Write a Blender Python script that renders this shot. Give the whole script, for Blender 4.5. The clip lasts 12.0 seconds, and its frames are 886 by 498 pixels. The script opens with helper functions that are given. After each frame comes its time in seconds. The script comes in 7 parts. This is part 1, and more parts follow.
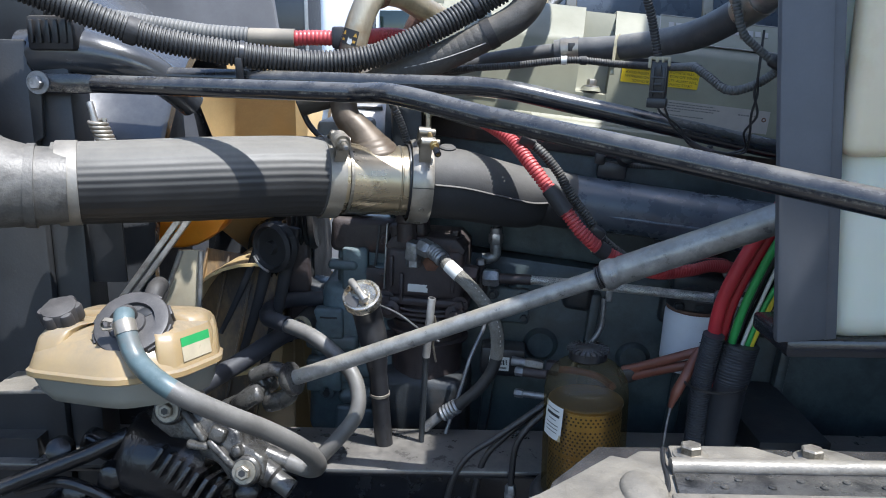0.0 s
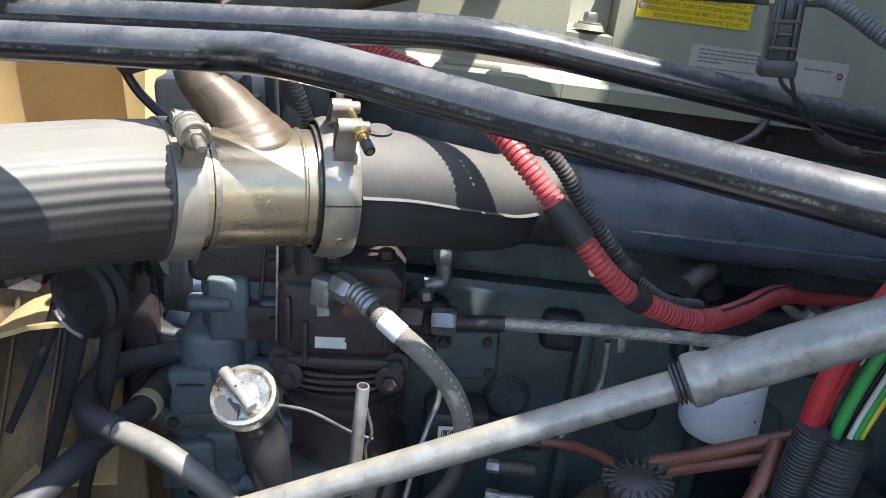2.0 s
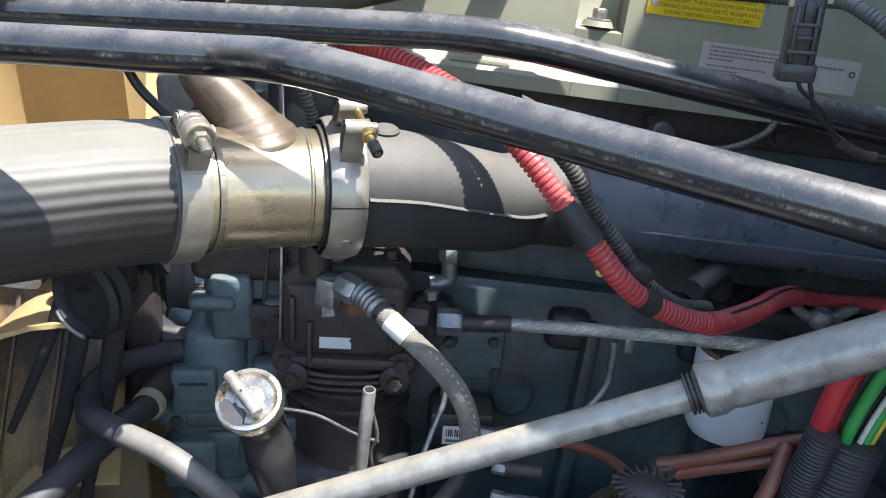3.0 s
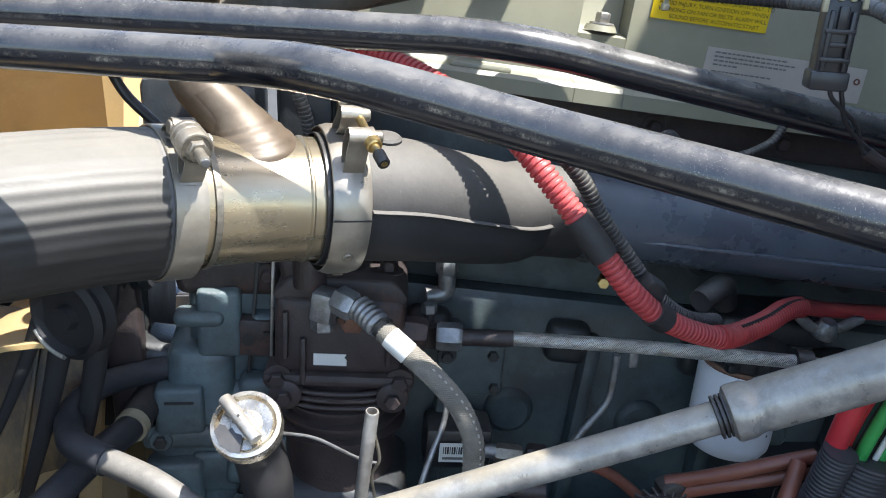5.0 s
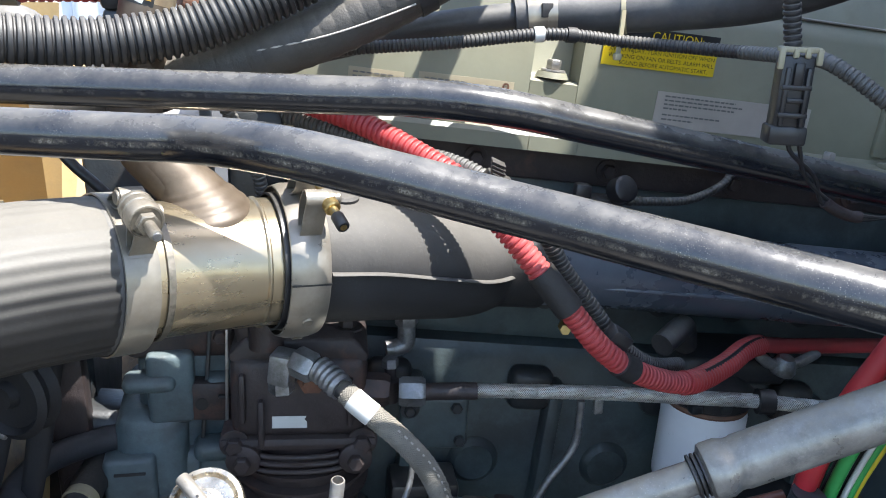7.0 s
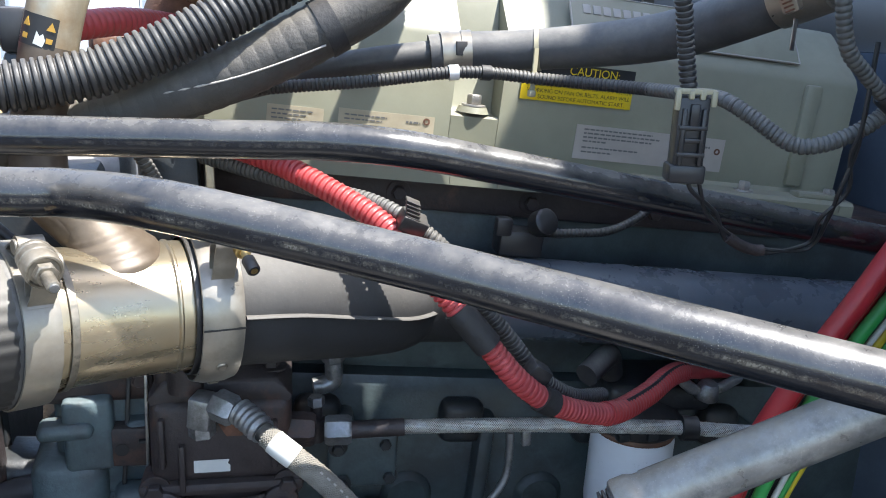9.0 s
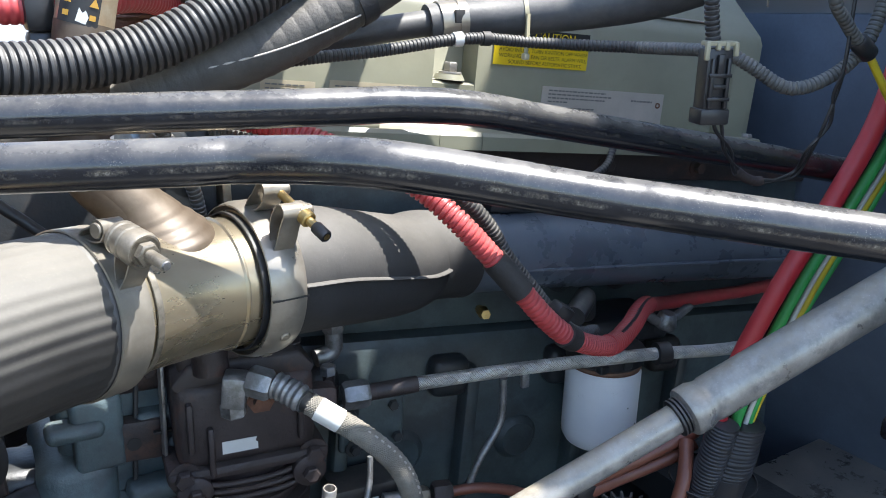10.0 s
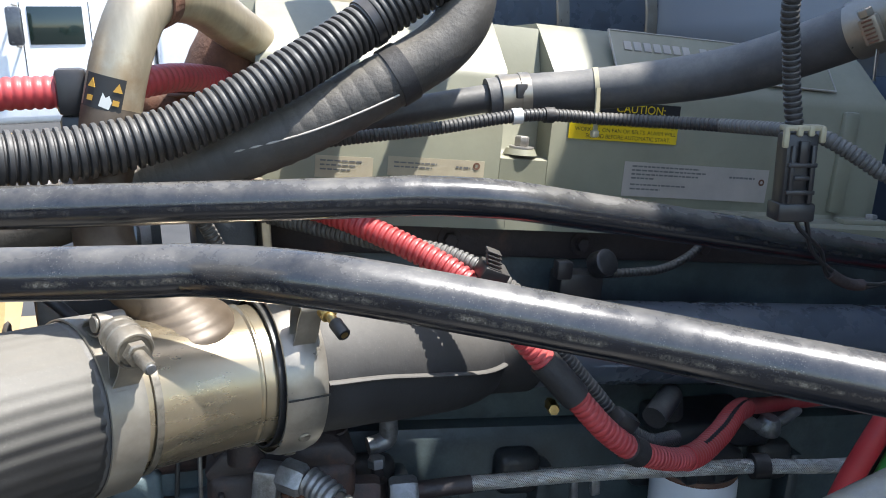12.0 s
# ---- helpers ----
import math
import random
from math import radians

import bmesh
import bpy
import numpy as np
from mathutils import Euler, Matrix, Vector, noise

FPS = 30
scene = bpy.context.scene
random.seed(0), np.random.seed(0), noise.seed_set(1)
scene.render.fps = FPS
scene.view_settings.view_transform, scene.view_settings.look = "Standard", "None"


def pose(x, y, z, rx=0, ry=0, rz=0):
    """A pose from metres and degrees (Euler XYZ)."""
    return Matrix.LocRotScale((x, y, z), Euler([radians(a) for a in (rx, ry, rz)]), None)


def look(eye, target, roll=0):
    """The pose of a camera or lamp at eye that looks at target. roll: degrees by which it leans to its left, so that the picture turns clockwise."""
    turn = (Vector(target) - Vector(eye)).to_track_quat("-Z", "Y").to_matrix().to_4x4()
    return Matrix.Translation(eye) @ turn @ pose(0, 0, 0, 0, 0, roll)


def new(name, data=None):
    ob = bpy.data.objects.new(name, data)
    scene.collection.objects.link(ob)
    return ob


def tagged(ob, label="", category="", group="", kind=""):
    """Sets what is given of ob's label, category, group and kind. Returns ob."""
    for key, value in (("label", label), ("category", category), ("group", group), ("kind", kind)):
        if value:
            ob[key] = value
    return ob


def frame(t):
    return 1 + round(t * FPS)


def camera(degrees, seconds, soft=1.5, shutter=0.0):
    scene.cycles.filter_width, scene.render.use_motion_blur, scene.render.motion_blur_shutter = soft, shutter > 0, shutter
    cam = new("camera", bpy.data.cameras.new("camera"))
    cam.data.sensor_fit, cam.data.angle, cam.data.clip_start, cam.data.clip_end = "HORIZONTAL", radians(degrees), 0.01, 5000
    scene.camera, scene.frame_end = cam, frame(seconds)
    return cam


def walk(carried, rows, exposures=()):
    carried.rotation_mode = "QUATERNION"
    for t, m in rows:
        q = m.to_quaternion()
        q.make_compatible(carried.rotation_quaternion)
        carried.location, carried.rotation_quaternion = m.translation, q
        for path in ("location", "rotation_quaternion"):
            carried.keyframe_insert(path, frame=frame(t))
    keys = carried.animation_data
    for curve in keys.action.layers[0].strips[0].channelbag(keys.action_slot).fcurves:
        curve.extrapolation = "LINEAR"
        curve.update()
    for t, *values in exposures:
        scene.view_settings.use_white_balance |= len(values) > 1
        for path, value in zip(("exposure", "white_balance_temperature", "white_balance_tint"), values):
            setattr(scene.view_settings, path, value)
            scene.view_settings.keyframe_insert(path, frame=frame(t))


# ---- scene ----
cam = camera(58.3, 12.0, soft=1.0)
PATH = [
    (0, (0.042, 0.049, 1.588), (-0.004, 1.998, 1.139), 0.3),
    (0.5, (-0.149, 0.136, 1.585), (0.148, 2.038, 1.043), 0.1),
    (1, (-0.081, 0.38, 1.576), (0.208, 2.273, 0.997), 0.0),
    (1.5, (-0.015, 0.504, 1.601), (0.23, 2.391, 0.985), 0.2),
    (2, (-0.018, 0.524, 1.598), (0.245, 2.4, 0.955), 1.1),
    (2.5, (-0.02, 0.531, 1.608), (0.239, 2.4, 0.944), 1.2),
    (4.5, (-0.044, 0.565, 1.604), (0.283, 2.417, 0.923), 2.0),
    (5, (-0.05, 0.575, 1.605), (0.295, 2.429, 0.938), 1.9),
    (5.5, (-0.063, 0.58, 1.61), (0.319, 2.43, 0.952), 1.9),
    (6, (-0.064, 0.588, 1.614), (0.344, 2.441, 0.979), 1.7),
    (6.5, (-0.055, 0.593, 1.622), (0.383, 2.445, 1.006), 1.3),
    (8.3, (-0.071, 0.612, 1.626), (0.489, 2.448, 1.065), 1.1),
    (8.5, (-0.071, 0.612, 1.62), (0.486, 2.452, 1.066), 1.2),
    (9, (-0.03, 0.596, 1.638), (0.568, 2.424, 1.088), 0.9),
    (9.5, (-0.052, 0.617, 1.633), (0.641, 2.41, 1.082), 0.1),
    (10, (-0.199, 0.627, 1.629), (0.783, 2.264, 1.035), -0.6),
    (10.5, (-0.214, 0.628, 1.618), (0.764, 2.273, 1.036), -2.1),
    (11, (-0.091, 0.663, 1.655), (0.684, 2.436, 1.148), -1.6),
    (11.5, (-0.077, 0.688, 1.645), (0.608, 2.512, 1.19), -1.4),
    (12, (-0.105, 0.651, 1.645), (0.588, 2.468, 1.177), -1.3),
]
walk(cam, [(t, look(eye, target, roll)) for t, eye, target, roll in PATH],
     exposures=[(0, 1.14, 5950, 10), (0.5, 1.36, 6000, 10), (1, 1.62, 6250, 10), (1.5, 1.74, 6400, 10), (6.5, 1.75, 6380, 10), (9, 1.75, 6350, 10), (10.5, 1.75, 6330, 10), (11.5, 1.48, 6380, 10), (12, 1.44, 6400, 10)])

# ---- light ----
SUN = Vector((0.40, -0.29, 1.0)).normalized()
world = bpy.data.worlds.new("sky")
scene.world = world
world.use_nodes = True
wn = world.node_tree.nodes
sky = wn.new("ShaderNodeTexSky")
sky.sky_type, sky.sun_disc = "NISHITA", False
sky.sun_elevation, sky.sun_rotation = math.asin(SUN.z), math.atan2(SUN.x, SUN.y)
wn["Background"].inputs["Strength"].default_value = 0.15
world.node_tree.links.new(sky.outputs[0], wn["Background"].inputs["Color"])
sun_data = bpy.data.lights.new("sun", "SUN")
sun_data.energy, sun_data.angle, sun_data.color = 4.15, radians(0.53), (1.0, 0.97, 0.93)
sun = new("sun", sun_data)
sun.matrix_world = look(SUN * 20, (0, 0, 0))


# ---- materials ----
def mat(name, base, rough=0.5, metal=0.0, var=0.25, scale=30.0, bump=0.15, fine=300.0, dust=0.0, dust_col=(0.34, 0.29, 0.22), second=None,
        mask_scale=12.0, mask_lo=0.5, mask_hi=0.62, stretch=None, turn=0.0, coat=0.0, mask_stretch=None, island=0.0, trans=0.0, sub=0.0, spec=0.5, speck=0.0, lip=0.0, speck_scale=900.0, dust_floor=0.2):
    """base colour with two scales of variation, an optional second colour in patches, dust that settles on upward faces, and specks."""
    m = bpy.data.materials.new(name)
    m.use_nodes = True
    nt = m.node_tree
    n, link = nt.nodes, nt.links.new
    b = n["Principled BSDF"]
    co = n.new("ShaderNodeTexCoord").outputs["Object"]
    mp = n.new("ShaderNodeMapping")
    link(co, mp.inputs["Vector"])
    mp.inputs["Rotation"].default_value = (0, 0, -radians(turn))
    if stretch:
        mp.inputs["Scale"].default_value = stretch
    vec = mp.outputs["Vector"]

    def noise_tex(s, detail=4.0, rough_=0.6, v=None):
        t = n.new("ShaderNodeTexNoise")
        t.inputs["Scale"].default_value, t.inputs["Detail"].default_value, t.inputs["Roughness"].default_value = s, detail, rough_
        link(v or vec, t.inputs["Vector"])
        return t.outputs["Fac"]

    def ramp(x, lo, hi, a=0.0, c=1.0):
        r = n.new("ShaderNodeMapRange")
        r.clamp = True
        for k, v in zip(("From Min", "From Max", "To Min", "To Max"), (lo, hi, a, c)):
            r.inputs[k].default_value = v
        link(x, r.inputs["Value"])
        return r.outputs["Result"]

    def mix(f, a, c, kind="MIX"):
        x = n.new("ShaderNodeMix")
        x.data_type, x.blend_type = "RGBA", kind
        for sock, v in ((x.inputs[0], f), (x.inputs[6], a), (x.inputs[7], c)):
            if isinstance(v, bpy.types.NodeSocket):
                link(v, sock)
            else:
                sock.default_value = v if isinstance(v, float) else (*v, 1.0)
        return x.outputs[2]

    def times(a, c):
        x = n.new("ShaderNodeMath")
        x.operation = "MULTIPLY"
        for sock, v in zip(x.inputs, (a, c)):
            if isinstance(v, bpy.types.NodeSocket):
                link(v, sock)
            else:
                sock.default_value = v
        return x.outputs[0]

    large, grain = noise_tex(scale, 6.0), noise_tex(fine, 3.0)
    light = tuple(min(1.0, c * (1 + var)) for c in base)
    dark = tuple(c * (1 - var) for c in base)
    col = mix(ramp(large, 0.3, 0.7), dark, light)
    col = mix(ramp(grain, 0.3, 0.7, 0.0, min(1.0, var)), col, tuple(c * (1 - var) for c in base))
    rgh = ramp(large, 0.3, 0.7, max(0.04, rough - 0.08), min(1.0, rough + 0.1))
    if island:
        geo_i = n.new("ShaderNodeObjectInfo").outputs["Random"]
        col = mix(ramp(geo_i, 0.0, 1.0, 0.0, island), col, tuple(c * 0.5 for c in base))
    if second:
        mv = co
        if mask_stretch:
            mm = n.new("ShaderNodeMapping")
            link(co, mm.inputs["Vector"])
            mm.inputs["Scale"].default_value = mask_stretch
            mm.inputs["Rotation"].default_value = (0, 0, -radians(turn))
            mv = mm.outputs["Vector"]
        patch2 = ramp(noise_tex(mask_scale, 8.0, 0.7, mv), mask_lo, mask_hi)
        col = mix(patch2, col, second)
    if dust or speck or lip:
        up = n.new("ShaderNodeSeparateXYZ")
        link(n.new("ShaderNodeNewGeometry").outputs["Normal"], up.inputs[0])
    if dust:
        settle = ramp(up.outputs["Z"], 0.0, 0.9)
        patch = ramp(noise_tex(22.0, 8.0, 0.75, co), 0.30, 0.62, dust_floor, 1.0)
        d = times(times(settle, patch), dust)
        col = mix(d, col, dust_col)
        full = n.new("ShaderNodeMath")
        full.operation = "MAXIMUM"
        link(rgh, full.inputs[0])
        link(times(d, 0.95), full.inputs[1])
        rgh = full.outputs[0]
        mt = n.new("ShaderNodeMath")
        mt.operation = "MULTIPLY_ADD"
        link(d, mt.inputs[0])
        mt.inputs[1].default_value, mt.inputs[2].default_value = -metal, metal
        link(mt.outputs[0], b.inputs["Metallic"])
    else:
        b.inputs["Metallic"].default_value = metal
    if speck:
        v = n.new("ShaderNodeTexVoronoi")
        v.inputs["Scale"].default_value = speck_scale
        link(co, v.inputs["Vector"])
        pick = n.new("ShaderNodeSeparateColor")
        link(v.outputs["Color"], pick.inputs[0])
        few = times(ramp(pick.outputs[0], 0.55, 0.75), ramp(noise_tex(40.0, 4.0, 0.7, co), 0.42, 0.66, 0.12, 1.0))
        grains = times(times(ramp(v.outputs["Distance"], 0.16, 0.36, 1.0, 0.0), ramp(noise_tex(1.7 * speck_scale, 2.0, 0.6, co), 0.35, 0.6)), few)
        col = mix(times(times(grains, ramp(up.outputs["Z"], -0.5, 0.4)), speck), col, (0.55, 0.5, 0.42))
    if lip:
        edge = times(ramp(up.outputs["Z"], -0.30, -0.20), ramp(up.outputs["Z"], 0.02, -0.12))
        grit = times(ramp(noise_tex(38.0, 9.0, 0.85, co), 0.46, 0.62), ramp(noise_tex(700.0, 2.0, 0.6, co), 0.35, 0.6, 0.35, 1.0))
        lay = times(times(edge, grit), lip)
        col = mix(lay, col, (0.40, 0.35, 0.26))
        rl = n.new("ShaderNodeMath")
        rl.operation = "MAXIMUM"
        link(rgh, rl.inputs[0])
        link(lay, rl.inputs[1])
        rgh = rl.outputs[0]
    link(col, b.inputs["Base Color"])
    link(rgh, b.inputs["Roughness"])
    b.inputs["Coat Weight"].default_value = coat
    b.inputs["Specular IOR Level"].default_value = spec
    b.inputs["Transmission Weight"].default_value = trans
    if sub:
        b.inputs["Subsurface Weight"].default_value = sub
        b.inputs["Subsurface Radius"].default_value = (0.02, 0.012, 0.006)
    if bump:
        bp = n.new("ShaderNodeBump")
        bp.inputs["Strength"].default_value, bp.inputs["Distance"].default_value = bump, 0.0012
        link(grain, bp.inputs["Height"])
        bp2 = n.new("ShaderNodeBump")
        bp2.inputs["Strength"].default_value, bp2.inputs["Distance"].default_value = bump, 0.004
        link(large, bp2.inputs["Height"])
        link(bp.outputs["Normal"], bp2.inputs["Normal"])
        link(bp2.outputs["Normal"], b.inputs["Normal"])
    return m


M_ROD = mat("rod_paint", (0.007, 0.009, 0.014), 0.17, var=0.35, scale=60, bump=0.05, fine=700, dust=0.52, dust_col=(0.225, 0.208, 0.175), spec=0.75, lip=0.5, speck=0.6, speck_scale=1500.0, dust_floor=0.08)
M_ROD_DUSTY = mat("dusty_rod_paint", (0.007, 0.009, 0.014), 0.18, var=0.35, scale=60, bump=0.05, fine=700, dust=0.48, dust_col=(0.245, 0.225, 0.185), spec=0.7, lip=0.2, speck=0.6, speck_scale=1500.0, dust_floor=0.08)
# Near-black base below the top dust paints shade onto the hose's underside.
M_HOSE_GREY = mat("charge_hose_rubber", (0.022, 0.0215, 0.021), 0.5, var=0.25, scale=30, fine=500, stretch=(0.35, 1.0, 1.0), turn=-24, bump=0.08, dust=0.85, dust_col=(0.205, 0.19, 0.16), speck=0.15, spec=0.35, dust_floor=0.75)
M_CAST = mat("dusty_cast_neck", (0.10, 0.095, 0.085), 0.5, 0.2, var=0.3, scale=40, bump=0.35, dust=0.5, dust_col=(0.25, 0.225, 0.185), speck=0.4, second=(0.05, 0.047, 0.043), mask_scale=30, mask_lo=0.5, mask_hi=0.65)
M_DUSTBAND = mat("dusty_band_steel", (0.25, 0.235, 0.205), 0.5, 0.5, var=0.25, scale=40, bump=0.15, dust=0.7, dust_col=(0.34, 0.30, 0.24))
M_DULL = mat("dull_plated_steel", (0.27, 0.245, 0.20), 0.40, 0.75, var=0.3, scale=90, bump=0.2, dust=0.5, dust_col=(0.25, 0.215, 0.165), second=(0.10, 0.085, 0.065), mask_scale=70, mask_lo=0.52, mask_hi=0.66)
M_STEEL = mat("bare_steel", (0.42, 0.375, 0.285), 0.28, 0.8, var=0.07, scale=7, fine=30, stretch=(0.4, 6.0, 6.0), turn=14, bump=0.0, second=(0.36, 0.26, 0.13), mask_scale=6, mask_lo=0.25, mask_hi=0.95)
M_STEEL_HOT = mat("heat_stained_steel", (0.115, 0.090, 0.064), 0.48, 0.25, var=0.25, scale=20, bump=0.04, second=(0.055, 0.034, 0.021), mask_scale=14, mask_lo=0.40, mask_hi=0.64, dust=0.22, dust_col=(0.28, 0.22, 0.15))
M_TUBE_TAN = mat("tan_coated_tube", (0.44, 0.375, 0.27), 0.34, 0.55, var=0.3, scale=30, stretch=(1.0, 1.0, 0.25), bump=0.05, second=(0.28, 0.17, 0.075), mask_scale=12, mask_lo=0.5, mask_hi=0.75, dust=0.3)
M_CLAMP = mat("stainless_clamp", (0.33, 0.30, 0.25), 0.33, 0.72, var=0.18, scale=45, bump=0.03, dust=0.5, dust_col=(0.24, 0.205, 0.155), second=(0.27, 0.24, 0.195), mask_scale=35, mask_lo=0.55, mask_hi=0.75)
M_ZINC = mat("zinc_fitting", (0.30, 0.305, 0.31), 0.42, 0.75, var=0.3, scale=80, bump=0.2, dust=0.45, dust_col=(0.27, 0.25, 0.21), second=(0.17, 0.17, 0.165), mask_scale=60, mask_lo=0.5, mask_hi=0.65)
M_BRASS = mat("brass", (0.52, 0.38, 0.16), 0.35, 0.95, var=0.3, scale=50, bump=0.1, second=(0.12, 0.08, 0.04), mask_lo=0.52, mask_hi=0.7)
# Elbow base kept dark: dust lightens the top, painted shade stays beneath.
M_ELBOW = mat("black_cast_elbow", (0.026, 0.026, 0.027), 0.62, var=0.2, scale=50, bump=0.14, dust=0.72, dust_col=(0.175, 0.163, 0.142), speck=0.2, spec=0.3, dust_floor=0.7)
M_IRON = mat("dark_painted_iron", (0.024, 0.028, 0.031), 0.42, var=0.4, scale=25, bump=0.25, dust=0.2, dust_col=(0.11, 0.105, 0.095), second=(0.036, 0.031, 0.028))
M_MANI = mat("manifold_paint", (0.068, 0.084, 0.108), 0.28, var=0.25, scale=20, bump=0.10, dust=0.45, dust_col=(0.17, 0.18, 0.19), spec=0.9)
M_BLOCK = mat("green_engine_paint", (0.062, 0.084, 0.086), 0.42, var=0.35, scale=18, bump=0.2, dust=0.25, dust_col=(0.13, 0.13, 0.12), second=(0.036, 0.042, 0.045), mask_lo=0.45)
M_TEAL = mat("teal_cast_paint", (0.092, 0.128, 0.137), 0.45, var=0.3, scale=35, bump=0.28, dust=0.3, dust_col=(0.22, 0.23, 0.21), second=(0.0675, 0.084, 0.087), mask_lo=0.5)
M_PRIMER = mat("brown_cast_iron", (0.040, 0.030, 0.029), 0.55, var=0.35, scale=45, bump=0.35, dust=0.3, dust_col=(0.12, 0.10, 0.085), second=(0.075, 0.042, 0.033), mask_lo=0.55)
M_RUST = mat("rusted_iron", (0.16, 0.075, 0.045), 0.8, var=0.4, scale=60, bump=0.5, dust=0.4)
M_SAGE = mat("sage_cover_paint", (0.232, 0.230, 0.165), 0.42, var=0.12, scale=14, bump=0.05, dust=0.35, dust_col=(0.4, 0.36, 0.28), second=(0.184, 0.178, 0.125), mask_lo=0.6, mask_hi=0.8)
M_LOOM = mat("black_convoluted_plastic", (0.026, 0.026, 0.027), 0.50, var=0.3, scale=60, bump=0.1, dust=0.7, dust_col=(0.20, 0.185, 0.155))
M_LOOM_GREY = mat("grey_convoluted_plastic", (0.085, 0.085, 0.08), 0.5, var=0.25, scale=30, bump=0.08, dust=0.6, dust_col=(0.3, 0.28, 0.24))
M_LOOM_RED = mat("red_convoluted_plastic", (0.40, 0.045, 0.048), 0.42, var=0.2, scale=30, bump=0.06, dust=0.4, dust_col=(0.45, 0.2, 0.16))
M_RUBBER = mat("black_rubber_hose", (0.034, 0.034, 0.036), 0.5, var=0.3, scale=20, bump=0.14, dust=0.8, dust_col=(0.22, 0.205, 0.175), second=(0.06, 0.058, 0.054), mask_scale=16, mask_lo=0.5, mask_hi=0.68)
M_HEAT = mat("weathered_heater_hose", (0.058, 0.059, 0.062), 0.55, var=0.3, scale=30, bump=0.14, dust=0.8, dust_col=(0.24, 0.225, 0.195), second=(0.085, 0.083, 0.078), mask_scale=22, mask_lo=0.5, mask_hi=0.68)
M_WRAP = mat("braid_wrapped_hose", (0.05, 0.047, 0.042), 0.6, var=0.35, scale=30, bump=0.4, dust=0.7, dust_col=(0.24, 0.21, 0.165))
M_TAPE = mat("cloth_tape", (0.020, 0.020, 0.021), 0.6, var=0.25, scale=80, bump=0.25, dust=0.15)
M_GREYHOSE = mat("weathered_grey_hose", (0.085, 0.08, 0.072), 0.46, var=0.25, scale=24, bump=0.14, dust=0.55, dust_col=(0.33, 0.31, 0.27), speck=0.4)
M_BLUEHOSE = mat("faded_blue_hose", (0.075, 0.115, 0.12), 0.4, var=0.3, scale=22, bump=0.1, dust=0.4, dust_col=(0.20, 0.235, 0.235), second=(0.10, 0.10, 0.09), mask_scale=24, mask_lo=0.5, mask_hi=0.66, speck=0.3)
M_BROWNHOSE = mat("brown_nylon_hose", (0.20, 0.068, 0.042), 0.35, var=0.25, scale=20, bump=0.06, dust=0.3, dust_col=(0.2, 0.12, 0.09))
M_GALV = mat("galvanised_shaft", (0.30, 0.295, 0.28), 0.33, 0.5, var=0.3, scale=55, bump=0.14, dust=0.65, dust_col=(0.37, 0.31, 0.20), second=(0.18, 0.18, 0.18), mask_scale=60, mask_lo=0.48, mask_hi=0.66, speck=0.8, speck_scale=700.0)
M_CREAM = mat("aged_cream_plastic", (0.345, 0.245, 0.118), 0.34, var=0.14, scale=9, bump=0.05, second=(0.25, 0.16, 0.07), mask_scale=9, mask_lo=0.5, mask_hi=0.78, sub=0.1, dust=0.75, dust_col=(0.17, 0.15, 0.12), speck=0.12)
M_CREAM_LOW = mat("grey_cream_plastic", (0.20, 0.20, 0.17), 0.42, var=0.15, scale=9, bump=0.05, sub=0.05)
M_CAP = mat("black_cap_plastic", (0.030, 0.028, 0.028), 0.5, var=0.25, scale=60, bump=0.14, dust=0.6, dust_col=(0.12, 0.11, 0.10), speck=0.3)
M_PLASTIC = mat("black_plastic", (0.018, 0.018, 0.02), 0.35, var=0.25, scale=60, bump=0.05, dust=0.35, dust_col=(0.2, 0.18, 0.15))
M_ALU = mat("cast_aluminium", (0.40, 0.385, 0.36), 0.42, 0.75, var=0.25, scale=50, bump=0.28, dust=0.5, second=(0.2, 0.19, 0.17), mask_scale=40, mask_lo=0.52, mask_hi=0.7)
M_GEAR = mat("oily_steering_casting", (0.105, 0.10, 0.09), 0.30, 0.4, var=0.4, scale=60, bump=0.4, second=(0.022, 0.021, 0.02), mask_scale=30, mask_lo=0.47, mask_hi=0.60, speck=0.7)
M_OILY = mat("oily_black_iron", (0.008, 0.008, 0.009), 0.12, var=0.4, scale=70, bump=0.35, speck=0.25, spec=0.55)
M_FRAME = mat("frame_black_paint", (0.013, 0.014, 0.018), 0.2, var=0.3, scale=20, bump=0.08, dust=0.3, dust_col=(0.2, 0.185, 0.16), spec=0.7)
M_FLANGE = mat("dusty_frame_top", (0.015, 0.016, 0.019), 0.16, var=0.3, scale=20, bump=0.1, dust=0.55, dust_col=(0.29, 0.265, 0.225), spec=0.8)
M_WHITE = mat("white_filter_paint", (0.72, 0.73, 0.74), 0.35, var=0.05, scale=20, bump=0.04, second=(0.42, 0.42, 0.41), mask_scale=45, mask_lo=0.66, mask_hi=0.74)
M_CHROME = mat("worn_chrome_cap", (0.66, 0.62, 0.53), 0.26, 0.92, var=0.2, scale=60, bump=0.14, second=(0.40, 0.33, 0.23), mask_scale=25, mask_lo=0.5, mask_hi=0.62)
M_TAN = mat("tan_fan_plastic", (0.52, 0.38, 0.185), 0.4, var=0.3, scale=5, bump=0.08, second=(0.50, 0.33, 0.13), mask_scale=4, mask_lo=0.45, mask_hi=0.7, dust=0.3, island=0.3)
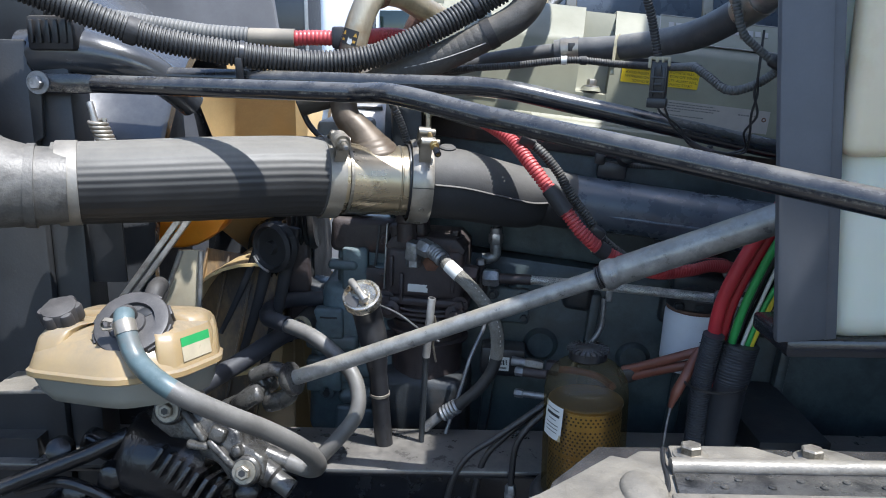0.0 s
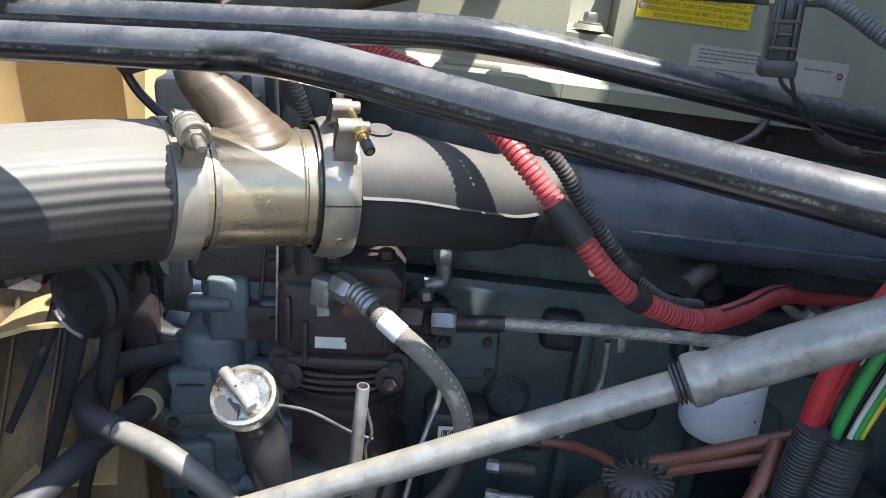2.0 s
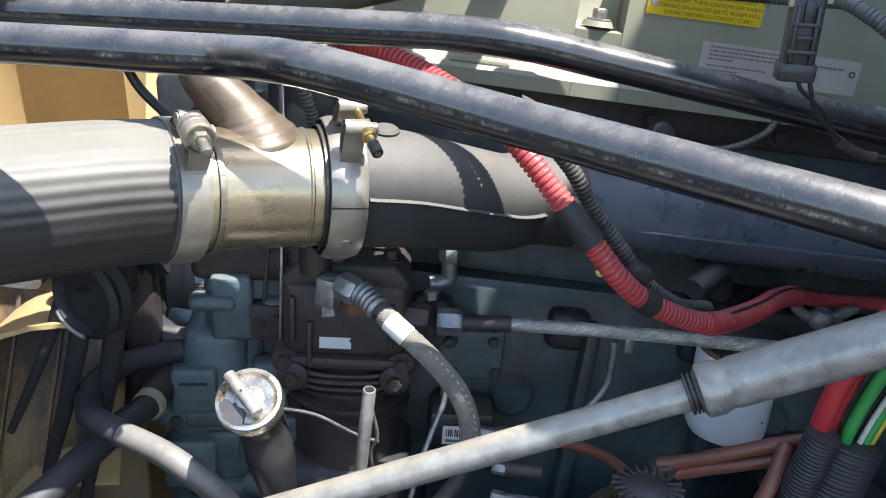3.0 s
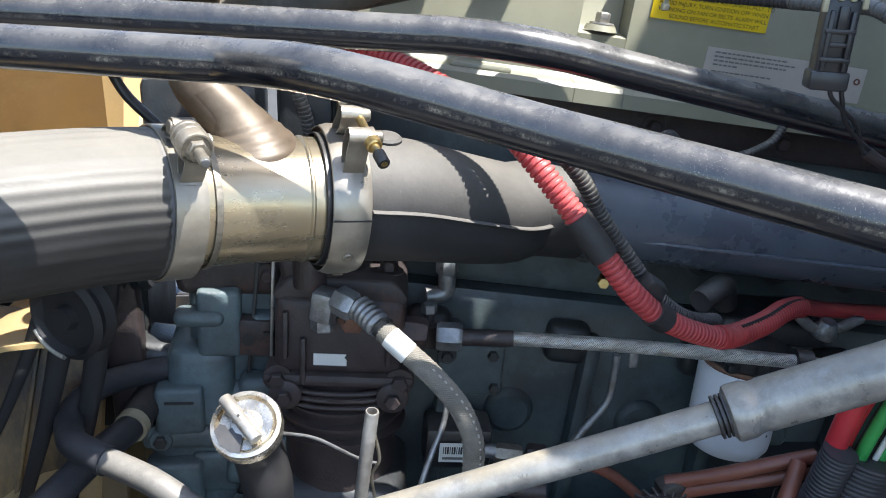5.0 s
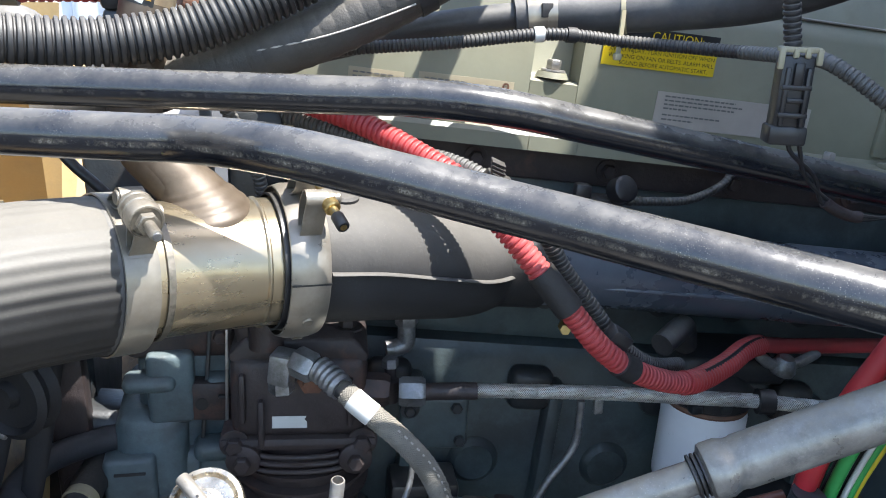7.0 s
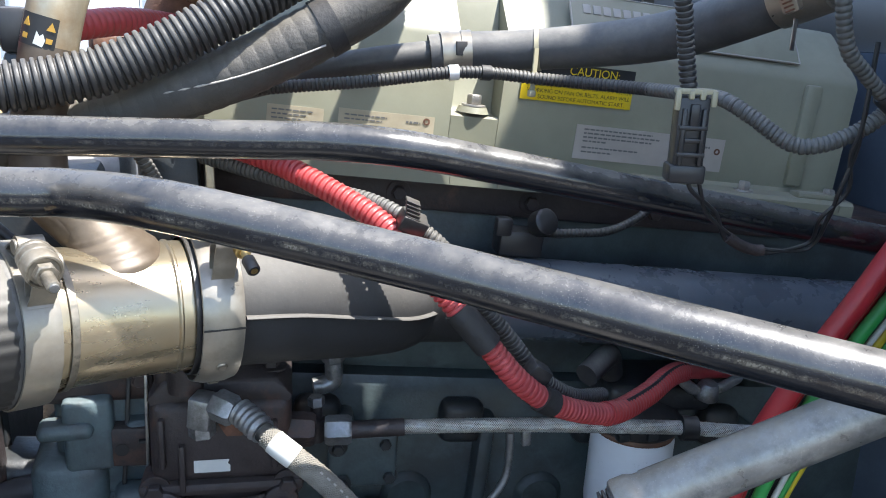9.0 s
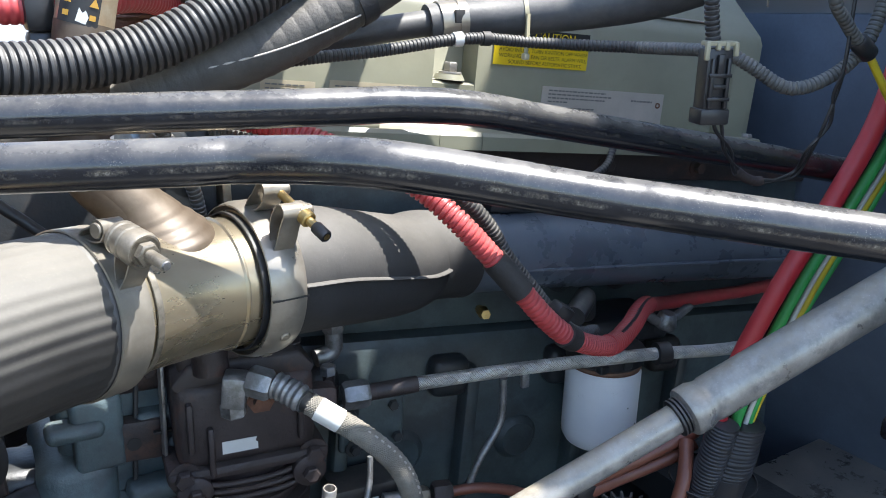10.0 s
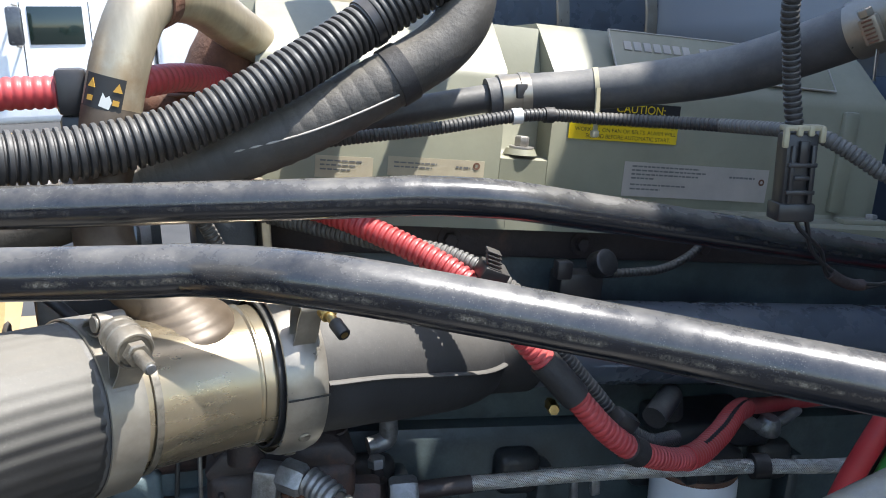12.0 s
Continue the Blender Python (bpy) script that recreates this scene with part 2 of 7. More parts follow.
# The dark vertical second tone paints shadow streaks on the brown plastic.
M_BAFFLE = mat("shadow_streaked_brown_plastic", (0.26, 0.16, 0.06), 0.45, var=0.45, scale=14, stretch=(1.0, 1.0, 0.2), bump=0.12, second=(0.05, 0.035, 0.022), mask_scale=18, mask_stretch=(1.0, 1.0, 0.15), mask_lo=0.40, mask_hi=0.56, dust=0.3)
M_SHROUD = mat("black_shroud_plastic", (0.04, 0.043, 0.048), 0.2, var=0.25, scale=15, bump=0.1, dust=0.2, dust_col=(0.2, 0.19, 0.17), spec=0.9)
M_PANEL = mat("grey_black_panel", (0.020, 0.021, 0.023), 0.4, var=0.3, scale=15, bump=0.14, dust=0.3, dust_col=(0.2, 0.19, 0.165), speck=0.3)
M_BEIGE = mat("dusty_bracket_metal", (0.20, 0.182, 0.155), 0.45, 0.3, var=0.4, scale=28, bump=0.35, dust=0.8, dust_col=(0.22, 0.195, 0.15), speck=0.35, second=(0.11, 0.098, 0.082), mask_scale=16, mask_lo=0.52, mask_hi=0.70)
M_YEL = mat("yellow_label", (0.74, 0.54, 0.012), 0.4, var=0.08, scale=20, bump=0.0, second=(0.62, 0.46, 0.05), mask_scale=25, mask_lo=0.55, mask_hi=0.75)
M_SIGN = mat("faded_amber_print", (0.48, 0.27, 0.04), 0.5, var=0.15, scale=40, bump=0.0)
M_WLAB = mat("white_label", (0.62, 0.62, 0.58), 0.45, var=0.08, scale=30, bump=0.0)
M_GLAB = mat("faded_pale_label", (0.40, 0.365, 0.32), 0.5, var=0.10, scale=30, bump=0.0)
M_TLAB = mat("tan_label", (0.42, 0.36, 0.25), 0.5, var=0.15, scale=30, bump=0.0, second=(0.2, 0.14, 0.1), mask_scale=30, mask_lo=0.62, mask_hi=0.7)
M_INK = mat("black_ink", (0.02, 0.02, 0.02), 0.5, var=0.1, bump=0.0)
M_INK_GREY = mat("grey_ink", (0.14, 0.14, 0.13), 0.5, var=0.1, bump=0.0)
M_GREEN = mat("green_label", (0.03, 0.28, 0.08), 0.5, var=0.15, bump=0.0)
M_NYLON = mat("natural_nylon", (0.36, 0.325, 0.215), 0.5, var=0.2, bump=0.05, dust=0.3)
M_TANK = mat("translucent_tank_plastic", (0.60, 0.62, 0.52), 0.35, var=0.06, scale=6, bump=0.05, second=(0.55, 0.46, 0.33), mask_scale=4, mask_lo=0.55, mask_hi=0.8, sub=0.3)
M_TANK_YEL = mat("yellowed_tank_plastic", (0.62, 0.54, 0.38), 0.35, var=0.08, scale=6, bump=0.05, second=(0.50, 0.37, 0.20), mask_scale=5, mask_lo=0.5, mask_hi=0.8, sub=0.25)
M_STRAP_TAN = mat("dusty_tan_pipe", (0.20, 0.175, 0.135), 0.5, var=0.25, scale=20, bump=0.1, dust=0.6, dust_col=(0.36, 0.31, 0.23))
M_ORANGE = mat("orange_translucent_plastic", (0.62, 0.25, 0.02), 0.35, var=0.2, scale=9, bump=0.04, second=(0.30, 0.12, 0.02), mask_scale=8, mask_lo=0.5, mask_hi=0.75, sub=0.3)
M_STRAP = mat("grey_painted_strap", (0.075, 0.08, 0.09), 0.5, var=0.2, scale=12, bump=0.06, dust=0.3)
M_MESH = mat("perforated_brass_core", (0.30, 0.20, 0.06), 0.34, 0.8, var=0.3, scale=20, bump=0.1)
M_HOLE = mat("hole_dark", (0.03, 0.02, 0.008), 0.7, var=0.2, bump=0.0)
M_GROUND = mat("asphalt", (0.05, 0.049, 0.046), 0.9, var=0.3, scale=3, fine=60, bump=0.3)
M_TRUCK = mat("white_truck_paint", (0.72, 0.73, 0.74), 0.3, var=0.04, scale=2, bump=0.0)
M_CAB = mat("cab_paint", (0.30, 0.31, 0.32), 0.35, var=0.05, scale=2, bump=0.0)
M_HOODIN = mat("hood_inner_grey", (0.13, 0.13, 0.135), 0.6, var=0.3, scale=5, bump=0.1, dust=0.4)
M_DARKWALL = mat("firewall_paint", (0.085, 0.105, 0.135), 0.5, var=0.3, scale=6, bump=0.15)


def plain_mat(name, col, rough=0.4):
    return mat(name, col, rough, var=0.15, scale=25, bump=0.03, dust=0.25)


M_W_RED, M_W_GREEN, M_W_BLACK = plain_mat("red_wire", (0.46, 0.025, 0.035)), plain_mat("green_wire", (0.035, 0.32, 0.07)), plain_mat("black_wire", (0.015, 0.015, 0.017))
M_W_WHITE, M_W_YELLOW, M_W_DGREEN = plain_mat("white_wire", (0.6, 0.6, 0.55)), plain_mat("yellow_wire", (0.62, 0.5, 0.03)), plain_mat("dark_green_wire", (0.02, 0.16, 0.07))


def clear_mat(name, base, tint, share, rough):
    """Clear plastic: a share of hazy gloss over what shows through."""
    m = bpy.data.materials.new(name)
    m.use_nodes = True
    an, al = m.node_tree.nodes, m.node_tree.links.new
    haze, clear, both = an["Principled BSDF"], an.new("ShaderNodeBsdfTransparent"), an.new("ShaderNodeMixShader")
    haze.inputs["Base Color"].default_value, haze.inputs["Roughness"].default_value = (*base, 1), rough
    haze.inputs["Specular IOR Level"].default_value = 1.0
    clear.inputs["Color"].default_value = (*tint, 1)
    both.inputs[0].default_value = share
    al(clear.outputs[0], both.inputs[1])
    al(haze.outputs[0], both.inputs[2])
    al(both.outputs[0], an["Material Output"].inputs["Surface"])
    return m


M_AMBER = clear_mat("amber_clear_plastic", (0.12, 0.10, 0.06), (0.80, 0.70, 0.48), 0.14, 0.10)
M_DOME = clear_mat("hazed_clear_plastic", (0.16, 0.14, 0.10), (0.82, 0.74, 0.54), 0.20, 0.06)
M_SLEEVE = mat("black_sleeve_plastic", (0.026, 0.028, 0.034), 0.5, var=0.3, scale=40, bump=0.1, dust=0.25, dust_col=(0.16, 0.15, 0.14))
M_DULLBLACK = mat("dull_black", (0.010, 0.010, 0.012), 0.62, var=0.35, scale=25, bump=0.25, dust=0.1, dust_col=(0.1, 0.09, 0.08))
M_BRAID = mat("steel_braid_wire", (0.62, 0.61, 0.57), 0.38, 0.8, var=0.25, scale=60, bump=0.0, dust=0.4, dust_col=(0.33, 0.3, 0.25))
M_YARN = mat("grey_braid_yarn", (0.16, 0.15, 0.125), 0.75, var=0.35, scale=90, fine=900, bump=0.3, dust=0.45, dust_col=(0.38, 0.34, 0.27))
M_BLOCKGAP = mat("dark_hose_core", (0.02, 0.02, 0.02), 0.6, var=0.3, scale=60, bump=0.1, dust=0.3)
M_GLASS = mat("dark_window_glass", (0.012, 0.022, 0.018), 0.06, var=0.1, scale=2, bump=0.0, spec=0.8)


# ---- geometry helpers ----
class Geo:
    """Vertices and faces that are gathered before they become one mesh."""
    def __init__(self):
        self.v, self.f = [], []

    def add(self, v, f, m=None):
        k = len(self.v)
        self.v += [tuple(m @ Vector(p)) if m else tuple(p) for p in v]
        self.f += [tuple(i + k for i in q) for q in f]
        return self

    def join(self, *others):
        for o in others:
            self.add(o.v, o.f)
        return self


def smooth(pts, n=8):
    """Catmull-Rom line through the points."""
    p = [np.array(q, float) for q in pts]
    p = [2 * p[0] - p[1]] + p + [2 * p[-1] - p[-2]]
    out = []
    for i in range(1, len(p) - 2):
        for k in range(n):
            t = k / n
            out.append(0.5 * (2 * p[i] + (p[i + 1] - p[i - 1]) * t + (2 * p[i - 1] - 5 * p[i] + 4 * p[i + 1] - p[i + 2]) * t * t
                              + (3 * p[i] - p[i - 1] - 3 * p[i + 1] + p[i + 2]) * t ** 3))
    out.append(p[-2])
    return np.array(out)


def even(line, step):
    """The line again, with points at even steps along it."""
    d = np.r_[0, np.cumsum(np.linalg.norm(np.diff(line, axis=0), axis=1))]
    s = np.linspace(0, d[-1], max(2, int(round(d[-1] / step)) + 1))
    return np.stack([np.interp(s, d, line[:, k]) for k in range(3)], 1)


def cut(line, a, b):
    """The stretch of a line between two shares of its length."""
    d = np.r_[0, np.cumsum(np.linalg.norm(np.diff(line, axis=0), axis=1))]
    s = np.linspace(a * d[-1], b * d[-1], max(4, int(len(line) * (b - a)) + 2))
    return np.stack([np.interp(s, d, line[:, k]) for k in range(3)], 1)


def sweep(line, radius, sides=16, cap=True, ridge=None, flat=None):
    """A tube along a line; radius is one number or one for each point. ridge: (count, share) of lengthwise ridges. flat: (a, b) scales of its two axes."""
    line = np.array(line, float)
    r = np.full(len(line), radius) if np.isscalar(radius) else np.array(radius)
    tan = np.gradient(line, axis=0)
    tan /= np.linalg.norm(tan, axis=1)[:, None]
    nrm = np.cross(tan[0], (0, 0, 1) if abs(tan[0][2]) < 0.9 else (0, 1, 0))
    ang = np.linspace(0, 2 * np.pi, sides, endpoint=False)
    mod = 1 + ridge[1] * np.cos(ridge[0] * ang) * (0.75 + 0.35 * np.cos(5 * ang + 1)) if ridge else np.ones(sides)
    a, c = flat or (1, 1)
    g = Geo()
    vs, fs = [], []
    for i, (p, t) in enumerate(zip(line, tan)):
        nrm = nrm - t * nrm.dot(t)
        nrm /= np.linalg.norm(nrm)
        bi = np.cross(t, nrm)
        ring = p + (r[i] * mod)[:, None] * (a * np.cos(ang)[:, None] * nrm + c * np.sin(ang)[:, None] * bi)
        vs += [tuple(q) for q in ring]
        if i:
            k = (i - 1) * sides
            fs += [(k + j, k + (j + 1) % sides, k + sides + (j + 1) % sides, k + sides + j) for j in range(sides)]
    if cap:
        fs += [tuple(range(sides))[::-1], tuple(range(len(vs) - sides, len(vs)))]
    return g.add(vs, fs)


def corrugated(line, r, pitch, depth=0.12, sides=20):
    """A convoluted sleeve: square-shouldered rings along a line."""
    fine_line = even(line, pitch / 6)
    prof = [1.0, 1.0, 0.985, 1 - depth, 1 - depth, 0.985]
    wob = 1 + 0.006 * np.sin(np.arange(len(fine_line)) * 0.37)
    return sweep(fine_line, [r * prof[i % 6] * wob[i] for i in range(len(fine_line))], sides)


def lathe(profile, sides=24, m=None, cap=True):
    """(radius, height) rows turned round z."""
    vs, fs = [], []
    for i, (r, h) in enumerate(profile):
        vs += [(r * math.cos(2 * math.pi * j / sides), r * math.sin(2 * math.pi * j / sides), h) for j in range(sides)]
        if i:
            k = (i - 1) * sides
            fs += [(k + j, k + (j + 1) % sides, k + sides + (j + 1) % sides, k + sides + j) for j in range(sides)]
    if cap:
        fs += [tuple(range(sides))[::-1], tuple(range(len(vs) - sides, len(vs)))]
    return Geo().add(vs, fs, m)


def from_bm(bm, m=None):
    bm.verts.ensure_lookup_table()
    bm.verts.index_update()
    g = Geo().add([v.co[:] for v in bm.verts], [[v.index for v in f.verts] for f in bm.faces], m)
    bm.free()
    return g


def box(sx, sy, sz, m=None, bevel=0.003, seg=2):
    """A block centred on its origin with rounded edges."""
    bm = bmesh.new()
    bmesh.ops.create_cube(bm, size=1.0)
    bmesh.ops.scale(bm, vec=(sx, sy, sz), verts=bm.verts)
    if bevel:
        bmesh.ops.bevel(bm, geom=list(bm.edges), offset=min(bevel, 0.45 * min(sx, sy, sz)), segments=seg, affect="EDGES", profile=0.5)
    return from_bm(bm, m)


def prism(poly, depth, m=None, bevel=0.002):
    """A flat outline in x and z made thick along y (from 0 to depth), with rounded edges."""
    bm = bmesh.new()
    f = bm.faces.new([bm.verts.new((x, 0, z)) for x, z in poly])
    out = bmesh.ops.extrude_face_region(bm, geom=[f])
    bmesh.ops.translate(bm, vec=(0, depth, 0), verts=[v for v in out["geom"] if isinstance(v, bmesh.types.BMVert)])
    bmesh.ops.recalc_face_normals(bm, faces=bm.faces)
    if bevel:
        bmesh.ops.bevel(bm, geom=list(bm.edges), offset=bevel, segments=2, affect="EDGES", profile=0.5)
    return from_bm(bm, m)


def axis(p, q):
    """The pose whose z runs from p to q, with its origin at p."""
    p, q = Vector(p), Vector(q)
    return Matrix.Translation(p) @ (q - p).to_track_quat("Z", "Y").to_matrix().to_4x4()


def hexbolt(m, r, h, washer=True):
    """A bolt head that stands along z of m, with its washer."""
    g = lathe([(0.86 * r, 0), (r, 0.12 * h), (r, 0.85 * h), (0.84 * r, h)], 6, m)
    if washer:
        g.join(lathe([(1.6 * r, -0.2 * h), (1.65 * r, -0.12 * h), (1.6 * r, 0.02 * h)], 18, m))
    return g


def make(name, g, material, parent=None, origin=(0, 0, 0)):
    me = bpy.data.meshes.new(name)
    o = Vector(origin)
    me.from_pydata([tuple(Vector(v) - o) for v in g.v], [], g.f)
    me.validate()
    bm = bmesh.new()
    bm.from_mesh(me)
    bmesh.ops.recalc_face_normals(bm, faces=bm.faces)
    bm.to_mesh(me)
    bm.free()
    me.shade_smooth()
    me.set_sharp_from_angle(angle=radians(38))
    me.materials.append(material)
    ob = new(name, me)
    if parent:
        ob.parent = parent
    return ob


def thing(name, label, category, at, group="", kind=""):
    """An empty at the base of a thing, to carry its parts. Parts are given in world metres."""
    e = new(name)
    e.location = at
    e.empty_display_size = 0.02
    e["base"] = list(at)
    return tagged(e, label, category, group, kind)


def part(name, g, material, parent, label=""):
    ob = make(name, g, material, parent, parent["base"])
    ob["base"] = list(parent["base"])
    if label:
        ob["label"] = label
    return ob


def solo(name, g, material, label, category, group="", kind=""):
    v = np.array(g.v)
    at = (*(0.5 * (v.min(0) + v.max(0)))[:2], v[:, 2].min())
    ob = make(name, g, material, None, at)
    ob.location = at
    return tagged(ob, label, category, group, kind)


def lettering(text, size, m):
    """Flat letters in x and z of m, as a mesh, with the built-in font."""
    cu = bpy.data.curves.new("letters", "FONT")
    cu.body, cu.size, cu.align_x = text, size, "LEFT"
    tmp = bpy.data.objects.new("letters", cu)
    me = bpy.data.meshes.new_from_object(tmp)
    g = Geo().add([(v.co.x, 0, v.co.y) for v in me.vertices], [tuple(p.vertices) for p in me.polygons], m)
    bpy.data.objects.remove(tmp)
    return g


def plate(x0, z0, x1, z1, y, m, thick=0.0006):
    """A thin upright plate in x and z of m, its face at y."""
    return box(abs(x1 - x0), thick, abs(z1 - z0), m @ pose((x0 + x1) / 2, y + thick / 2, (z0 + z1) / 2), 0)


def band(centre, along, r, width, thick=0.0015, sides=48):
    """A metal strap round a pipe."""
    c, a = Vector(centre), Vector(along).normalized()
    m = axis(c - a * width / 2, c + a * width / 2)
    t, w = thick, width
    return lathe([(r, 0), (r + t, 0.0004), (r + t, w - 0.0004), (r, w)], sides, m, cap=False)


def ribbon(line, across, width, thick):
    """A bent strap: the line is its section, the strap is as wide as width along across."""
    line = np.array([tuple(p) for p in line], float)
    a = np.array(tuple(Vector(across).normalized()))
    tan = np.gradient(line, axis=0)
    tan /= np.linalg.norm(tan, axis=1)[:, None]
    nrm = np.cross(tan, a)
    vs, fs = [], []
    for p, q in zip(line, nrm):
        vs += [tuple(p + a * s * width / 2 + q * h * thick / 2) for s, h in ((-1, -1), (1, -1), (1, 1), (-1, 1))]
    for i in range(len(line) - 1):
        fs += [(4 * i + j, 4 * i + (j + 1) % 4, 4 * i + 4 + (j + 1) % 4, 4 * i + 4 + j) for j in range(4)]
    k = len(vs) - 4
    return Geo().add(vs, fs + [(3, 2, 1, 0), (k, k + 1, k + 2, k + 3)])


def helix_braid(line, r, wire, starts, pitch, sides=4):
    """Wires wound both ways round a line, as a braided sleeve shows them."""
    step = pitch / 12
    line = even(np.array(line, float), step)
    tan = np.gradient(line, axis=0)
    tan /= np.linalg.norm(tan, axis=1)[:, None]
    nrm = np.cross(tan[0], (0, 0, 1) if abs(tan[0][2]) < 0.9 else (0, 1, 0))
    frames = []
    for t in tan:
        nrm = nrm - t * nrm.dot(t)
        nrm /= np.linalg.norm(nrm)
        frames.append((nrm, np.cross(t, nrm)))
    g = Geo()
    for turn in (1, -1):
        for s in range(starts):
            pts = []
            for i, (u, v) in enumerate(frames):
                w = 2 * math.pi * (turn * i / 12 + s / starts)
                rr = r + 0.25 * wire * math.cos(starts * w * turn)
                pts.append(line[i] + rr * (math.cos(w) * u + math.sin(w) * v))
            g.join(sweep(pts, wire, sides, cap=False))
    return g


# ---- large structure ----
ground = tagged(make("ground", Geo().add([(-1500, -1500, 0), (1500, -1500, 0), (1500, 1500, 0), (-1500, 1500, 0)], [(0, 1, 2, 3)]), M_GROUND), "dark sunlit asphalt yard under the truck", "ground", kind="structure")

cab = thing("truck_cab", "plain grey truck cab standing behind the engine bay", "cab", (1.6, 1.5, 0.5))
part("body", prism([(0.80, 0.62), (0.80, 1.60), (0.74, 1.66), (0.83, 2.60), (0.98, 2.84), (3.0, 2.84), (3.0, 0.62)], 1.75, pose(0, 0.83, 0), 0.03), M_CAB, cab)
part("side_body", prism([(0.80, 0.62), (0.80, 1.60), (0.76, 1.66), (0.86, 2.60), (1.0, 2.84), (3.0, 2.84), (3.0, 0.62)], 0.40, pose(0, 0.43, 0), 0.02), M_CAB, cab, "cab side under the unseen shading roof")
# Unseen roof; outline set so its shadow edge crosses the rods and shaft.
SHADE_ROOF = [(3.0, 0.40), (0.95, 0.40), (0.865, 0.408), (0.81, 0.44), (0.765, 0.505), (0.748, 0.57), (0.748, 0.64), (0.757, 0.70), (0.785, 0.80), (0.81, 0.87), (0.83, 1.0), (0.83, 2.20), (0.95, 2.58), (3.0, 2.58)]
part("roof_cap", prism([(x, -y) for x, y in SHADE_ROOF], 0.06, Matrix(((1, 0, 0, 0), (0, 0, -1, 0), (0, 1, 0, 2.84), (0, 0, 0, 1))), 0), M_CAB, cab, "unseen roof slab outlined to cast the shadow edge over the bay")
part("firewall", box(0.02, 2.0, 0.98, pose(0.785, 1.5, 1.12), 0.004), M_DARKWALL, cab, "dark painted firewall")

# Hood added ahead of the radiator to hold sky light off the left side.
hood = thing("raised_hood", "dark inside of the hood tilted forward, added to block sky light", "hood", (-1.3, 1.5, 0.7))
part("panel", box(0.03, 1.95, 1.85, pose(-1.33, 1.52, 1.62, 0, -14, 0), 0.01), M_PANEL, hood)
part("side", box(0.98, 0.03, 1.55, pose(-0.98, 2.48, 1.55, 0, -8, 0), 0.01), M_HOODIN, hood, "grey inner side of the hood")
part("hinge_arm", box(0.60, 0.06, 0.06, pose(-1.05, 1.50, 0.72, 0, 0, 0), 0.01), M_FRAME, hood)

rail = thing("frame_rail", "glossy black steel frame rail with dusty top flange", "frame rail", (0.0, 1.12, 0.72))
part("web", box(3.4, 0.012, 0.28, pose(-0.3, 1.205, 0.885), 0.003), M_FRAME, rail)
part("top_flange", box(3.4, 0.135, 0.012, pose(-0.3, 1.145, 1.022), 0.004), M_FLANGE, rail)
part("bottom_flange", box(3.4, 0.10, 0.012, pose(-0.3, 1.15, 0.742), 0.004), M_FRAME, rail)
part("engine_crossmember", box(0.14, 0.80, 0.05, pose(0.30, 1.595, 0.552), 0.006).join(box(0.14, 0.02, 0.26, pose(0.30, 1.19, 0.645), 0.004)), M_FRAME, rail, "black crossmember under the oil pan")
part("radiator_crossmember", box(0.16, 0.90, 0.05, pose(-0.62, 1.55, 0.582), 0.006).join(box(0.16, 0.02, 0.24, pose(-0.62, 1.19, 0.66), 0.004)), M_FRAME, rail, "black crossmember under the radiator")
far_rail = thing("frame_rail", "black steel frame rail on the far side", "frame rail", (0.0, 2.0, 0.72))
part("web", box(3.4, 0.012, 0.28, pose(-0.3, 1.98, 0.885), 0.003), M_FRAME, far_rail)
part("top_flange", box(3.4, 0.1, 0.012, pose(-0.3, 2.03, 1.022), 0.004), M_FRAME, far_rail)

# ---- engine ----
E = pose(0.29, 1.337, 1.566, 0, 6.4, -6.4)


def ep(x, y, z):
    return tuple(E @ Vector((x, y, z)))


engine = thing("diesel_engine", "dark green diesel engine block with dusty cylinder head", "engine", ep(0.05, 0.25, -0.75))
part("cylinder_head", box(0.98, 0.40, 0.20, E @ pose(0.14, 0.215, -0.205), 0.012), M_BLOCK, engine)
part("gasket_rail", box(0.94, 0.40, 0.034, E @ pose(0.14, 0.205, -0.106), 0.004), M_PRIMER, engine, "brown head rail under the cover")
part("block", box(0.98, 0.46, 0.42, E @ pose(0.14, 0.25, -0.52), 0.02), M_BLOCK, engine)
part("oil_pan", box(0.9, 0.36, 0.2, E @ pose(0.14, 0.28, -0.83), 0.03), M_IRON, engine)
for i, x in enumerate((-0.30, -0.14, 0.02, 0.18, 0.34)):
    part("rib", box(0.018, 0.03, 0.30, E @ pose(x, 0.012, -0.50), 0.006), M_BLOCK, engine)
for i, x in enumerate((-0.22, -0.06, 0.10, 0.26)):
    part("core_plug", lathe([(0.0, 0.004), (0.022, 0.004), (0.026, 0.0), (0.030, -0.004), (0.031, -0.012)], 24, E @ pose(x, 0.016, -0.46, 90)), M_BLOCK, engine)
    part("boss", box(0.05, 0.03, 0.05, E @ pose(x + 0.05, 0.012, -0.36), 0.012, 3), M_IRON, engine)
for x in (0.109, 0.192, 0.275, -0.02):
    part("bolt", hexbolt(E @ pose(x, -0.02, -0.236, 90), 0.011, 0.012), M_IRON, engine)
for x in (-0.11, 0.03, 0.17, 0.31):
    part("bolt", hexbolt(E @ pose(x, 0.003, -0.106, 90), 0.0075, 0.008), M_PRIMER, engine)

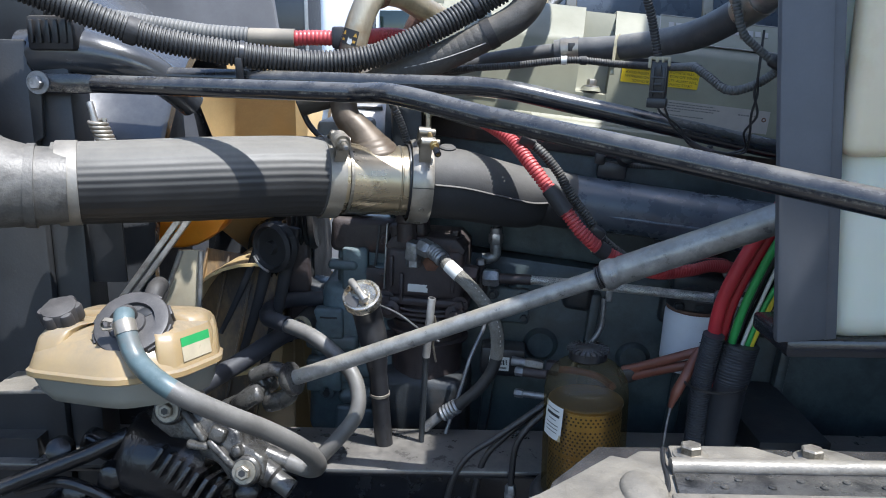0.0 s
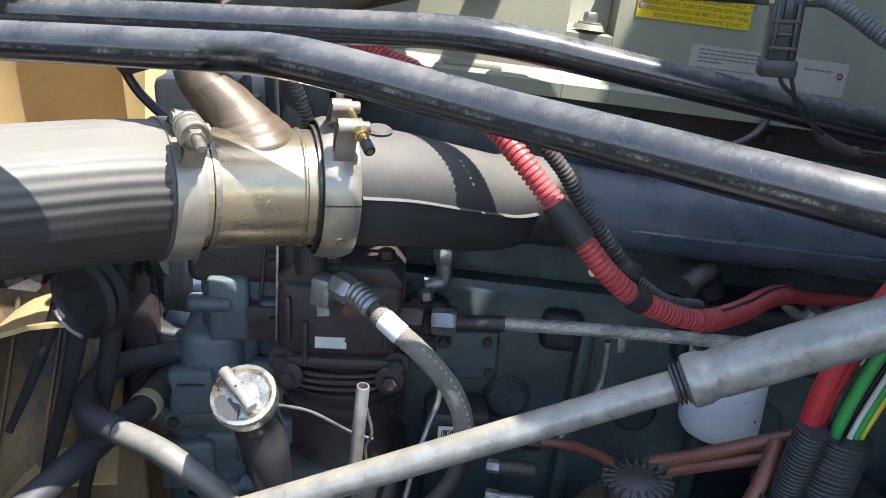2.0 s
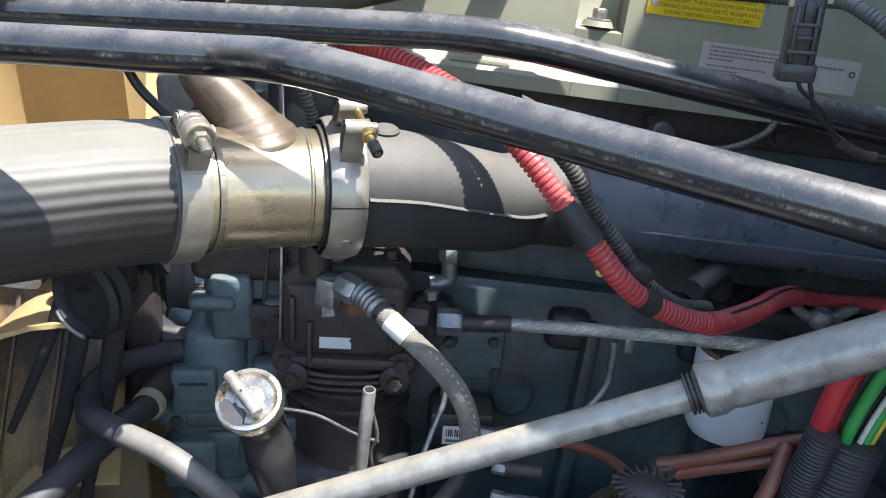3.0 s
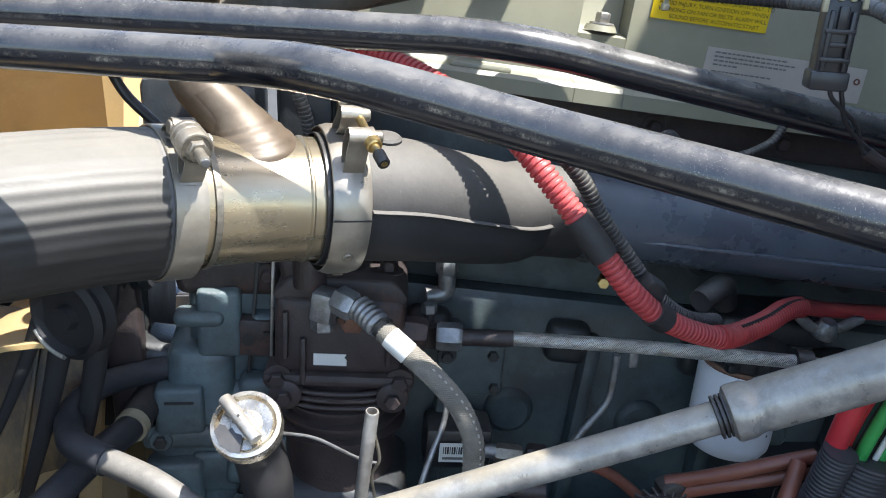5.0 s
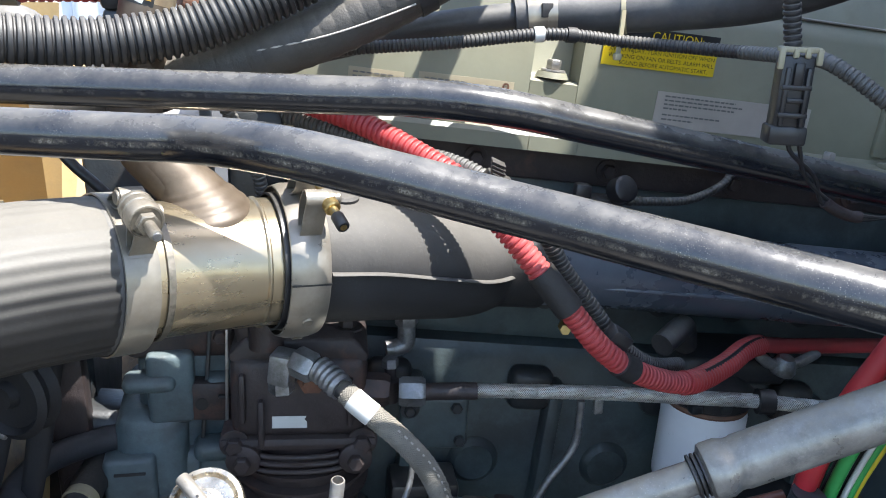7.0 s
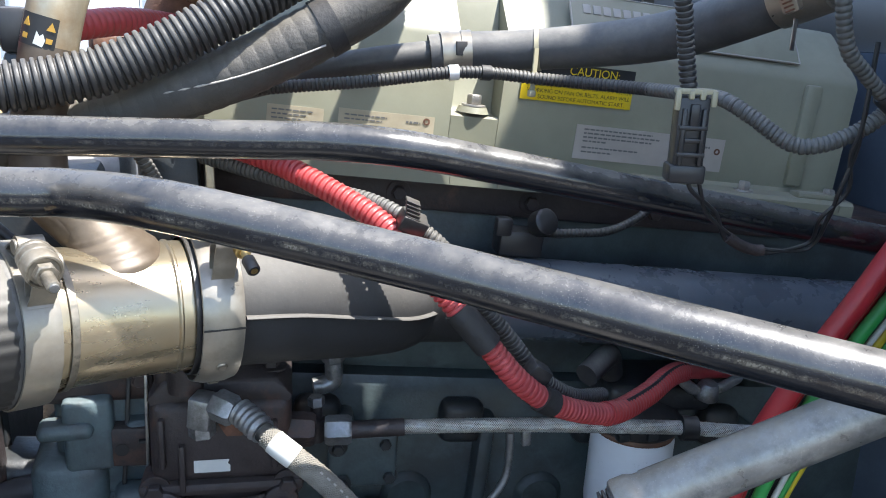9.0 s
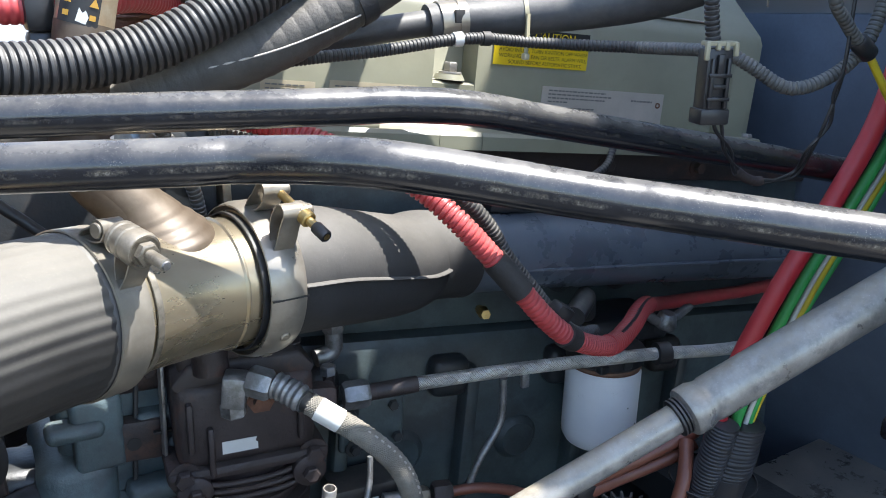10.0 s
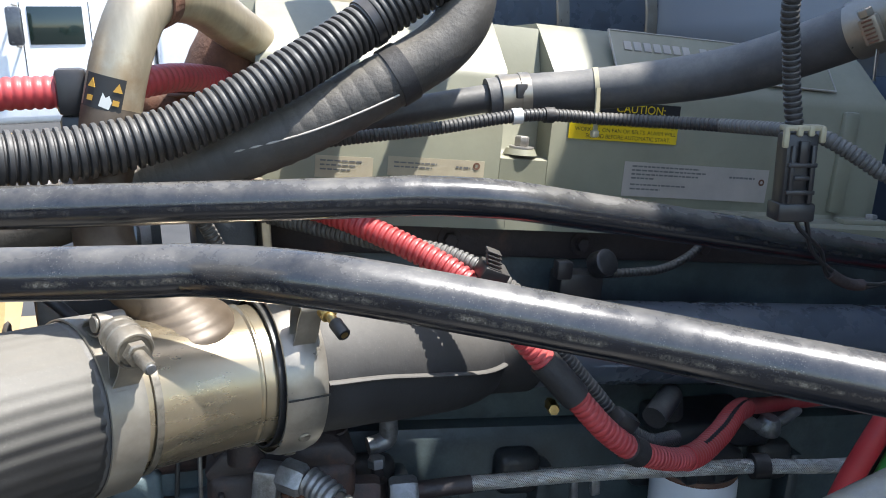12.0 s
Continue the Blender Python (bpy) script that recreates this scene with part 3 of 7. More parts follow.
# valve cover: one profile along the engine, with a pocket round a bolt
cover = thing("valve_cover", "sage green painted valve cover with labels, streaked with dust", "engine cover", ep(0.1, 0.2, -0.09))
FACE = [(-0.030, -0.088), (-0.030, -0.074), (-0.026, -0.070), (-0.004, -0.068), (0.0, -0.064), (0.0, 0.050), (0.006, 0.060), (0.062, 0.104), (0.072, 0.110), (0.30, 0.112), (0.36, 0.06), (0.36, -0.088)]
POCK = [(-0.030, -0.088), (-0.030, -0.074), (-0.026, -0.070), (-0.004, -0.068), (0.0, -0.064), (0.0, -0.024), (0.004, -0.022), (0.030, -0.021), (0.034, -0.016), (0.036, 0.040), (0.062, 0.104), (0.30, 0.112), (0.36, 0.06), (0.36, -0.088)]


def extruded(profile, xs, m):
    n = len(profile)
    vs = [(x, y, z) for x in xs for y, z in profile]
    fs = [(i * n + j, i * n + (j + 1) % n, (i + 1) * n + (j + 1) % n, (i + 1) * n + j) for i in range(len(xs) - 1) for j in range(n)]
    return Geo().add(vs, fs + [tuple(range(n)), tuple(range((len(xs) - 1) * n, len(xs) * n))], m)


end_block = extruded([(0.02 + 0.9 * y if y > -0.01 else y, z) for y, z in FACE], [-0.345, -0.30], E)
part("body", extruded(FACE, [-0.30, -0.2, -0.0675], E).join(extruded(POCK, [-0.067, -0.0185], E), extruded(FACE, [-0.018, 0.2, 0.37], E), extruded([(0.010 + 0.95 * y if y > -0.01 else y, z) for y, z in FACE], [0.3705, 0.388], E), end_block), M_SAGE, cover)
part("pocket_pad", lathe([(0.0, 0.006), (0.014, 0.006), (0.017, 0.0)], 24, E @ pose(-0.043, 0.013, -0.020)), M_SAGE, cover)
part("bolt", hexbolt(E @ pose(-0.043, 0.011, -0.012), 0.0075, 0.010), M_ALU, cover, "dull steel flange bolt")
for x in (-0.31, 0.26, 0.365):
    part("bolt", hexbolt(E @ pose(x, -0.014, -0.068), 0.0065, 0.009), M_ALU, cover)
for x in (-0.27, -0.16, 0.05, 0.17, 0.35):
    part("pad", box(0.06, 0.018, 0.008, E @ pose(x, -0.016, -0.068), 0.003), M_SAGE, cover)
part("front_cap", box(0.07, 0.20, 0.11, E @ pose(-0.305, 0.16, 0.060) @ pose(0, 0, 0, 0, -24, 0), 0.008), M_SAGE, cover, "chamfered sage end of the cover")
for x in (0.325,):
    part("rib", box(0.02, 0.008, 0.11, E @ pose(x, -0.002, -0.006), 0.004), M_SAGE, cover)

# the labels
TILTED = E @ pose(0, 0, 0, 0, -0.4, 0)
cau = thing("caution_label", "yellow caution label with black header on the valve cover", "label", ep(0.06, -0.002, 0))
part("plate", plate(0.0, 0.0, 0.119, 0.0265, -0.0012, TILTED), M_YEL, cau)
part("header", plate(0.0, 0.0267, 0.119, 0.0385, -0.0012, TILTED), M_INK, cau)
part("heading", lettering("CAUTION:", 0.0115, TILTED @ pose(0.048, -0.0016, 0.0285)), M_YEL, cau)
for i, s in enumerate(("ENGINE COULD START AUTOMATICALLY. TO", "AVOID INJURY, TURN IGNITION OFF WHEN", "WORKING ON FAN OR BELTS. ALARM WILL", "SOUND BEFORE AUTOMATIC START.")):
    part("text_line", lettering(s, 0.0056, TILTED @ pose(0.006 if i < 3 else 0.018, -0.0016, 0.0205 - 0.0062 * i)), M_INK, cau)


def bar_label(name, label, x0, z0, x1, z1, paper, rows, mark=True, ink=M_INK_GREY):
    t = thing(name, label, "label", ep((x0 + x1) / 2, -0.002, z0))
    part("paper", plate(x0, z0, x1, z1, -0.0012, E), paper, t)
    for a, b, z, h in rows:
        x = x0 + a * (x1 - x0)
        while x < x0 + b * (x1 - x0):
            w = random.uniform(0.002, 0.006)
            part("print_bar", plate(x, z, min(x + w, x0 + b * (x1 - x0)), z + h, -0.0016, E, 0.0003), ink, t)
            x += w + 0.0012
    if mark:
        part("mark", lathe([(0.0035, 0), (0.0035, 0.0004), (0.0018, 0.0004), (0.0018, 0)], 16, E @ pose(x1 - 0.008, -0.0014, (z0 + z1) / 2 + 0.004, 90), cap=False), M_RUST, t)
    return t


bar_label("data_label", "pale grey printed data label on the valve cover", 0.065, -0.054, 0.235, -0.019, M_GLAB,
          [(0.05, 0.5, -0.024, 0.0016), (0.05, 0.55, -0.028, 0.0016), (0.05, 0.5, -0.032, 0.0016), (0.05, 0.2, -0.036, 0.0016), (0.05, 0.42, -0.0425, 0.0016), (0.05, 0.25, -0.047, 0.0016), (0.72, 0.9, -0.030, 0.002)])
bar_label("worn_label", "tan worn printed label on the valve cover", -0.244, -0.051, -0.191, -0.031, M_TLAB, [(0.08, 0.8, -0.036, 0.0014), (0.08, 0.7, -0.040, 0.0014), (0.08, 0.6, -0.044, 0.0014)], False)
bar_label("serial_label", "tan and grey serial label on the valve cover", -0.177, -0.046, -0.083, -0.028, M_TLAB, [(0.06, 0.5, -0.034, 0.0014), (0.06, 0.45, -0.038, 0.0014), (0.7, 0.85, -0.036, 0.002)])
SLOPE = E @ pose(0.0, 0.006, 0.060, -37.5, 0, 0)
badge = thing("badge_plate", "raised plate with pale lettering bars on the cover", "badge", ep(0.15, 0.03, 0.07))
part("plate", box(0.262, 0.0016, 0.050, SLOPE @ pose(0.18, -0.0006, 0.036), 0.0006), M_SAGE, badge)
for x, z, w, h in ((0.18, 0.0615, 0.262, 0.0012), (0.18, 0.0105, 0.262, 0.0012), (0.0495, 0.036, 0.0012, 0.050), (0.3105, 0.036, 0.0012, 0.050)):
    part("rim", box(w, 0.0022, h, SLOPE @ pose(x, -0.0012, z), 0), M_GLAB, badge)
for x, w, z in ((0.062, 0.080, 0.0425), (0.150, 0.070, 0.0425)):
    n = int(w / 0.011)
    for k in range(n):
        part("letter_bar", box(0.0086, 0.0016, 0.0110, SLOPE @ pose(x + 0.005 + k * 0.0112, -0.0020, z), 0.0006), M_GLAB, badge)

# intake manifold and black elbow
manifold = thing("intake_manifold", "dusty black cast intake manifold along the engine", "manifold", ep(0.1, -0.06, -0.24))
part("log", sweep(smooth([ep(-0.10, -0.075, -0.187), ep(0.0, -0.060, -0.19), ep(0.15, -0.055, -0.192), ep(0.48, -0.05, -0.195)], 8), 0.041, 32), M_MANI, manifold)
for x in (-0.02, 0.07, 0.15, 0.235, 0.32):
    part("runner", box(0.05, 0.09, 0.05, E @ pose(x, -0.02, -0.195), 0.012, 3), M_MANI, manifold)
part("seam", box(0.5, 0.006, 0.004, E @ pose(0.2, -0.096, -0.20), 0.0015), M_MANI, manifold)

# ---- charge air pipe ----
AX = smooth([(-0.4709, 1.0286, 1.4417), (-0.3956, 1.0595, 1.4401), (-0.2651, 1.1162, 1.4386), (-0.194, 1.1535, 1.4362), (-0.1325, 1.1854, 1.43), (-0.0754, 1.2074, 1.4244), (-0.0054, 1.2227, 1.4191), (0.0455, 1.232, 1.4127)], 12)
pipe = thing("charge_air_pipe", "steel charge air pipe with ribbed grey rubber hose and clamps", "air pipe", (-0.2, 1.17, 1.37))
hose_l = cut(AX, 0.0, 0.612)
part("rubber_hose", sweep(hose_l, np.interp(np.linspace(0, 1, len(hose_l)), [0, 0.5, 1], [0.0515, 0.0556, 0.0562]), 224, ridge=(36, 0.0052)), M_HOSE_GREY, pipe, "grey ribbed rubber hose")
part("hose_lip", sweep(cut(AX, 0.600, 0.611), [0.0556, 0.0566, 0.0568, 0.0560][:4], 48), M_RUBBER, pipe)
part("steel_pipe", sweep(cut(AX, 0.56, 0.89), 0.0508, 64), M_STEEL, pipe, "brushed bare steel pipe")
part("weld_bead", sweep(cut(AX, 0.816, 0.824), [0.0508, 0.0522, 0.0522, 0.0508], 48), M_STEEL, pipe)


def at_share(s):
    p = cut(AX, max(0, s - 0.004), min(1, s + 0.004))
    return Vector(p[len(p) // 2]), Vector(p[-1] - p[0]).normalized()


def t_bolt_clamp(share, r, name, label, tip, d, stud_mat, spring, width=0.024):
    """A wide band whose looped ends are drawn together by a stud that points along d and ends at tip."""
    c, a = at_share(share)
    w, t = width, 0.0012
    m = axis(c - a * w / 2, c + a * w / 2)
    bow = 0.0 if spring else 0.0022
    cl = part(name, lathe([(r, 0), (r + t, 0.0004), (r + t + bow, 0.25 * w), (r + t + bow, 0.75 * w), (r + t, w - 0.0004), (r, w)], 72, m, cap=False), M_CLAMP, pipe, label)
    tip, d = Vector(tip), Vector(d).normalized()
    d = (d - a * d.dot(a) * 0.6).normalized()
    for s, away in ((0.064, -1), (0.034, 1)):
        p = tip - d * s
        pc = p - a * (p - c).dot(a)
        u = (pc - c).normalized()
        v = a.cross(u).normalized()
        if v.dot(d) * away < 0:
            v = -v
        part("trunnion", lathe([(0.0046, -0.0095), (0.0052, -0.0088), (0.0052, 0.0088), (0.0046, 0.0095)], 18, axis(p, p + a)), M_DULL, cl)
        rad = (pc - c).length
        rise = [c + (u * math.cos(x) + v * math.sin(x)) * (r + 0.0008) for x in (0.30, 0.25)] + [c + u * (r + 0.35 * (rad - r)) + v * 0.0125, c + u * (r + 0.7 * (rad - r)) + v * 0.0085]
        turn = [pc + (v * math.cos(x) + u * math.sin(x)) * 0.0064 for x in np.linspace(-0.1, math.pi + 0.2, 9)]
        back = [c + u * (r + 0.6 * (rad - r)) - v * 0.0050, c + u * (r + 0.25 * (rad - r)) + v * 0.001, c + u * (r + 0.001) + v * 0.008]
        strap = smooth([tuple(q) for q in rise + turn + back], 3)
        part("loop", ribbon(strap, a, 0.0165, 0.0011), M_CLAMP, cl)
    p0 = tip - d * 0.072
    part("stud", lathe([(0.0030, 0), (0.0034, 0.001), (0.0034, 0.070), (0.0026, 0.072)], 14, axis(p0, tip)), stud_mat, cl)
    if spring:
        prof = [(0.004, 0.0), (0.0108, 0.0005), (0.0114, 0.0015), (0.0114, 0.0045), (0.0105, 0.0052), (0.0105, 0.0065), (0.0116, 0.0075), (0.0116, 0.013), (0.0106, 0.0137), (0.0106, 0.0152), (0.0118, 0.016), (0.0118, 0.0250), (0.0110, 0.0268), (0.0098, 0.0270), (0.0088, 0.0262), (0.004, 0.0262)]
        part("spring_can", lathe(prof, 32, axis(tip - d * 0.050, tip)), M_DULL, cl, "stacked dull spring washers")
        part("nut", hexbolt(axis(tip - d * 0.0235, tip), 0.0076, 0.006, False), M_DULL, cl)
        part("stud_tip", lathe([(0.0036, 0), (0.0040, 0.0005), (0.0040, 0.0165), (0.0030, 0.017), (0.0018, 0.0155)], 16, axis(tip - d * 0.018, tip)), M_DULL, cl)
    else:
        part("nut", hexbolt(axis(tip - d * 0.040, tip), 0.0070, 0.011, False), M_DULL, cl)
        part("collar", lathe([(0.0052, 0), (0.0062, 0.001), (0.0062, 0.007), (0.005, 0.008)], 14, axis(tip - d * 0.029, tip)), M_BRASS, cl)
        part("tip_cover", lathe([(0.0040, 0), (0.0048, 0.001), (0.0048, 0.013), (0.004, 0.014)], 14, axis(tip - d * 0.014, tip)), M_PLASTIC, cl, "black rubber stud cover")
        for ang in (-1.15, -0.55, 0.0):
            q = Vector((0, -1, 0)) * math.cos(ang) + Vector((0, 0, 1)) * math.sin(ang)
            q = (q - a * q.dot(a)).normalized()
            b0 = c + q * (r + t + bow)
            if ang < 0:
                part("rivet", lathe([(0.0042, 0), (0.0046, 0.0008), (0.0036, 0.0018), (0.0, 0.0012)], 16, axis(b0 - q * 0.0003, b0 + q)), M_DULL, cl)
            else:
                part("lap_edge", box(w, 0.0012, 0.0012, Matrix.Translation(b0) @ (Matrix((a, q, a.cross(q))).transposed().to_4x4()), 0), M_INK, cl, "dark lap of the strap end")
    return cl


t_bolt_clamp(0.628, 0.0575, "spring_clamp", "stainless band clamp with spring washers", (-0.110, 1.091, 1.482), (0.20, -0.95, -0.17), M_ZINC, True)
c1, a1 = at_share(0.672)
part("inner_band", band(c1, a1, 0.0520, 0.0055, 0.0008), M_DULL, pipe, "thin dark liner strap")
t_bolt_clamp(0.872, 0.0590, "vee_clamp", "stainless T-bolt clamp with brass stud", (0.009, 1.134, 1.470), (0.36, -0.82, -0.40), M_BRASS, False, 0.031)
part("pipe_lip", sweep(cut(AX, 0.848, 0.856), [0.0508, 0.0560, 0.0560, 0.0540], 56), M_STEEL, pipe, "bright rolled pipe lip")
c2, a2 = at_share(0.843)
part("seal_ring", band(c2, a2, 0.0535, 0.006, 0.0015), M_PLASTIC, pipe, "black seal ring under the clamp")
c3, a3 = at_share(0.03)
part("end_clamp", band(c3, a3, 0.0525, 0.026), M_DUSTBAND, pipe, "dusty stainless end clamp")
neck_l = smooth([(-0.45, 1.024, 1.440), (-0.50, 1.003, 1.443), (-0.55, 0.99, 1.455), (-0.61, 0.985, 1.49), (-0.66, 0.99, 1.55), (-0.69, 1.01, 1.64)], 8)
part("hose_neck", sweep(neck_l, np.interp(np.linspace(0, 1, len(neck_l)), [0, 0.16, 0.3, 0.6, 1], [0.047, 0.050, 0.056, 0.078, 0.082]), 40), M_CAST, pipe, "dusty cast elbow")
for s in (0.10, 0.20):
    q = cut(neck_l, s, s + 0.03)
    part("neck_ring", sweep(q, [0.0525] * len(q), 40), M_CAST, pipe)
for k in range(4):
    part("neck_rib", box(0.05, 0.012, 0.03, pose(-0.545 - 0.012 * k, 0.935 - 0.004 * k, 1.43 - 0.022 * k, 10, 20, 0), 0.005), M_CAST, pipe)
part("elbow", sweep(smooth([(-0.028, 1.219, 1.420), (0.03, 1.229, 1.416), (0.08, 1.244, 1.404), (0.13, 1.262, 1.392), ep(-0.10, -0.075, -0.187), ep(-0.05, -0.066, -0.19)], 8), np.r_[np.linspace(0.0515, 0.053, 8), np.linspace(0.053, 0.047, 18), np.linspace(0.047, 0.043, 15)], 48), M_ELBOW, pipe, "black cast elbow with dust, shade painted into its underside")
EL = smooth([(-0.006, 1.222, 1.419), (0.03, 1.229, 1.416), (0.08, 1.244, 1.404), (0.13, 1.262, 1.392), ep(-0.10, -0.075, -0.187), ep(-0.05, -0.066, -0.19)], 8)
er = np.interp(np.linspace(0, 1, len(EL)), [0, 0.2, 0.65, 1.0], [0.0525, 0.053, 0.047, 0.043])
et = np.gradient(EL, axis=0)
eh = np.cross(et, (0, 0, 1))
eh /= np.linalg.norm(eh, axis=1)[:, None]
eh *= np.where(eh[:, 1:2] > 0, -1.0, 1.0)
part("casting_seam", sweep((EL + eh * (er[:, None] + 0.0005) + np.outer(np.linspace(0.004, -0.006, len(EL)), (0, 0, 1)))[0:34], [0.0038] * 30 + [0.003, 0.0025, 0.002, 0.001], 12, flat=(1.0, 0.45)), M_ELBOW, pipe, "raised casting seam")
part("boss", lathe([(0.013, -0.01), (0.0125, 0.006), (0.010, 0.008)], 20, pose(0.02, 1.222, 1.466, 12, 4, 0)), M_ELBOW, pipe)
UP = smooth([(-0.093, 1.207, 1.455), (-0.094, 1.2095, 1.474), (-0.108, 1.2135, 1.4915), (-0.127, 1.219, 1.514), (-0.132, 1.2245, 1.535), (-0.129, 1.230, 1.56), (-0.119, 1.236, 1.61), (-0.106, 1.239, 1.655), (-0.088, 1.250, 1.687), (-0.055, 1.295, 1.692), (-0.015, 1.36, 1.672), (0.03, 1.45, 1.65)], 6)
part("branch_tube", sweep(cut(UP, 0.0, 0.36), 0.0195, 32), M_STEEL_HOT, pipe, "heat-stained branch tube")
vs, fs, sides = [], [], 56
rows = np.linspace(0, 1, 40)
for k, w in enumerate(rows):
    cx, cy, cz = np.interp(w, [0, 0.2, 0.4, 0.6, 0.8, 1.0], [-0.087, -0.087, -0.091, -0.099, -0.110, -0.1225]), 1.207 + 0.010 * w, np.interp(w, [0, 0.2, 1.0], [1.446, 1.464, 1.512])
    r = np.interp(w, [0, 0.2, 0.30, 0.40, 0.52, 0.68, 1.0], [0.0390, 0.0385, 0.0350, 0.0300, 0.0250, 0.0215, 0.0192]) + 0.0005 * math.sin(w * 60) * (0.18 < w < 0.55)
    th = radians(28) * w
    vs += [(cx + r * math.cos(x) * math.cos(th), cy + r * math.sin(x), cz + r * math.cos(x) * math.sin(th)) for x in np.linspace(0, 2 * math.pi, sides, endpoint=False)]
    if k:
        i = (k - 1) * sides
        fs += [(i + j, i + (j + 1) % sides, i + sides + (j + 1) % sides, i + sides + j) for j in range(sides)]
part("branch_collar", Geo().add(vs, fs), M_STEEL_HOT, pipe, "brown-stained wrinkled weld collar")
part("riser_tube", sweep(cut(UP, 0.355, 1.0), 0.0192, 36), M_TUBE_TAN, pipe, "tan stained riser tube with elbow")
lab = pose(-0.1146, 1.2372, 1.6265, -4, 16, -20)
arc = np.linspace(-0.72, 0.62, 19)
part("warning_sticker", Geo().add([(0.0206 * math.sin(a), -0.0206 * math.cos(a), z) for z in (-0.011, 0.011) for a in arc], [(i, i + 1, i + 20, i + 19) for i in range(18)], lab), M_INK, pipe, "black sticker with yellow signs")
for k in (-1, 1):
    q = lab @ pose(0, 0, 0, 0, 0, -90 + 24 * k)
    part("sign", prism([(-0.003, 0.002), (0.003, 0.002), (0, 0.008)], 0.0004, q @ pose(0, 0, 0, 0, 0, 90) @ pose(0, -0.0212, 0.0), 0), M_SIGN, pipe)
    part("sign_print", box(0.0040, 0.0006, 0.0035, q @ pose(0, 0, 0, 0, 0, 90) @ pose(0, -0.0209, -0.005), 0), M_SIGN, pipe)
tq = lab @ pose(0, 0, 0, 0, 0, 6)
part("torn_patch", Geo().add([(0.0209 * math.sin(a), -0.0209 * math.cos(a), z) for a, z in ((-0.18, -0.009), (0.14, -0.010), (0.2, -0.005), (0.09, -0.001), (0.0, -0.003), (-0.12, 0.0))], [(0, 1, 2, 3, 4, 5)], tq), M_WLAB, pipe, "torn white patch")
part("strap", band(UP[49], UP[51] - UP[47], 0.0198, 0.012, 0.0016, 24), M_RUST, pipe, "rusty strap round the riser")

# ---- support rods ----


def rod(label, pts, r, paint):
    line = smooth(pts, 10)
    t = thing("support_rod", label, "support rod", pts[len(pts) // 2], "support rods")
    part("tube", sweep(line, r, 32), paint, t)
    return t


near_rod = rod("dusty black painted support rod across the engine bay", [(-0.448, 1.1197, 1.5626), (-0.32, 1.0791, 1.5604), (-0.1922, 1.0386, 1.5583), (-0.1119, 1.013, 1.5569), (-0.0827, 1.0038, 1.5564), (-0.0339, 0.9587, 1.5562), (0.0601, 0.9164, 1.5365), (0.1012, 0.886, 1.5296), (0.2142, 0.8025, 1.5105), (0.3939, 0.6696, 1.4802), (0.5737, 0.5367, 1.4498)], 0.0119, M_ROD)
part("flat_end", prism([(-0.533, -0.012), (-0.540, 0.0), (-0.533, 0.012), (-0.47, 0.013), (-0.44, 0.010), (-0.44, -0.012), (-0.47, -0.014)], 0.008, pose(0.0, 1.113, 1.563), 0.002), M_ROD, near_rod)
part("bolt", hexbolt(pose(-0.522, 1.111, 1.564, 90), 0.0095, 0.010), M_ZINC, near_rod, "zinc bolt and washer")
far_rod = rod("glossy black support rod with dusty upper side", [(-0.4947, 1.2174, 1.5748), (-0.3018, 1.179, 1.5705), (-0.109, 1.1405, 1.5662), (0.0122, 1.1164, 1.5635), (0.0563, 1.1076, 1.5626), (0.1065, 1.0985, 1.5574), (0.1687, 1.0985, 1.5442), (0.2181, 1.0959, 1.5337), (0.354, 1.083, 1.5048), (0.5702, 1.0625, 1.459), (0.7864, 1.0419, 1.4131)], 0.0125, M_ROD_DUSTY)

# ---- looms and hoses over the engine ----
big_loom = thing("wiring_loom", "thick black convoluted wiring loom arching over the engine", "wiring loom", (-0.1, 1.2, 1.6))
LOOM = smooth([(-0.56, 1.06, 1.70), (-0.451, 1.100, 1.655), (-0.370, 1.130, 1.623), (-0.267, 1.160, 1.603), (-0.17, 1.187, 1.592), (-0.098, 1.200, 1.598), (-0.046, 1.205, 1.616), (0.002, 1.210, 1.639), (0.062, 1.222, 1.672), (0.114, 1.216, 1.703), (0.160, 1.218, 1.742), (0.205, 1.237, 1.79), (0.235, 1.28, 1.83), (0.24, 1.35, 1.86), (0.20, 1.45, 1.87)], 8)
part("sleeve", corrugated(LOOM, 0.0172, 0.0056, 0.15, 24), M_LOOM, big_loom)
LOOM_AT = even(LOOM, 0.001)
k = int(np.argmin(np.abs(LOOM_AT[:, 0] - 0.060)))
part("tape", sweep(LOOM_AT[k - 4:k + 5], 0.0184, 24), M_PLASTIC, big_loom, "black strap round the loom")
k = int(np.argmin(np.abs(LOOM_AT[:, 0] + 0.395)))
part("tape", sweep(LOOM_AT[k - 7:k + 8], 0.0186, 24), M_TAPE, big_loom, "black tape wrap")
k = int(np.argmin(np.abs(LOOM_AT[:, 0] + 0.262)))
tie = LOOM_AT[k - 3:k + 4]
part("cable_tie", sweep(tie, 0.0185, 20), M_PLASTIC, big_loom)
part("tie_tail", box(0.010, 0.006, 0.032, pose(-0.262, 1.148, 1.582, 8, 0, 0), 0.002), M_PLASTIC, big_loom)

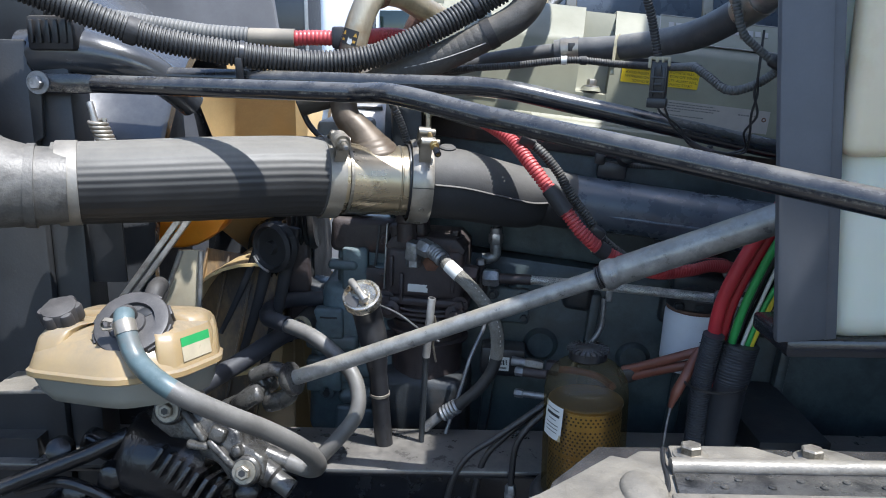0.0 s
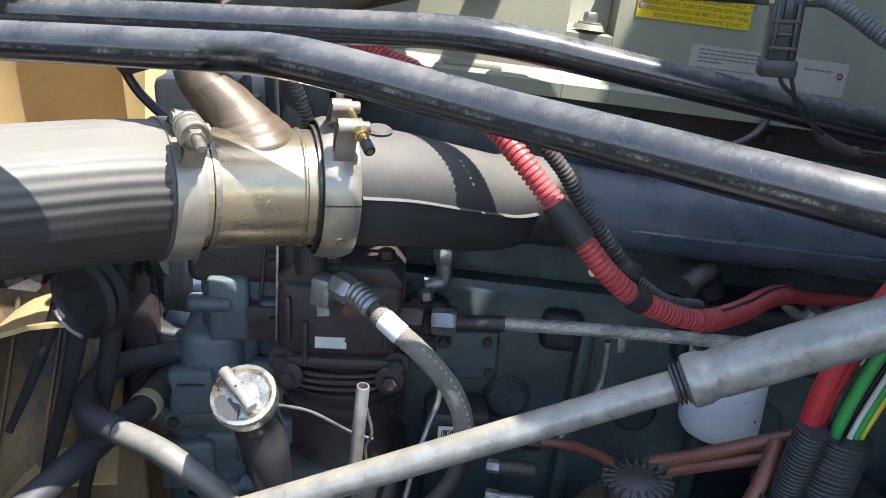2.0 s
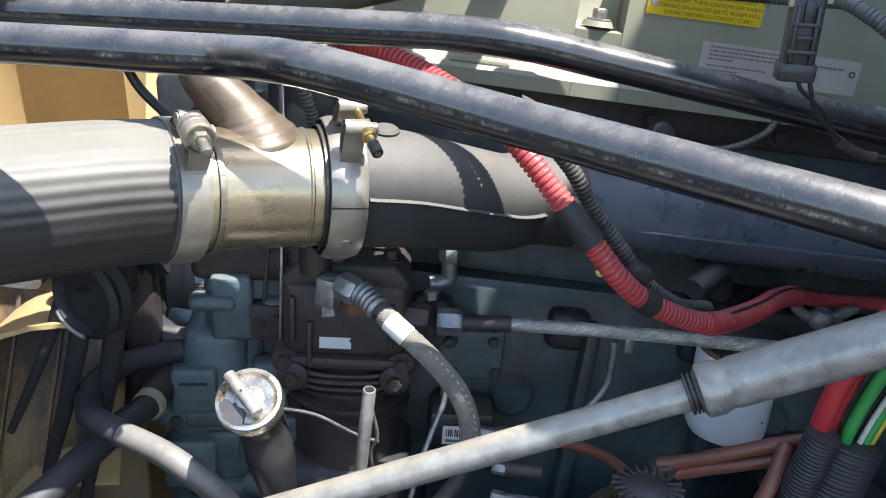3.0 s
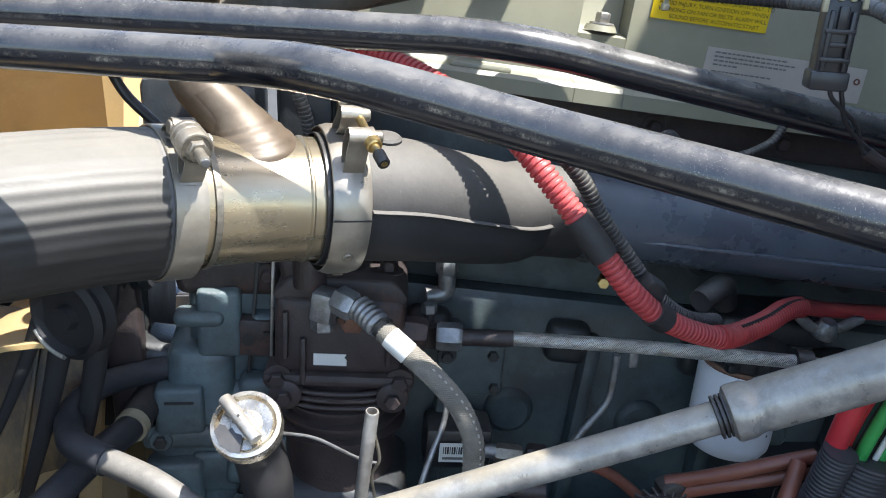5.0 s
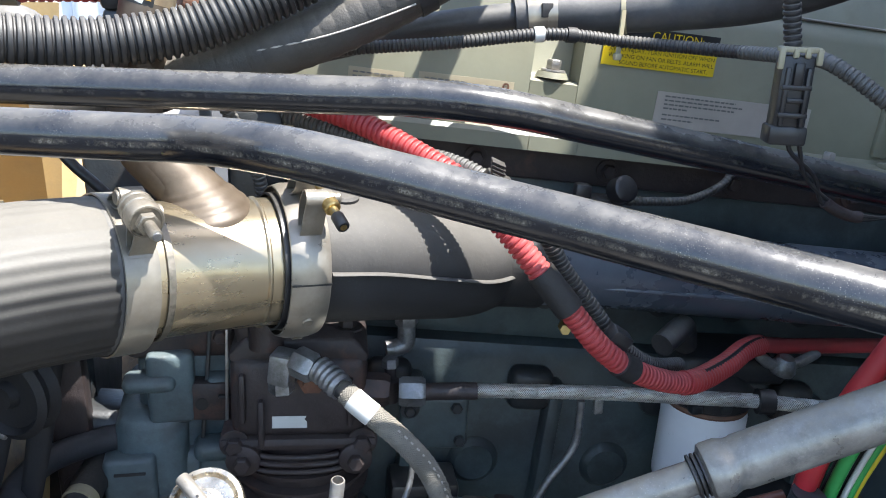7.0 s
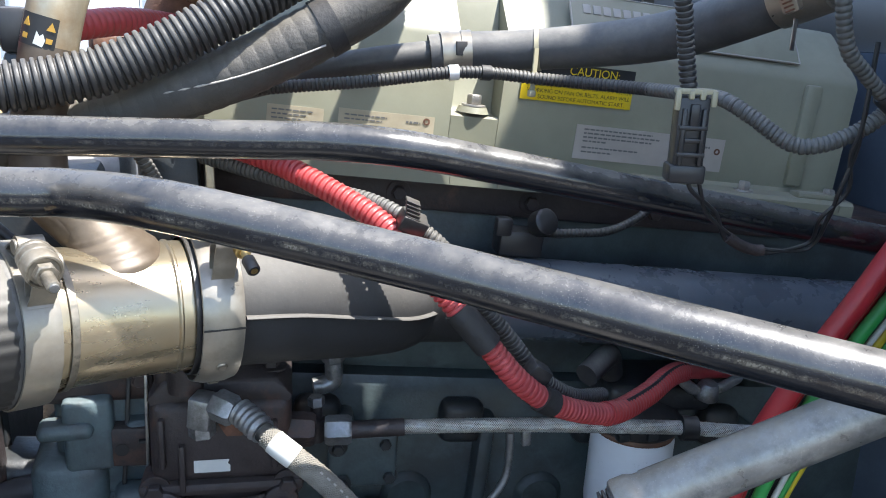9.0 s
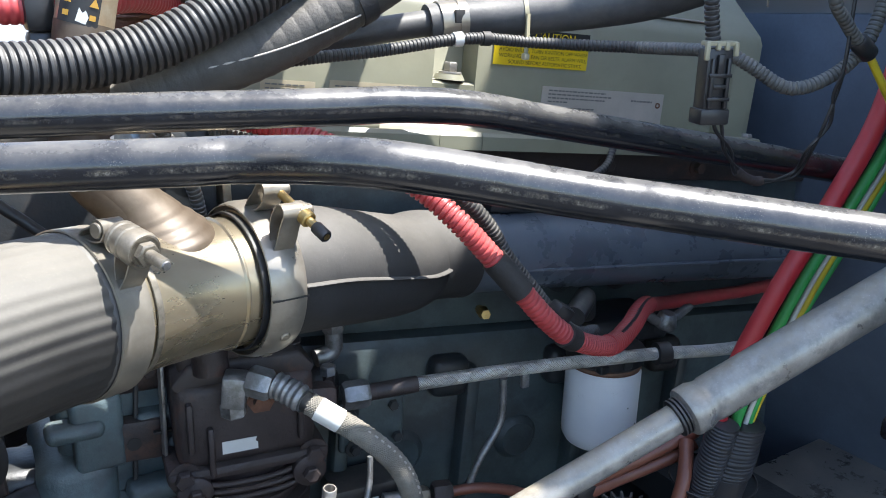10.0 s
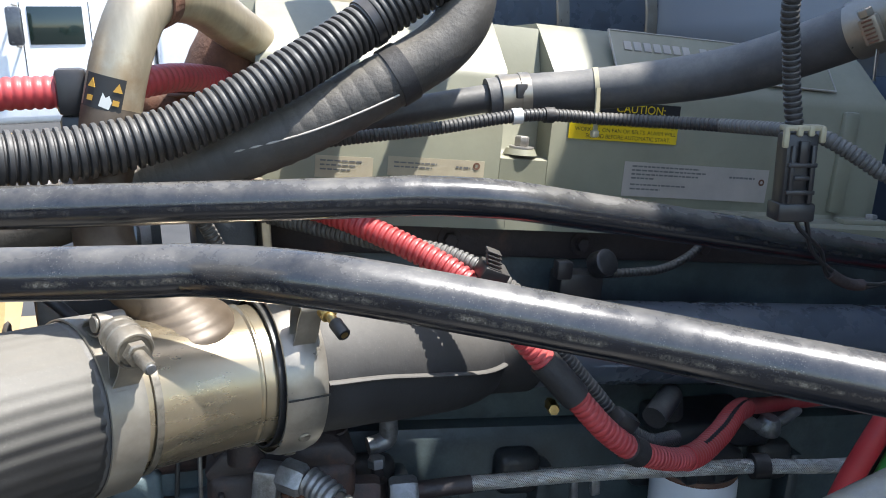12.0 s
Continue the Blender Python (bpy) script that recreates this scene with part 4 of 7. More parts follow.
fat = thing("coolant_hose", "dusty black wrapped coolant hose with metal band", "hose", (0.0, 1.24, 1.57))
FAT = smooth([(-0.20, 1.25, 1.535), (-0.105, 1.243, 1.562), (-0.046, 1.234, 1.580), (0.015, 1.225, 1.602), (0.086, 1.219, 1.637), (0.122, 1.220, 1.660), (0.141, 1.229, 1.690), (0.140, 1.25, 1.73), (0.13, 1.30, 1.78), (0.10, 1.40, 1.80)], 8)
part("hose", sweep(FAT, 0.0212, 32), M_WRAP, fat)
stripe = cut(FAT, 0.26, 0.475)
turn_s = np.radians(np.linspace(14, -26, len(stripe)))
part("white_stripe", sweep(stripe + 0.0217 * np.stack([0.10 + 0 * turn_s, -np.cos(turn_s), np.sin(turn_s)], 1), 0.0008, 6), M_GLAB, fat, "thin white stripe along the hose")
w_line = even(FAT, 0.0115)
for p, q in list(zip(w_line[6:26], w_line[7:27])):
    part("wrap_turn", sweep(np.array([p, p + (q - p) * 0.5, p + (q - p) * 0.93]), [0.0213, 0.0219, 0.0213], 28), M_WRAP, fat)
part("band", sweep(cut(FAT, 0.478, 0.500), 0.0228, 28), M_TAPE, fat, "black band on the hose")

heater = thing("heater_hose", "black rubber heater hose with spring clamp", "hose", (0.25, 1.25, 1.59))
HEAT = smooth([(-0.0215, 1.299, 1.5746), (0.0962, 1.2911, 1.5992), (0.1931, 1.2794, 1.6117), (0.2783, 1.2503, 1.6166), (0.3561, 1.1821, 1.6303), (0.3968, 1.0938, 1.6605), (0.4228, 1.0041, 1.6949)], 10)
part("inner_pipe", sweep(cut(HEAT, 0.0, 0.40), 0.0118, 24), M_RUBBER, heater, "bare black pipe")
hl = cut(HEAT, 0.332, 1.0)
part("hose", sweep(hl[:int(0.80 * len(hl))], np.interp(np.linspace(0, 1, len(hl)), [0, 0.2, 0.55, 1], [0.0168, 0.0174, 0.0200, 0.0200])[:int(0.80 * len(hl))], 28), M_HEAT, heater)
hc = cut(HEAT, 0.352, 0.387)
part("spring_clamp", sweep(hc, 0.0178, 28), M_CLAMP, heater, "slotted steel clamp")
for s in (0.349, 0.377):
    part("clamp_rib", sweep(cut(HEAT, s, s + 0.014), 0.0186, 28), M_CLAMP, heater)
p = Vector(cut(HEAT, 0.369, 0.371)[0])
part("clamp_window", box(0.010, 0.004, 0.012, Matrix.Translation(p + Vector((0.0, -0.0172, 0.004))), 0.001), M_RUBBER, heater)
part("zip_tie", sweep(cut(HEAT, 0.483, 0.491), 0.0186, 24), M_NYLON, heater, "natural nylon zip tie")
p = Vector(cut(HEAT, 0.486, 0.488)[0])
part("zip_tail", ribbon(smooth([p + Vector((-0.009, -0.0188, 0.002)), p + Vector((-0.010, -0.0198, -0.010)), p + Vector((-0.011, -0.0200, -0.024)), p + Vector((-0.012, -0.0195, -0.036))], 5), (1, 0.3, 0), 0.0046, 0.0014), M_NYLON, heater)
part("zip_head", box(0.0065, 0.006, 0.006, Matrix.Translation(p + Vector((-0.012, -0.0195, -0.036))), 0.0015), M_NYLON, heater)
p, q = Vector(HEAT[51]), Vector(HEAT[53] - HEAT[49]).normalized()
worm = part("worm_clamp", sweep(HEAT[49:54], 0.0216, 32), M_CLAMP, heater, "pale steel worm-drive clamp")
away = Vector((-0.72, -0.62, -0.15))
away = (away - q * away.dot(q)).normalized()
hw = Matrix((q, q.cross(away).normalized(), away)).transposed().to_4x4()
hw.translation = p + away * 0.0245
part("screw_housing", box(0.013, 0.020, 0.008, hw, 0.002), M_CLAMP, worm)
for k in range(6):
    part("screw_thread", box(0.007, 0.0014, 0.002, hw @ pose(0, -0.0075 + 0.003 * k, 0.0042), 0.0004), M_RUST, worm, "rusty screw thread")
part("screw_head", hexbolt(hw @ pose(0, -0.010, 0.0005, 90), 0.0052, 0.006, False), M_CLAMP, worm)
part("band_tail", box(0.008, 0.001, 0.022, Matrix.Translation(p + away * 0.018 + Vector((0.004, 0, -0.026))) @ pose(0, 0, 0, 0, 4, 30), 0.0004), M_CLAMP, worm)
part("pipe_end", sweep(HEAT[53:61], 0.0190, 28), M_ALU, heater, "pale metal pipe stub")

thin = thing("sensor_loom", "thin grey convoluted sensor loom with white tape mark", "wiring loom", (0.2, 1.25, 1.58))
THIN = smooth([(-0.0605, 1.2858, 1.5676), (0.0277, 1.2686, 1.5826), (0.1162, 1.2558, 1.5893), (0.1989, 1.2436, 1.5974), (0.2679, 1.2313, 1.5918), (0.3237, 1.1681, 1.5885), (0.3345, 1.1007, 1.5887), (0.3301, 1.0684, 1.5883), (0.3404, 1.0505, 1.5781), (0.3624, 1.0294, 1.561), (0.3915, 1.0131, 1.5712), (0.4142, 1.0035, 1.5951), (0.431, 1.001, 1.6368)], 8)
part("sleeve", corrugated(cut(THIN, 0.0, 0.62), 0.0054, 0.0036, 0.14, 12), M_LOOM, thin)
part("sleeve", corrugated(smooth([THIN[-2], THIN[-1], (0.440, 1.0, 1.70), (0.446, 1.0, 1.80)], 8), 0.0056, 0.0036, 0.14, 12), M_LOOM_GREY, thin)
part("sleeve", corrugated(cut(THIN, 0.615, 1.0), 0.0056, 0.0036, 0.14, 12), M_LOOM_GREY, thin)
for s in (0.360, 0.400):
    part("tape_mark", sweep(cut(THIN, s, s + 0.012), 0.0066, 14), M_WLAB if s < 0.38 else M_TAPE, thin, "white tape mark" if s < 0.38 else "")

plug = thing("hanging_connector", "black plastic connector with cream lock hanging on its loom", "connector", (0.275, 1.03, 1.54))
CM = pose(0.278, 1.034, 1.570, 0, 1.5, -20)
part("shell", box(0.0200, 0.016, 0.050, CM, 0.002), M_PLASTIC, plug)
part("cap", box(0.0235, 0.019, 0.012, CM @ pose(0, 0, -0.024), 0.002), M_PLASTIC, plug)
for x in (-0.0062, 0.0062):
    part("rib", box(0.003, 0.003, 0.036, CM @ pose(x, -0.0095, 0.0), 0.0008), M_PLASTIC, plug)
for z, w in ((-0.011, 0.018), (-0.002, 0.010), (0.006, 0.018)):
    part("cross_rib", box(w, 0.003, 0.003, CM @ pose(0, -0.0098, z), 0.0008), M_PLASTIC, plug)
part("latch", box(0.006, 0.003, 0.014, CM @ pose(0, -0.0100, 0.014), 0.001), M_PLASTIC, plug)
lock = part("lock", box(0.0245, 0.010, 0.0035, CM @ pose(0, -0.004, 0.0285), 0.001), M_NYLON, plug, "cream plastic lock bracket")
for x, h in ((-0.0112, 0.013), (0.0112, 0.010), (-0.003, 0.006), (0.004, 0.006)):
    part("lock_leg", box(0.0036, 0.0036, h, CM @ pose(x, -0.0082, 0.0295 - h / 2), 0.001), M_NYLON, lock)
part("loom", corrugated(smooth([(0.2755, 1.034, 1.598), (0.271, 1.034, 1.620), (0.264, 1.030, 1.645), (0.254, 1.022, 1.675), (0.25, 1.00, 1.72), (0.25, 0.97, 1.79)], 8), 0.0055, 0.0038, 0.14, 12), M_LOOM, plug)
for k, off in enumerate((-0.0035, 0.0035)):
    part("wire", sweep(smooth([(0.282 + off, 1.030, 1.545), (0.285 + off, 1.030, 1.535), (0.303 - off, 1.035, 1.517), (0.324 + off, 1.040, 1.497), (0.348, 1.040, 1.486 + 0.6 * off), (0.387, 1.035, 1.488 - 0.6 * off), (0.384 + off, 1.020, 1.512), (0.387 - off, 1.010, 1.533), (0.385 + 0.5 * off, 1.005, 1.558), (0.384, 1.0, 1.579), (0.386, 1.0, 1.63)], 8), 0.0015, 8), M_W_BLACK, plug)
part("wire_sheath", sweep(smooth([(0.322, 1.040, 1.498), (0.332, 1.040, 1.492), (0.345, 1.040, 1.487), (0.352, 1.039, 1.4865)], 6), 0.0040, 10), M_PRIMER, plug, "rust-brown sheath")

# red and grey looms
red = thing("red_loom", "red convoluted cable loom with black tape joints", "wiring loom", (0.2, 1.16, 1.3))
RED = smooth([(-0.0278, 1.3015, 1.5455), (0.0336, 1.26, 1.5269), (0.0743, 1.2242, 1.5081), (0.1114, 1.1902, 1.4854), (0.1354, 1.1626, 1.4576), (0.1612, 1.1489, 1.4248), (0.1891, 1.1404, 1.3889), (0.2149, 1.1336, 1.3577), (0.2525, 1.1399, 1.3296), (0.3152, 1.1636, 1.3018), (0.3737, 1.1961, 1.296), (0.4145, 1.223, 1.2968), (0.4489, 1.2444, 1.2901), (0.499, 1.2631, 1.276), (0.5993, 1.2771, 1.2606)], 8)
part("sleeve", corrugated(cut(RED, 0.0, 0.60), 0.0100, 0.0052, 0.19, 20), M_LOOM_RED, red)
part("split_sleeve", corrugated(cut(RED, 0.60, 0.80), 0.0112, 0.0052, 0.06, 18), M_LOOM_RED, red)
part("cable", sweep(np.vstack([cut(RED, 0.79, 1.0), [(0.66, 1.283, 1.252), (0.74, 1.287, 1.246)]]), 0.0085, 14), M_LOOM_RED, red)
part("split", sweep(cut(RED, 0.64, 0.80) + np.array([0, -0.004, 0.0085]), 0.0026, 8), M_INK, red, "dark open split")
for s, l in ((0.352, 0.05), (0.485, 0.02)):
    part("tape", sweep(cut(RED, s, s + l), 0.0118, 18), M_TAPE, red, "black tape joint")
part("clip", box(0.022, 0.018, 0.014, pose(0.134, 1.176, 1.487, 20, 25, 0), 0.002), M_PLASTIC, red, "black loom clip")
for k in range(5):
    part("clip_tooth", box(0.012, 0.008, 0.0016, pose(0.133, 1.170, 1.493 + 0.003 * k, 20, 25, 0), 0.0004), M_PLASTIC, red)
part("clip", box(0.020, 0.016, 0.016, pose(0.232, 1.142, 1.362, 10, 35, 0), 0.003), M_PLASTIC, red, "black loom clip")
grey = thing("grey_loom", "grey convoluted loom running beside the red one", "wiring loom", (0.2, 1.17, 1.33))
GREY = smooth([(-0.0286, 1.3174, 1.5265), (0.0611, 1.2524, 1.5045), (0.1103, 1.212, 1.497), (0.1453, 1.1843, 1.4772), (0.1759, 1.1786, 1.4455), (0.1966, 1.176, 1.4112), (0.2225, 1.1704, 1.3768), (0.2464, 1.166, 1.3454), (0.2885, 1.1833, 1.3136), (0.3325, 1.2064, 1.2976)], 8)
part("sleeve", corrugated(cut(GREY, 0.0, 0.45), 0.0070, 0.0042, 0.2, 16), M_LOOM_GREY, grey)
part("sleeve", corrugated(cut(GREY, 0.45, 1.0), 0.0072, 0.0042, 0.18, 16), M_LOOM, grey)

# sensors on the manifold
sen = thing("pressure_sensor", "black plastic sensor with plug on the manifold", "sensor", (0.278, 1.285, 1.42))
part("body", box(0.045, 0.03, 0.026, E @ pose(0.005, -0.047, -0.135), 0.004), M_PLASTIC, sen)
part("socket", lathe([(0.012, 0), (0.013, 0.002), (0.013, 0.016), (0.010, 0.018)], 18, E @ pose(0.02, -0.055, -0.115, 60, 30, 0)), M_PLASTIC, sen)
part("latch", box(0.016, 0.014, 0.018, E @ pose(-0.016, -0.06, -0.118), 0.003), M_PLASTIC, sen)
part("lead", corrugated(smooth([ep(0.028, -0.047, -0.125), ep(0.06, -0.05, -0.122), ep(0.10, -0.045, -0.118), ep(0.135, -0.04, -0.10), ep(0.15, -0.03, -0.08)], 8), 0.0045, 0.004, 0.12, 10), M_LOOM, sen)

# plug with yellow wire near the firewall
yp = thing("wire_plug", "black plug with yellow wire near the firewall", "connector", (0.45, 1.0, 1.5))
part("loom", corrugated(smooth([(0.335, 0.99, 1.76), (0.344, 0.995, 1.69), (0.360, 1.0, 1.632), (0.379, 1.0, 1.611), (0.398, 1.0, 1.596)], 7), 0.005, 0.004, 0.12, 12), M_LOOM_GREY, yp)
part("plug", lathe([(0.006, 0), (0.0075, 0.002), (0.0075, 0.020), (0.006, 0.022)], 18, axis((0.396, 1.0, 1.598), (0.419, 1.0, 1.583))), M_PLASTIC, yp)
part("wire", sweep(smooth([(0.413, 1.0, 1.587), (0.438, 1.0, 1.562), (0.463, 1.0, 1.536), (0.478, 1.002, 1.513), (0.49, 1.005, 1.47)], 6), 0.0032, 10), M_W_YELLOW, yp)

# dark canister added as a backdrop on the far side of the engine
cleaner = thing("backdrop_canister", "dark blue-black canister added as a backdrop beyond the engine", "air cleaner", (0.6, 2.0, 1.4))
part("canister", lathe([(0.0, 0.0), (0.17, 0.0), (0.19, 0.02), (0.19, 0.62), (0.17, 0.65), (0.0, 0.65)], 48, pose(0.16, 2.02, 1.70, 0, 90, 0)), M_MANI, cleaner)
for x in (0.26, 0.55, 0.72):
    part("strap", lathe([(0.191, 0), (0.194, 0.002), (0.194, 0.022), (0.191, 0.024)], 48, pose(x, 2.02, 1.70, 0, 90, 0), cap=False), M_CLAMP, cleaner)
part("bracket", box(0.5, 0.10, 0.30, pose(0.5, 2.03, 1.40), 0.01), M_IRON, cleaner)
dome = thing("breather_box", "beige plastic breather box beyond the valve cover", "box", (0.14, 1.75, 1.63))
part("box", box(0.13, 0.10, 0.07, pose(0.145, 1.74, 1.715), 0.012, 3), M_TLAB, dome)
part("foot", box(0.02, 0.05, 0.05, pose(0.19, 1.72, 1.69), 0.005), M_TLAB, dome)
part("pipe", sweep(np.array([(0.21, 1.74, 1.70), (0.26, 1.76, 1.75)]), 0.010, 12), M_ZINC, dome)

# ---- low on the engine ----
comp = thing("air_compressor", "brown cast iron air compressor with white sticker", "compressor", (-0.01, 1.34, 1.0))
CP = pose(-0.012, 1.345, 1.21, 0, 2, -7)
part("head", box(0.128, 0.13, 0.085, CP @ pose(0, 0, 0.052), 0.012, 3), M_PRIMER, comp)
part("top_plate", prism([(-0.058, 0.0), (-0.066, 0.012), (-0.05, 0.030), (0.05, 0.030), (0.066, 0.012), (0.058, 0.0)], 0.12, CP @ pose(0, -0.06, 0.082), 0.004), M_PRIMER, comp)
part("cylinder", lathe([(0.060, -0.13), (0.060, -0.012), (0.063, 0.0)], 32, CP), M_PRIMER, comp)
for k in range(4):
    part("fin", lathe([(0.058, 0), (0.070, 0.0015), (0.070, 0.0045), (0.058, 0.006)], 32, CP @ pose(0, 0, -0.018 - 0.018 * k), cap=False), M_PRIMER, comp)
for k, (x, z, w) in enumerate(((-0.035, 0.028, 0.006), (0.048, 0.05, 0.006), (-0.052, 0.055, 0.006))):
    part("rib", box(w, 0.012, 0.05, CP @ pose(x, -0.066, z), 0.003), M_PRIMER, comp)
for k in range(3):
    part("arch_rib", sweep(smooth([CP @ Vector((-0.06, -0.058, 0.002 - 0.008 * k)), CP @ Vector((-0.03, -0.066, -0.008 - 0.008 * k)), CP @ Vector((0.03, -0.066, -0.008 - 0.008 * k)), CP @ Vector((0.06, -0.058, 0.002 - 0.008 * k))], 6), 0.0026, 8), M_PRIMER, comp)
for x in (-0.052, 0.054):
    part("ear", lathe([(0.016, -0.006), (0.016, 0.016), (0.013, 0.018)], 20, CP @ pose(x, -0.058, -0.008, 90)), M_PRIMER, comp)
    part("ear_bolt", hexbolt(CP @ pose(x, -0.077, -0.008, 90), 0.008, 0.008, False), M_PRIMER, comp)
part("shoulder", box(0.06, 0.05, 0.03, CP @ pose(-0.03, -0.03, 0.118, 0, -8, 0), 0.008, 3), M_PRIMER, comp)
part("crankcase", box(0.15, 0.15, 0.15, CP @ pose(0, 0.01, -0.2), 0.02, 3), M_IRON, comp)
part("flange", box(0.15, 0.14, 0.014, CP @ pose(0, 0, 0.006), 0.006), M_PRIMER, comp)
for x in (-0.06, 0.06):
    part("bolt", hexbolt(CP @ pose(x, -0.066, 0.006, 90), 0.009, 0.010), M_PRIMER, comp)
    part("bolt", hexbolt(CP @ pose(x * 0.75, -0.03, 0.112), 0.009, 0.010), M_PRIMER, comp)
part("port_plug", lathe([(0.014, 0), (0.014, 0.004), (0.008, 0.005), (0.008, 0.012), (0.0, 0.012)], 6, CP @ pose(0.012, -0.064, 0.072, 90)), M_RUST, comp, "rusty port plug")
part("sticker", prism([(-0.020, -0.0055), (-0.020, 0.007), (0.012, 0.007), (0.010, 0.003), (0.0125, 0.001), (0.0125, -0.0055)], 0.0006, CP @ pose(-0.005, -0.0660, 0.028), 0), M_WLAB, comp, "torn white sticker")

case = thing("timing_case", "teal painted cast gear case with ribs", "gear case", (-0.16, 1.45, 0.95))
TC = pose(-0.130, 1.415, 1.12, 0, 3, 0)
part("lower_case", box(0.17, 0.16, 0.24, TC @ pose(-0.005, 0.02, -0.06), 0.02, 3), M_TEAL, case)
part("upper_case", box(0.12, 0.15, 0.17, TC @ pose(0.012, 0.025, 0.115), 0.015, 3), M_TEAL, case)
part("side_case", box(0.07, 0.14, 0.12, TC @ pose(-0.035, 0.0, 0.045), 0.018, 3), M_TEAL, case)
part("split_line", box(0.004, 0.006, 0.40, TC @ pose(0.010, -0.058, 0.01, 0, 4, 0), 0.001), M_INK, case)
for x, z, w, h, y in ((0.045, 0.115, 0.055, 0.05, -0.052), (-0.015, 0.13, 0.045, 0.075, -0.054), (-0.055, 0.035, 0.05, 0.055, -0.066), (0.03, -0.035, 0.075, 0.05, -0.062), (-0.062, -0.06, 0.06, 0.06, -0.064), (0.02, -0.15, 0.12, 0.06, -0.058)):
    part("step", box(w, 0.03, h, TC @ pose(x, y, z, 0, 3 * math.sin(40 * x), 0), 0.006, 3), M_TEAL, case)
for x, z in ((0.045, 0.115), (-0.055, 0.035), (0.03, -0.035)):
    part("groove", box(0.030, 0.006, 0.003, TC @ pose(x, -0.080, z + 0.012), 0.001), M_INK, case)
for x, z, w, h in ((-0.035, 0.138, 0.05, 0.016), (0.04, 0.06, 0.07, 0.022), (-0.05, 0.0, 0.09, 0.028), (0.045, -0.012, 0.06, 0.026), (0.02, -0.10, 0.11, 0.022)):
    part("rib", box(w, 0.03, h, TC @ pose(x, -0.062, z), 0.009, 3), M_TEAL, case)
for x, z in ((-0.075, 0.0), (0.05, -0.05), (-0.055, -0.09), (0.055, 0.10)):
    part("bolt_boss", lathe([(0.014, 0), (0.014, 0.02), (0.011, 0.024)], 20, TC @ pose(x, -0.055, z, 90)), M_TEAL, case)
    part("bolt", hexbolt(TC @ pose(x, -0.078, z, 90), 0.007, 0.007, False), M_IRON, case)
for x, z, s in ((0.035, 0.03, 0.05), (0.04, -0.06, 0.045), (-0.02, -0.05, 0.05), (-0.03, 0.045, 0.04)):
    part("panel", box(s, 0.014, s, TC @ pose(x, -0.060, z), 0.006, 3), M_TEAL, case)
part("pipe_stub", sweep(np.array([TC @ Vector((0.0, -0.07, -0.09)), TC @ Vector((0.05, -0.09, -0.09))]), 0.013, 18), M_TEAL, case)
part("lug", box(0.055, 0.02, 0.042, pose(-0.105, 1.356, 1.234, 0, 4, -6), 0.004), M_PRIMER, case, "brown bracket lug with hole")
part("lug_hole", lathe([(0.0065, 0), (0.0065, 0.0004), (0, 0.0004)], 18, pose(-0.110, 1.3455, 1.233, 90)), M_INK, case)

part("mount", box(0.10, 0.30, 0.04, pose(0.52, 1.25, 1.048), 0), M_IRON, engine, "engine mount on the frame rail")
cross = thing("cross_pipe", "dark pipe bracket under the charge pipe", "bracket", (-0.12, 1.38, 1.28))
part("plate", box(0.13, 0.05, 0.06, pose(-0.115, 1.385, 1.305, 0, 4, 0), 0.012, 3), M_PRIMER, cross)
part("bolt", hexbolt(pose(-0.088, 1.355, 1.302, 90), 0.007, 0.009), M_PRIMER, cross)
solo("steel_strap", box(0.0032, 0.014, 0.115, pose(-0.083, 1.33, 1.277, 0, 3.3, 0), 0.0008).join(box(0.016, 0.004, 0.004, pose(-0.079, 1.332, 1.222), 0.001)), M_ALU, "thin bright steel strap beside the gear case", "strap")
post = thing("pump_bracket", "dark brown upright bracket beside the hoses", "bracket", (-0.245, 1.36, 1.12))
part("upright", box(0.036, 0.03, 0.30, pose(-0.236, 1.372, 1.27, 0, 0, 0), 0.006), M_PRIMER, post)
for z in (1.15, 1.39):
    part("bolt", hexbolt(pose(-0.236, 1.356, z, 90), 0.008, 0.008), M_PRIMER, post)

# oil filler with T-handled cap
filler = thing("oil_filler", "black oil filler tube with worn bright T-handle cap", "oil filler", (-0.09, 1.13, 1.05))
FD = Vector((-0.10, -0.60, 0.80)).normalized()
FC = Vector((-0.0965, 1.113, 1.2745))
FM = axis(FC, FC + FD)
part("tube", sweep(smooth([FC - FD * 0.006, FC - FD * 0.05, (-0.083, 1.142, 1.19), (-0.078, 1.145, 1.14), (-0.075, 1.15, 1.08), (-0.072, 1.16, 1.02)], 8), np.r_[np.full(14, 0.021), np.linspace(0.021, 0.0135, 10), np.full(17, 0.0135)], 24), M_PLASTIC, filler)
part("tube_clip", band((-0.0765, 1.146, 1.115), (0, 0.1, -1), 0.0142, 0.005, 0.001, 24), M_CLAMP, filler)
cap_p = part("cap", lathe([(0.024, -0.012), (0.027, -0.010), (0.0275, 0.0), (0.0265, 0.003), (0.022, 0.0035), (0.020, 0.0015), (0.012, 0.001), (0.011, 0.004), (0.0, 0.005)], 40, FM), M_CHROME, filler, "worn bright metal cap")
right = Vector((0.99, 0.10, 0.0))
right = (right - FD * right.dot(FD)).normalized()
fall = FD.cross(right).normalized()
if fall.z > 0:
    fall = -fall
bar_d = (right * 0.50 + fall * 0.86).normalized()
hc0 = FC + FD * 0.0115 - right * 0.002
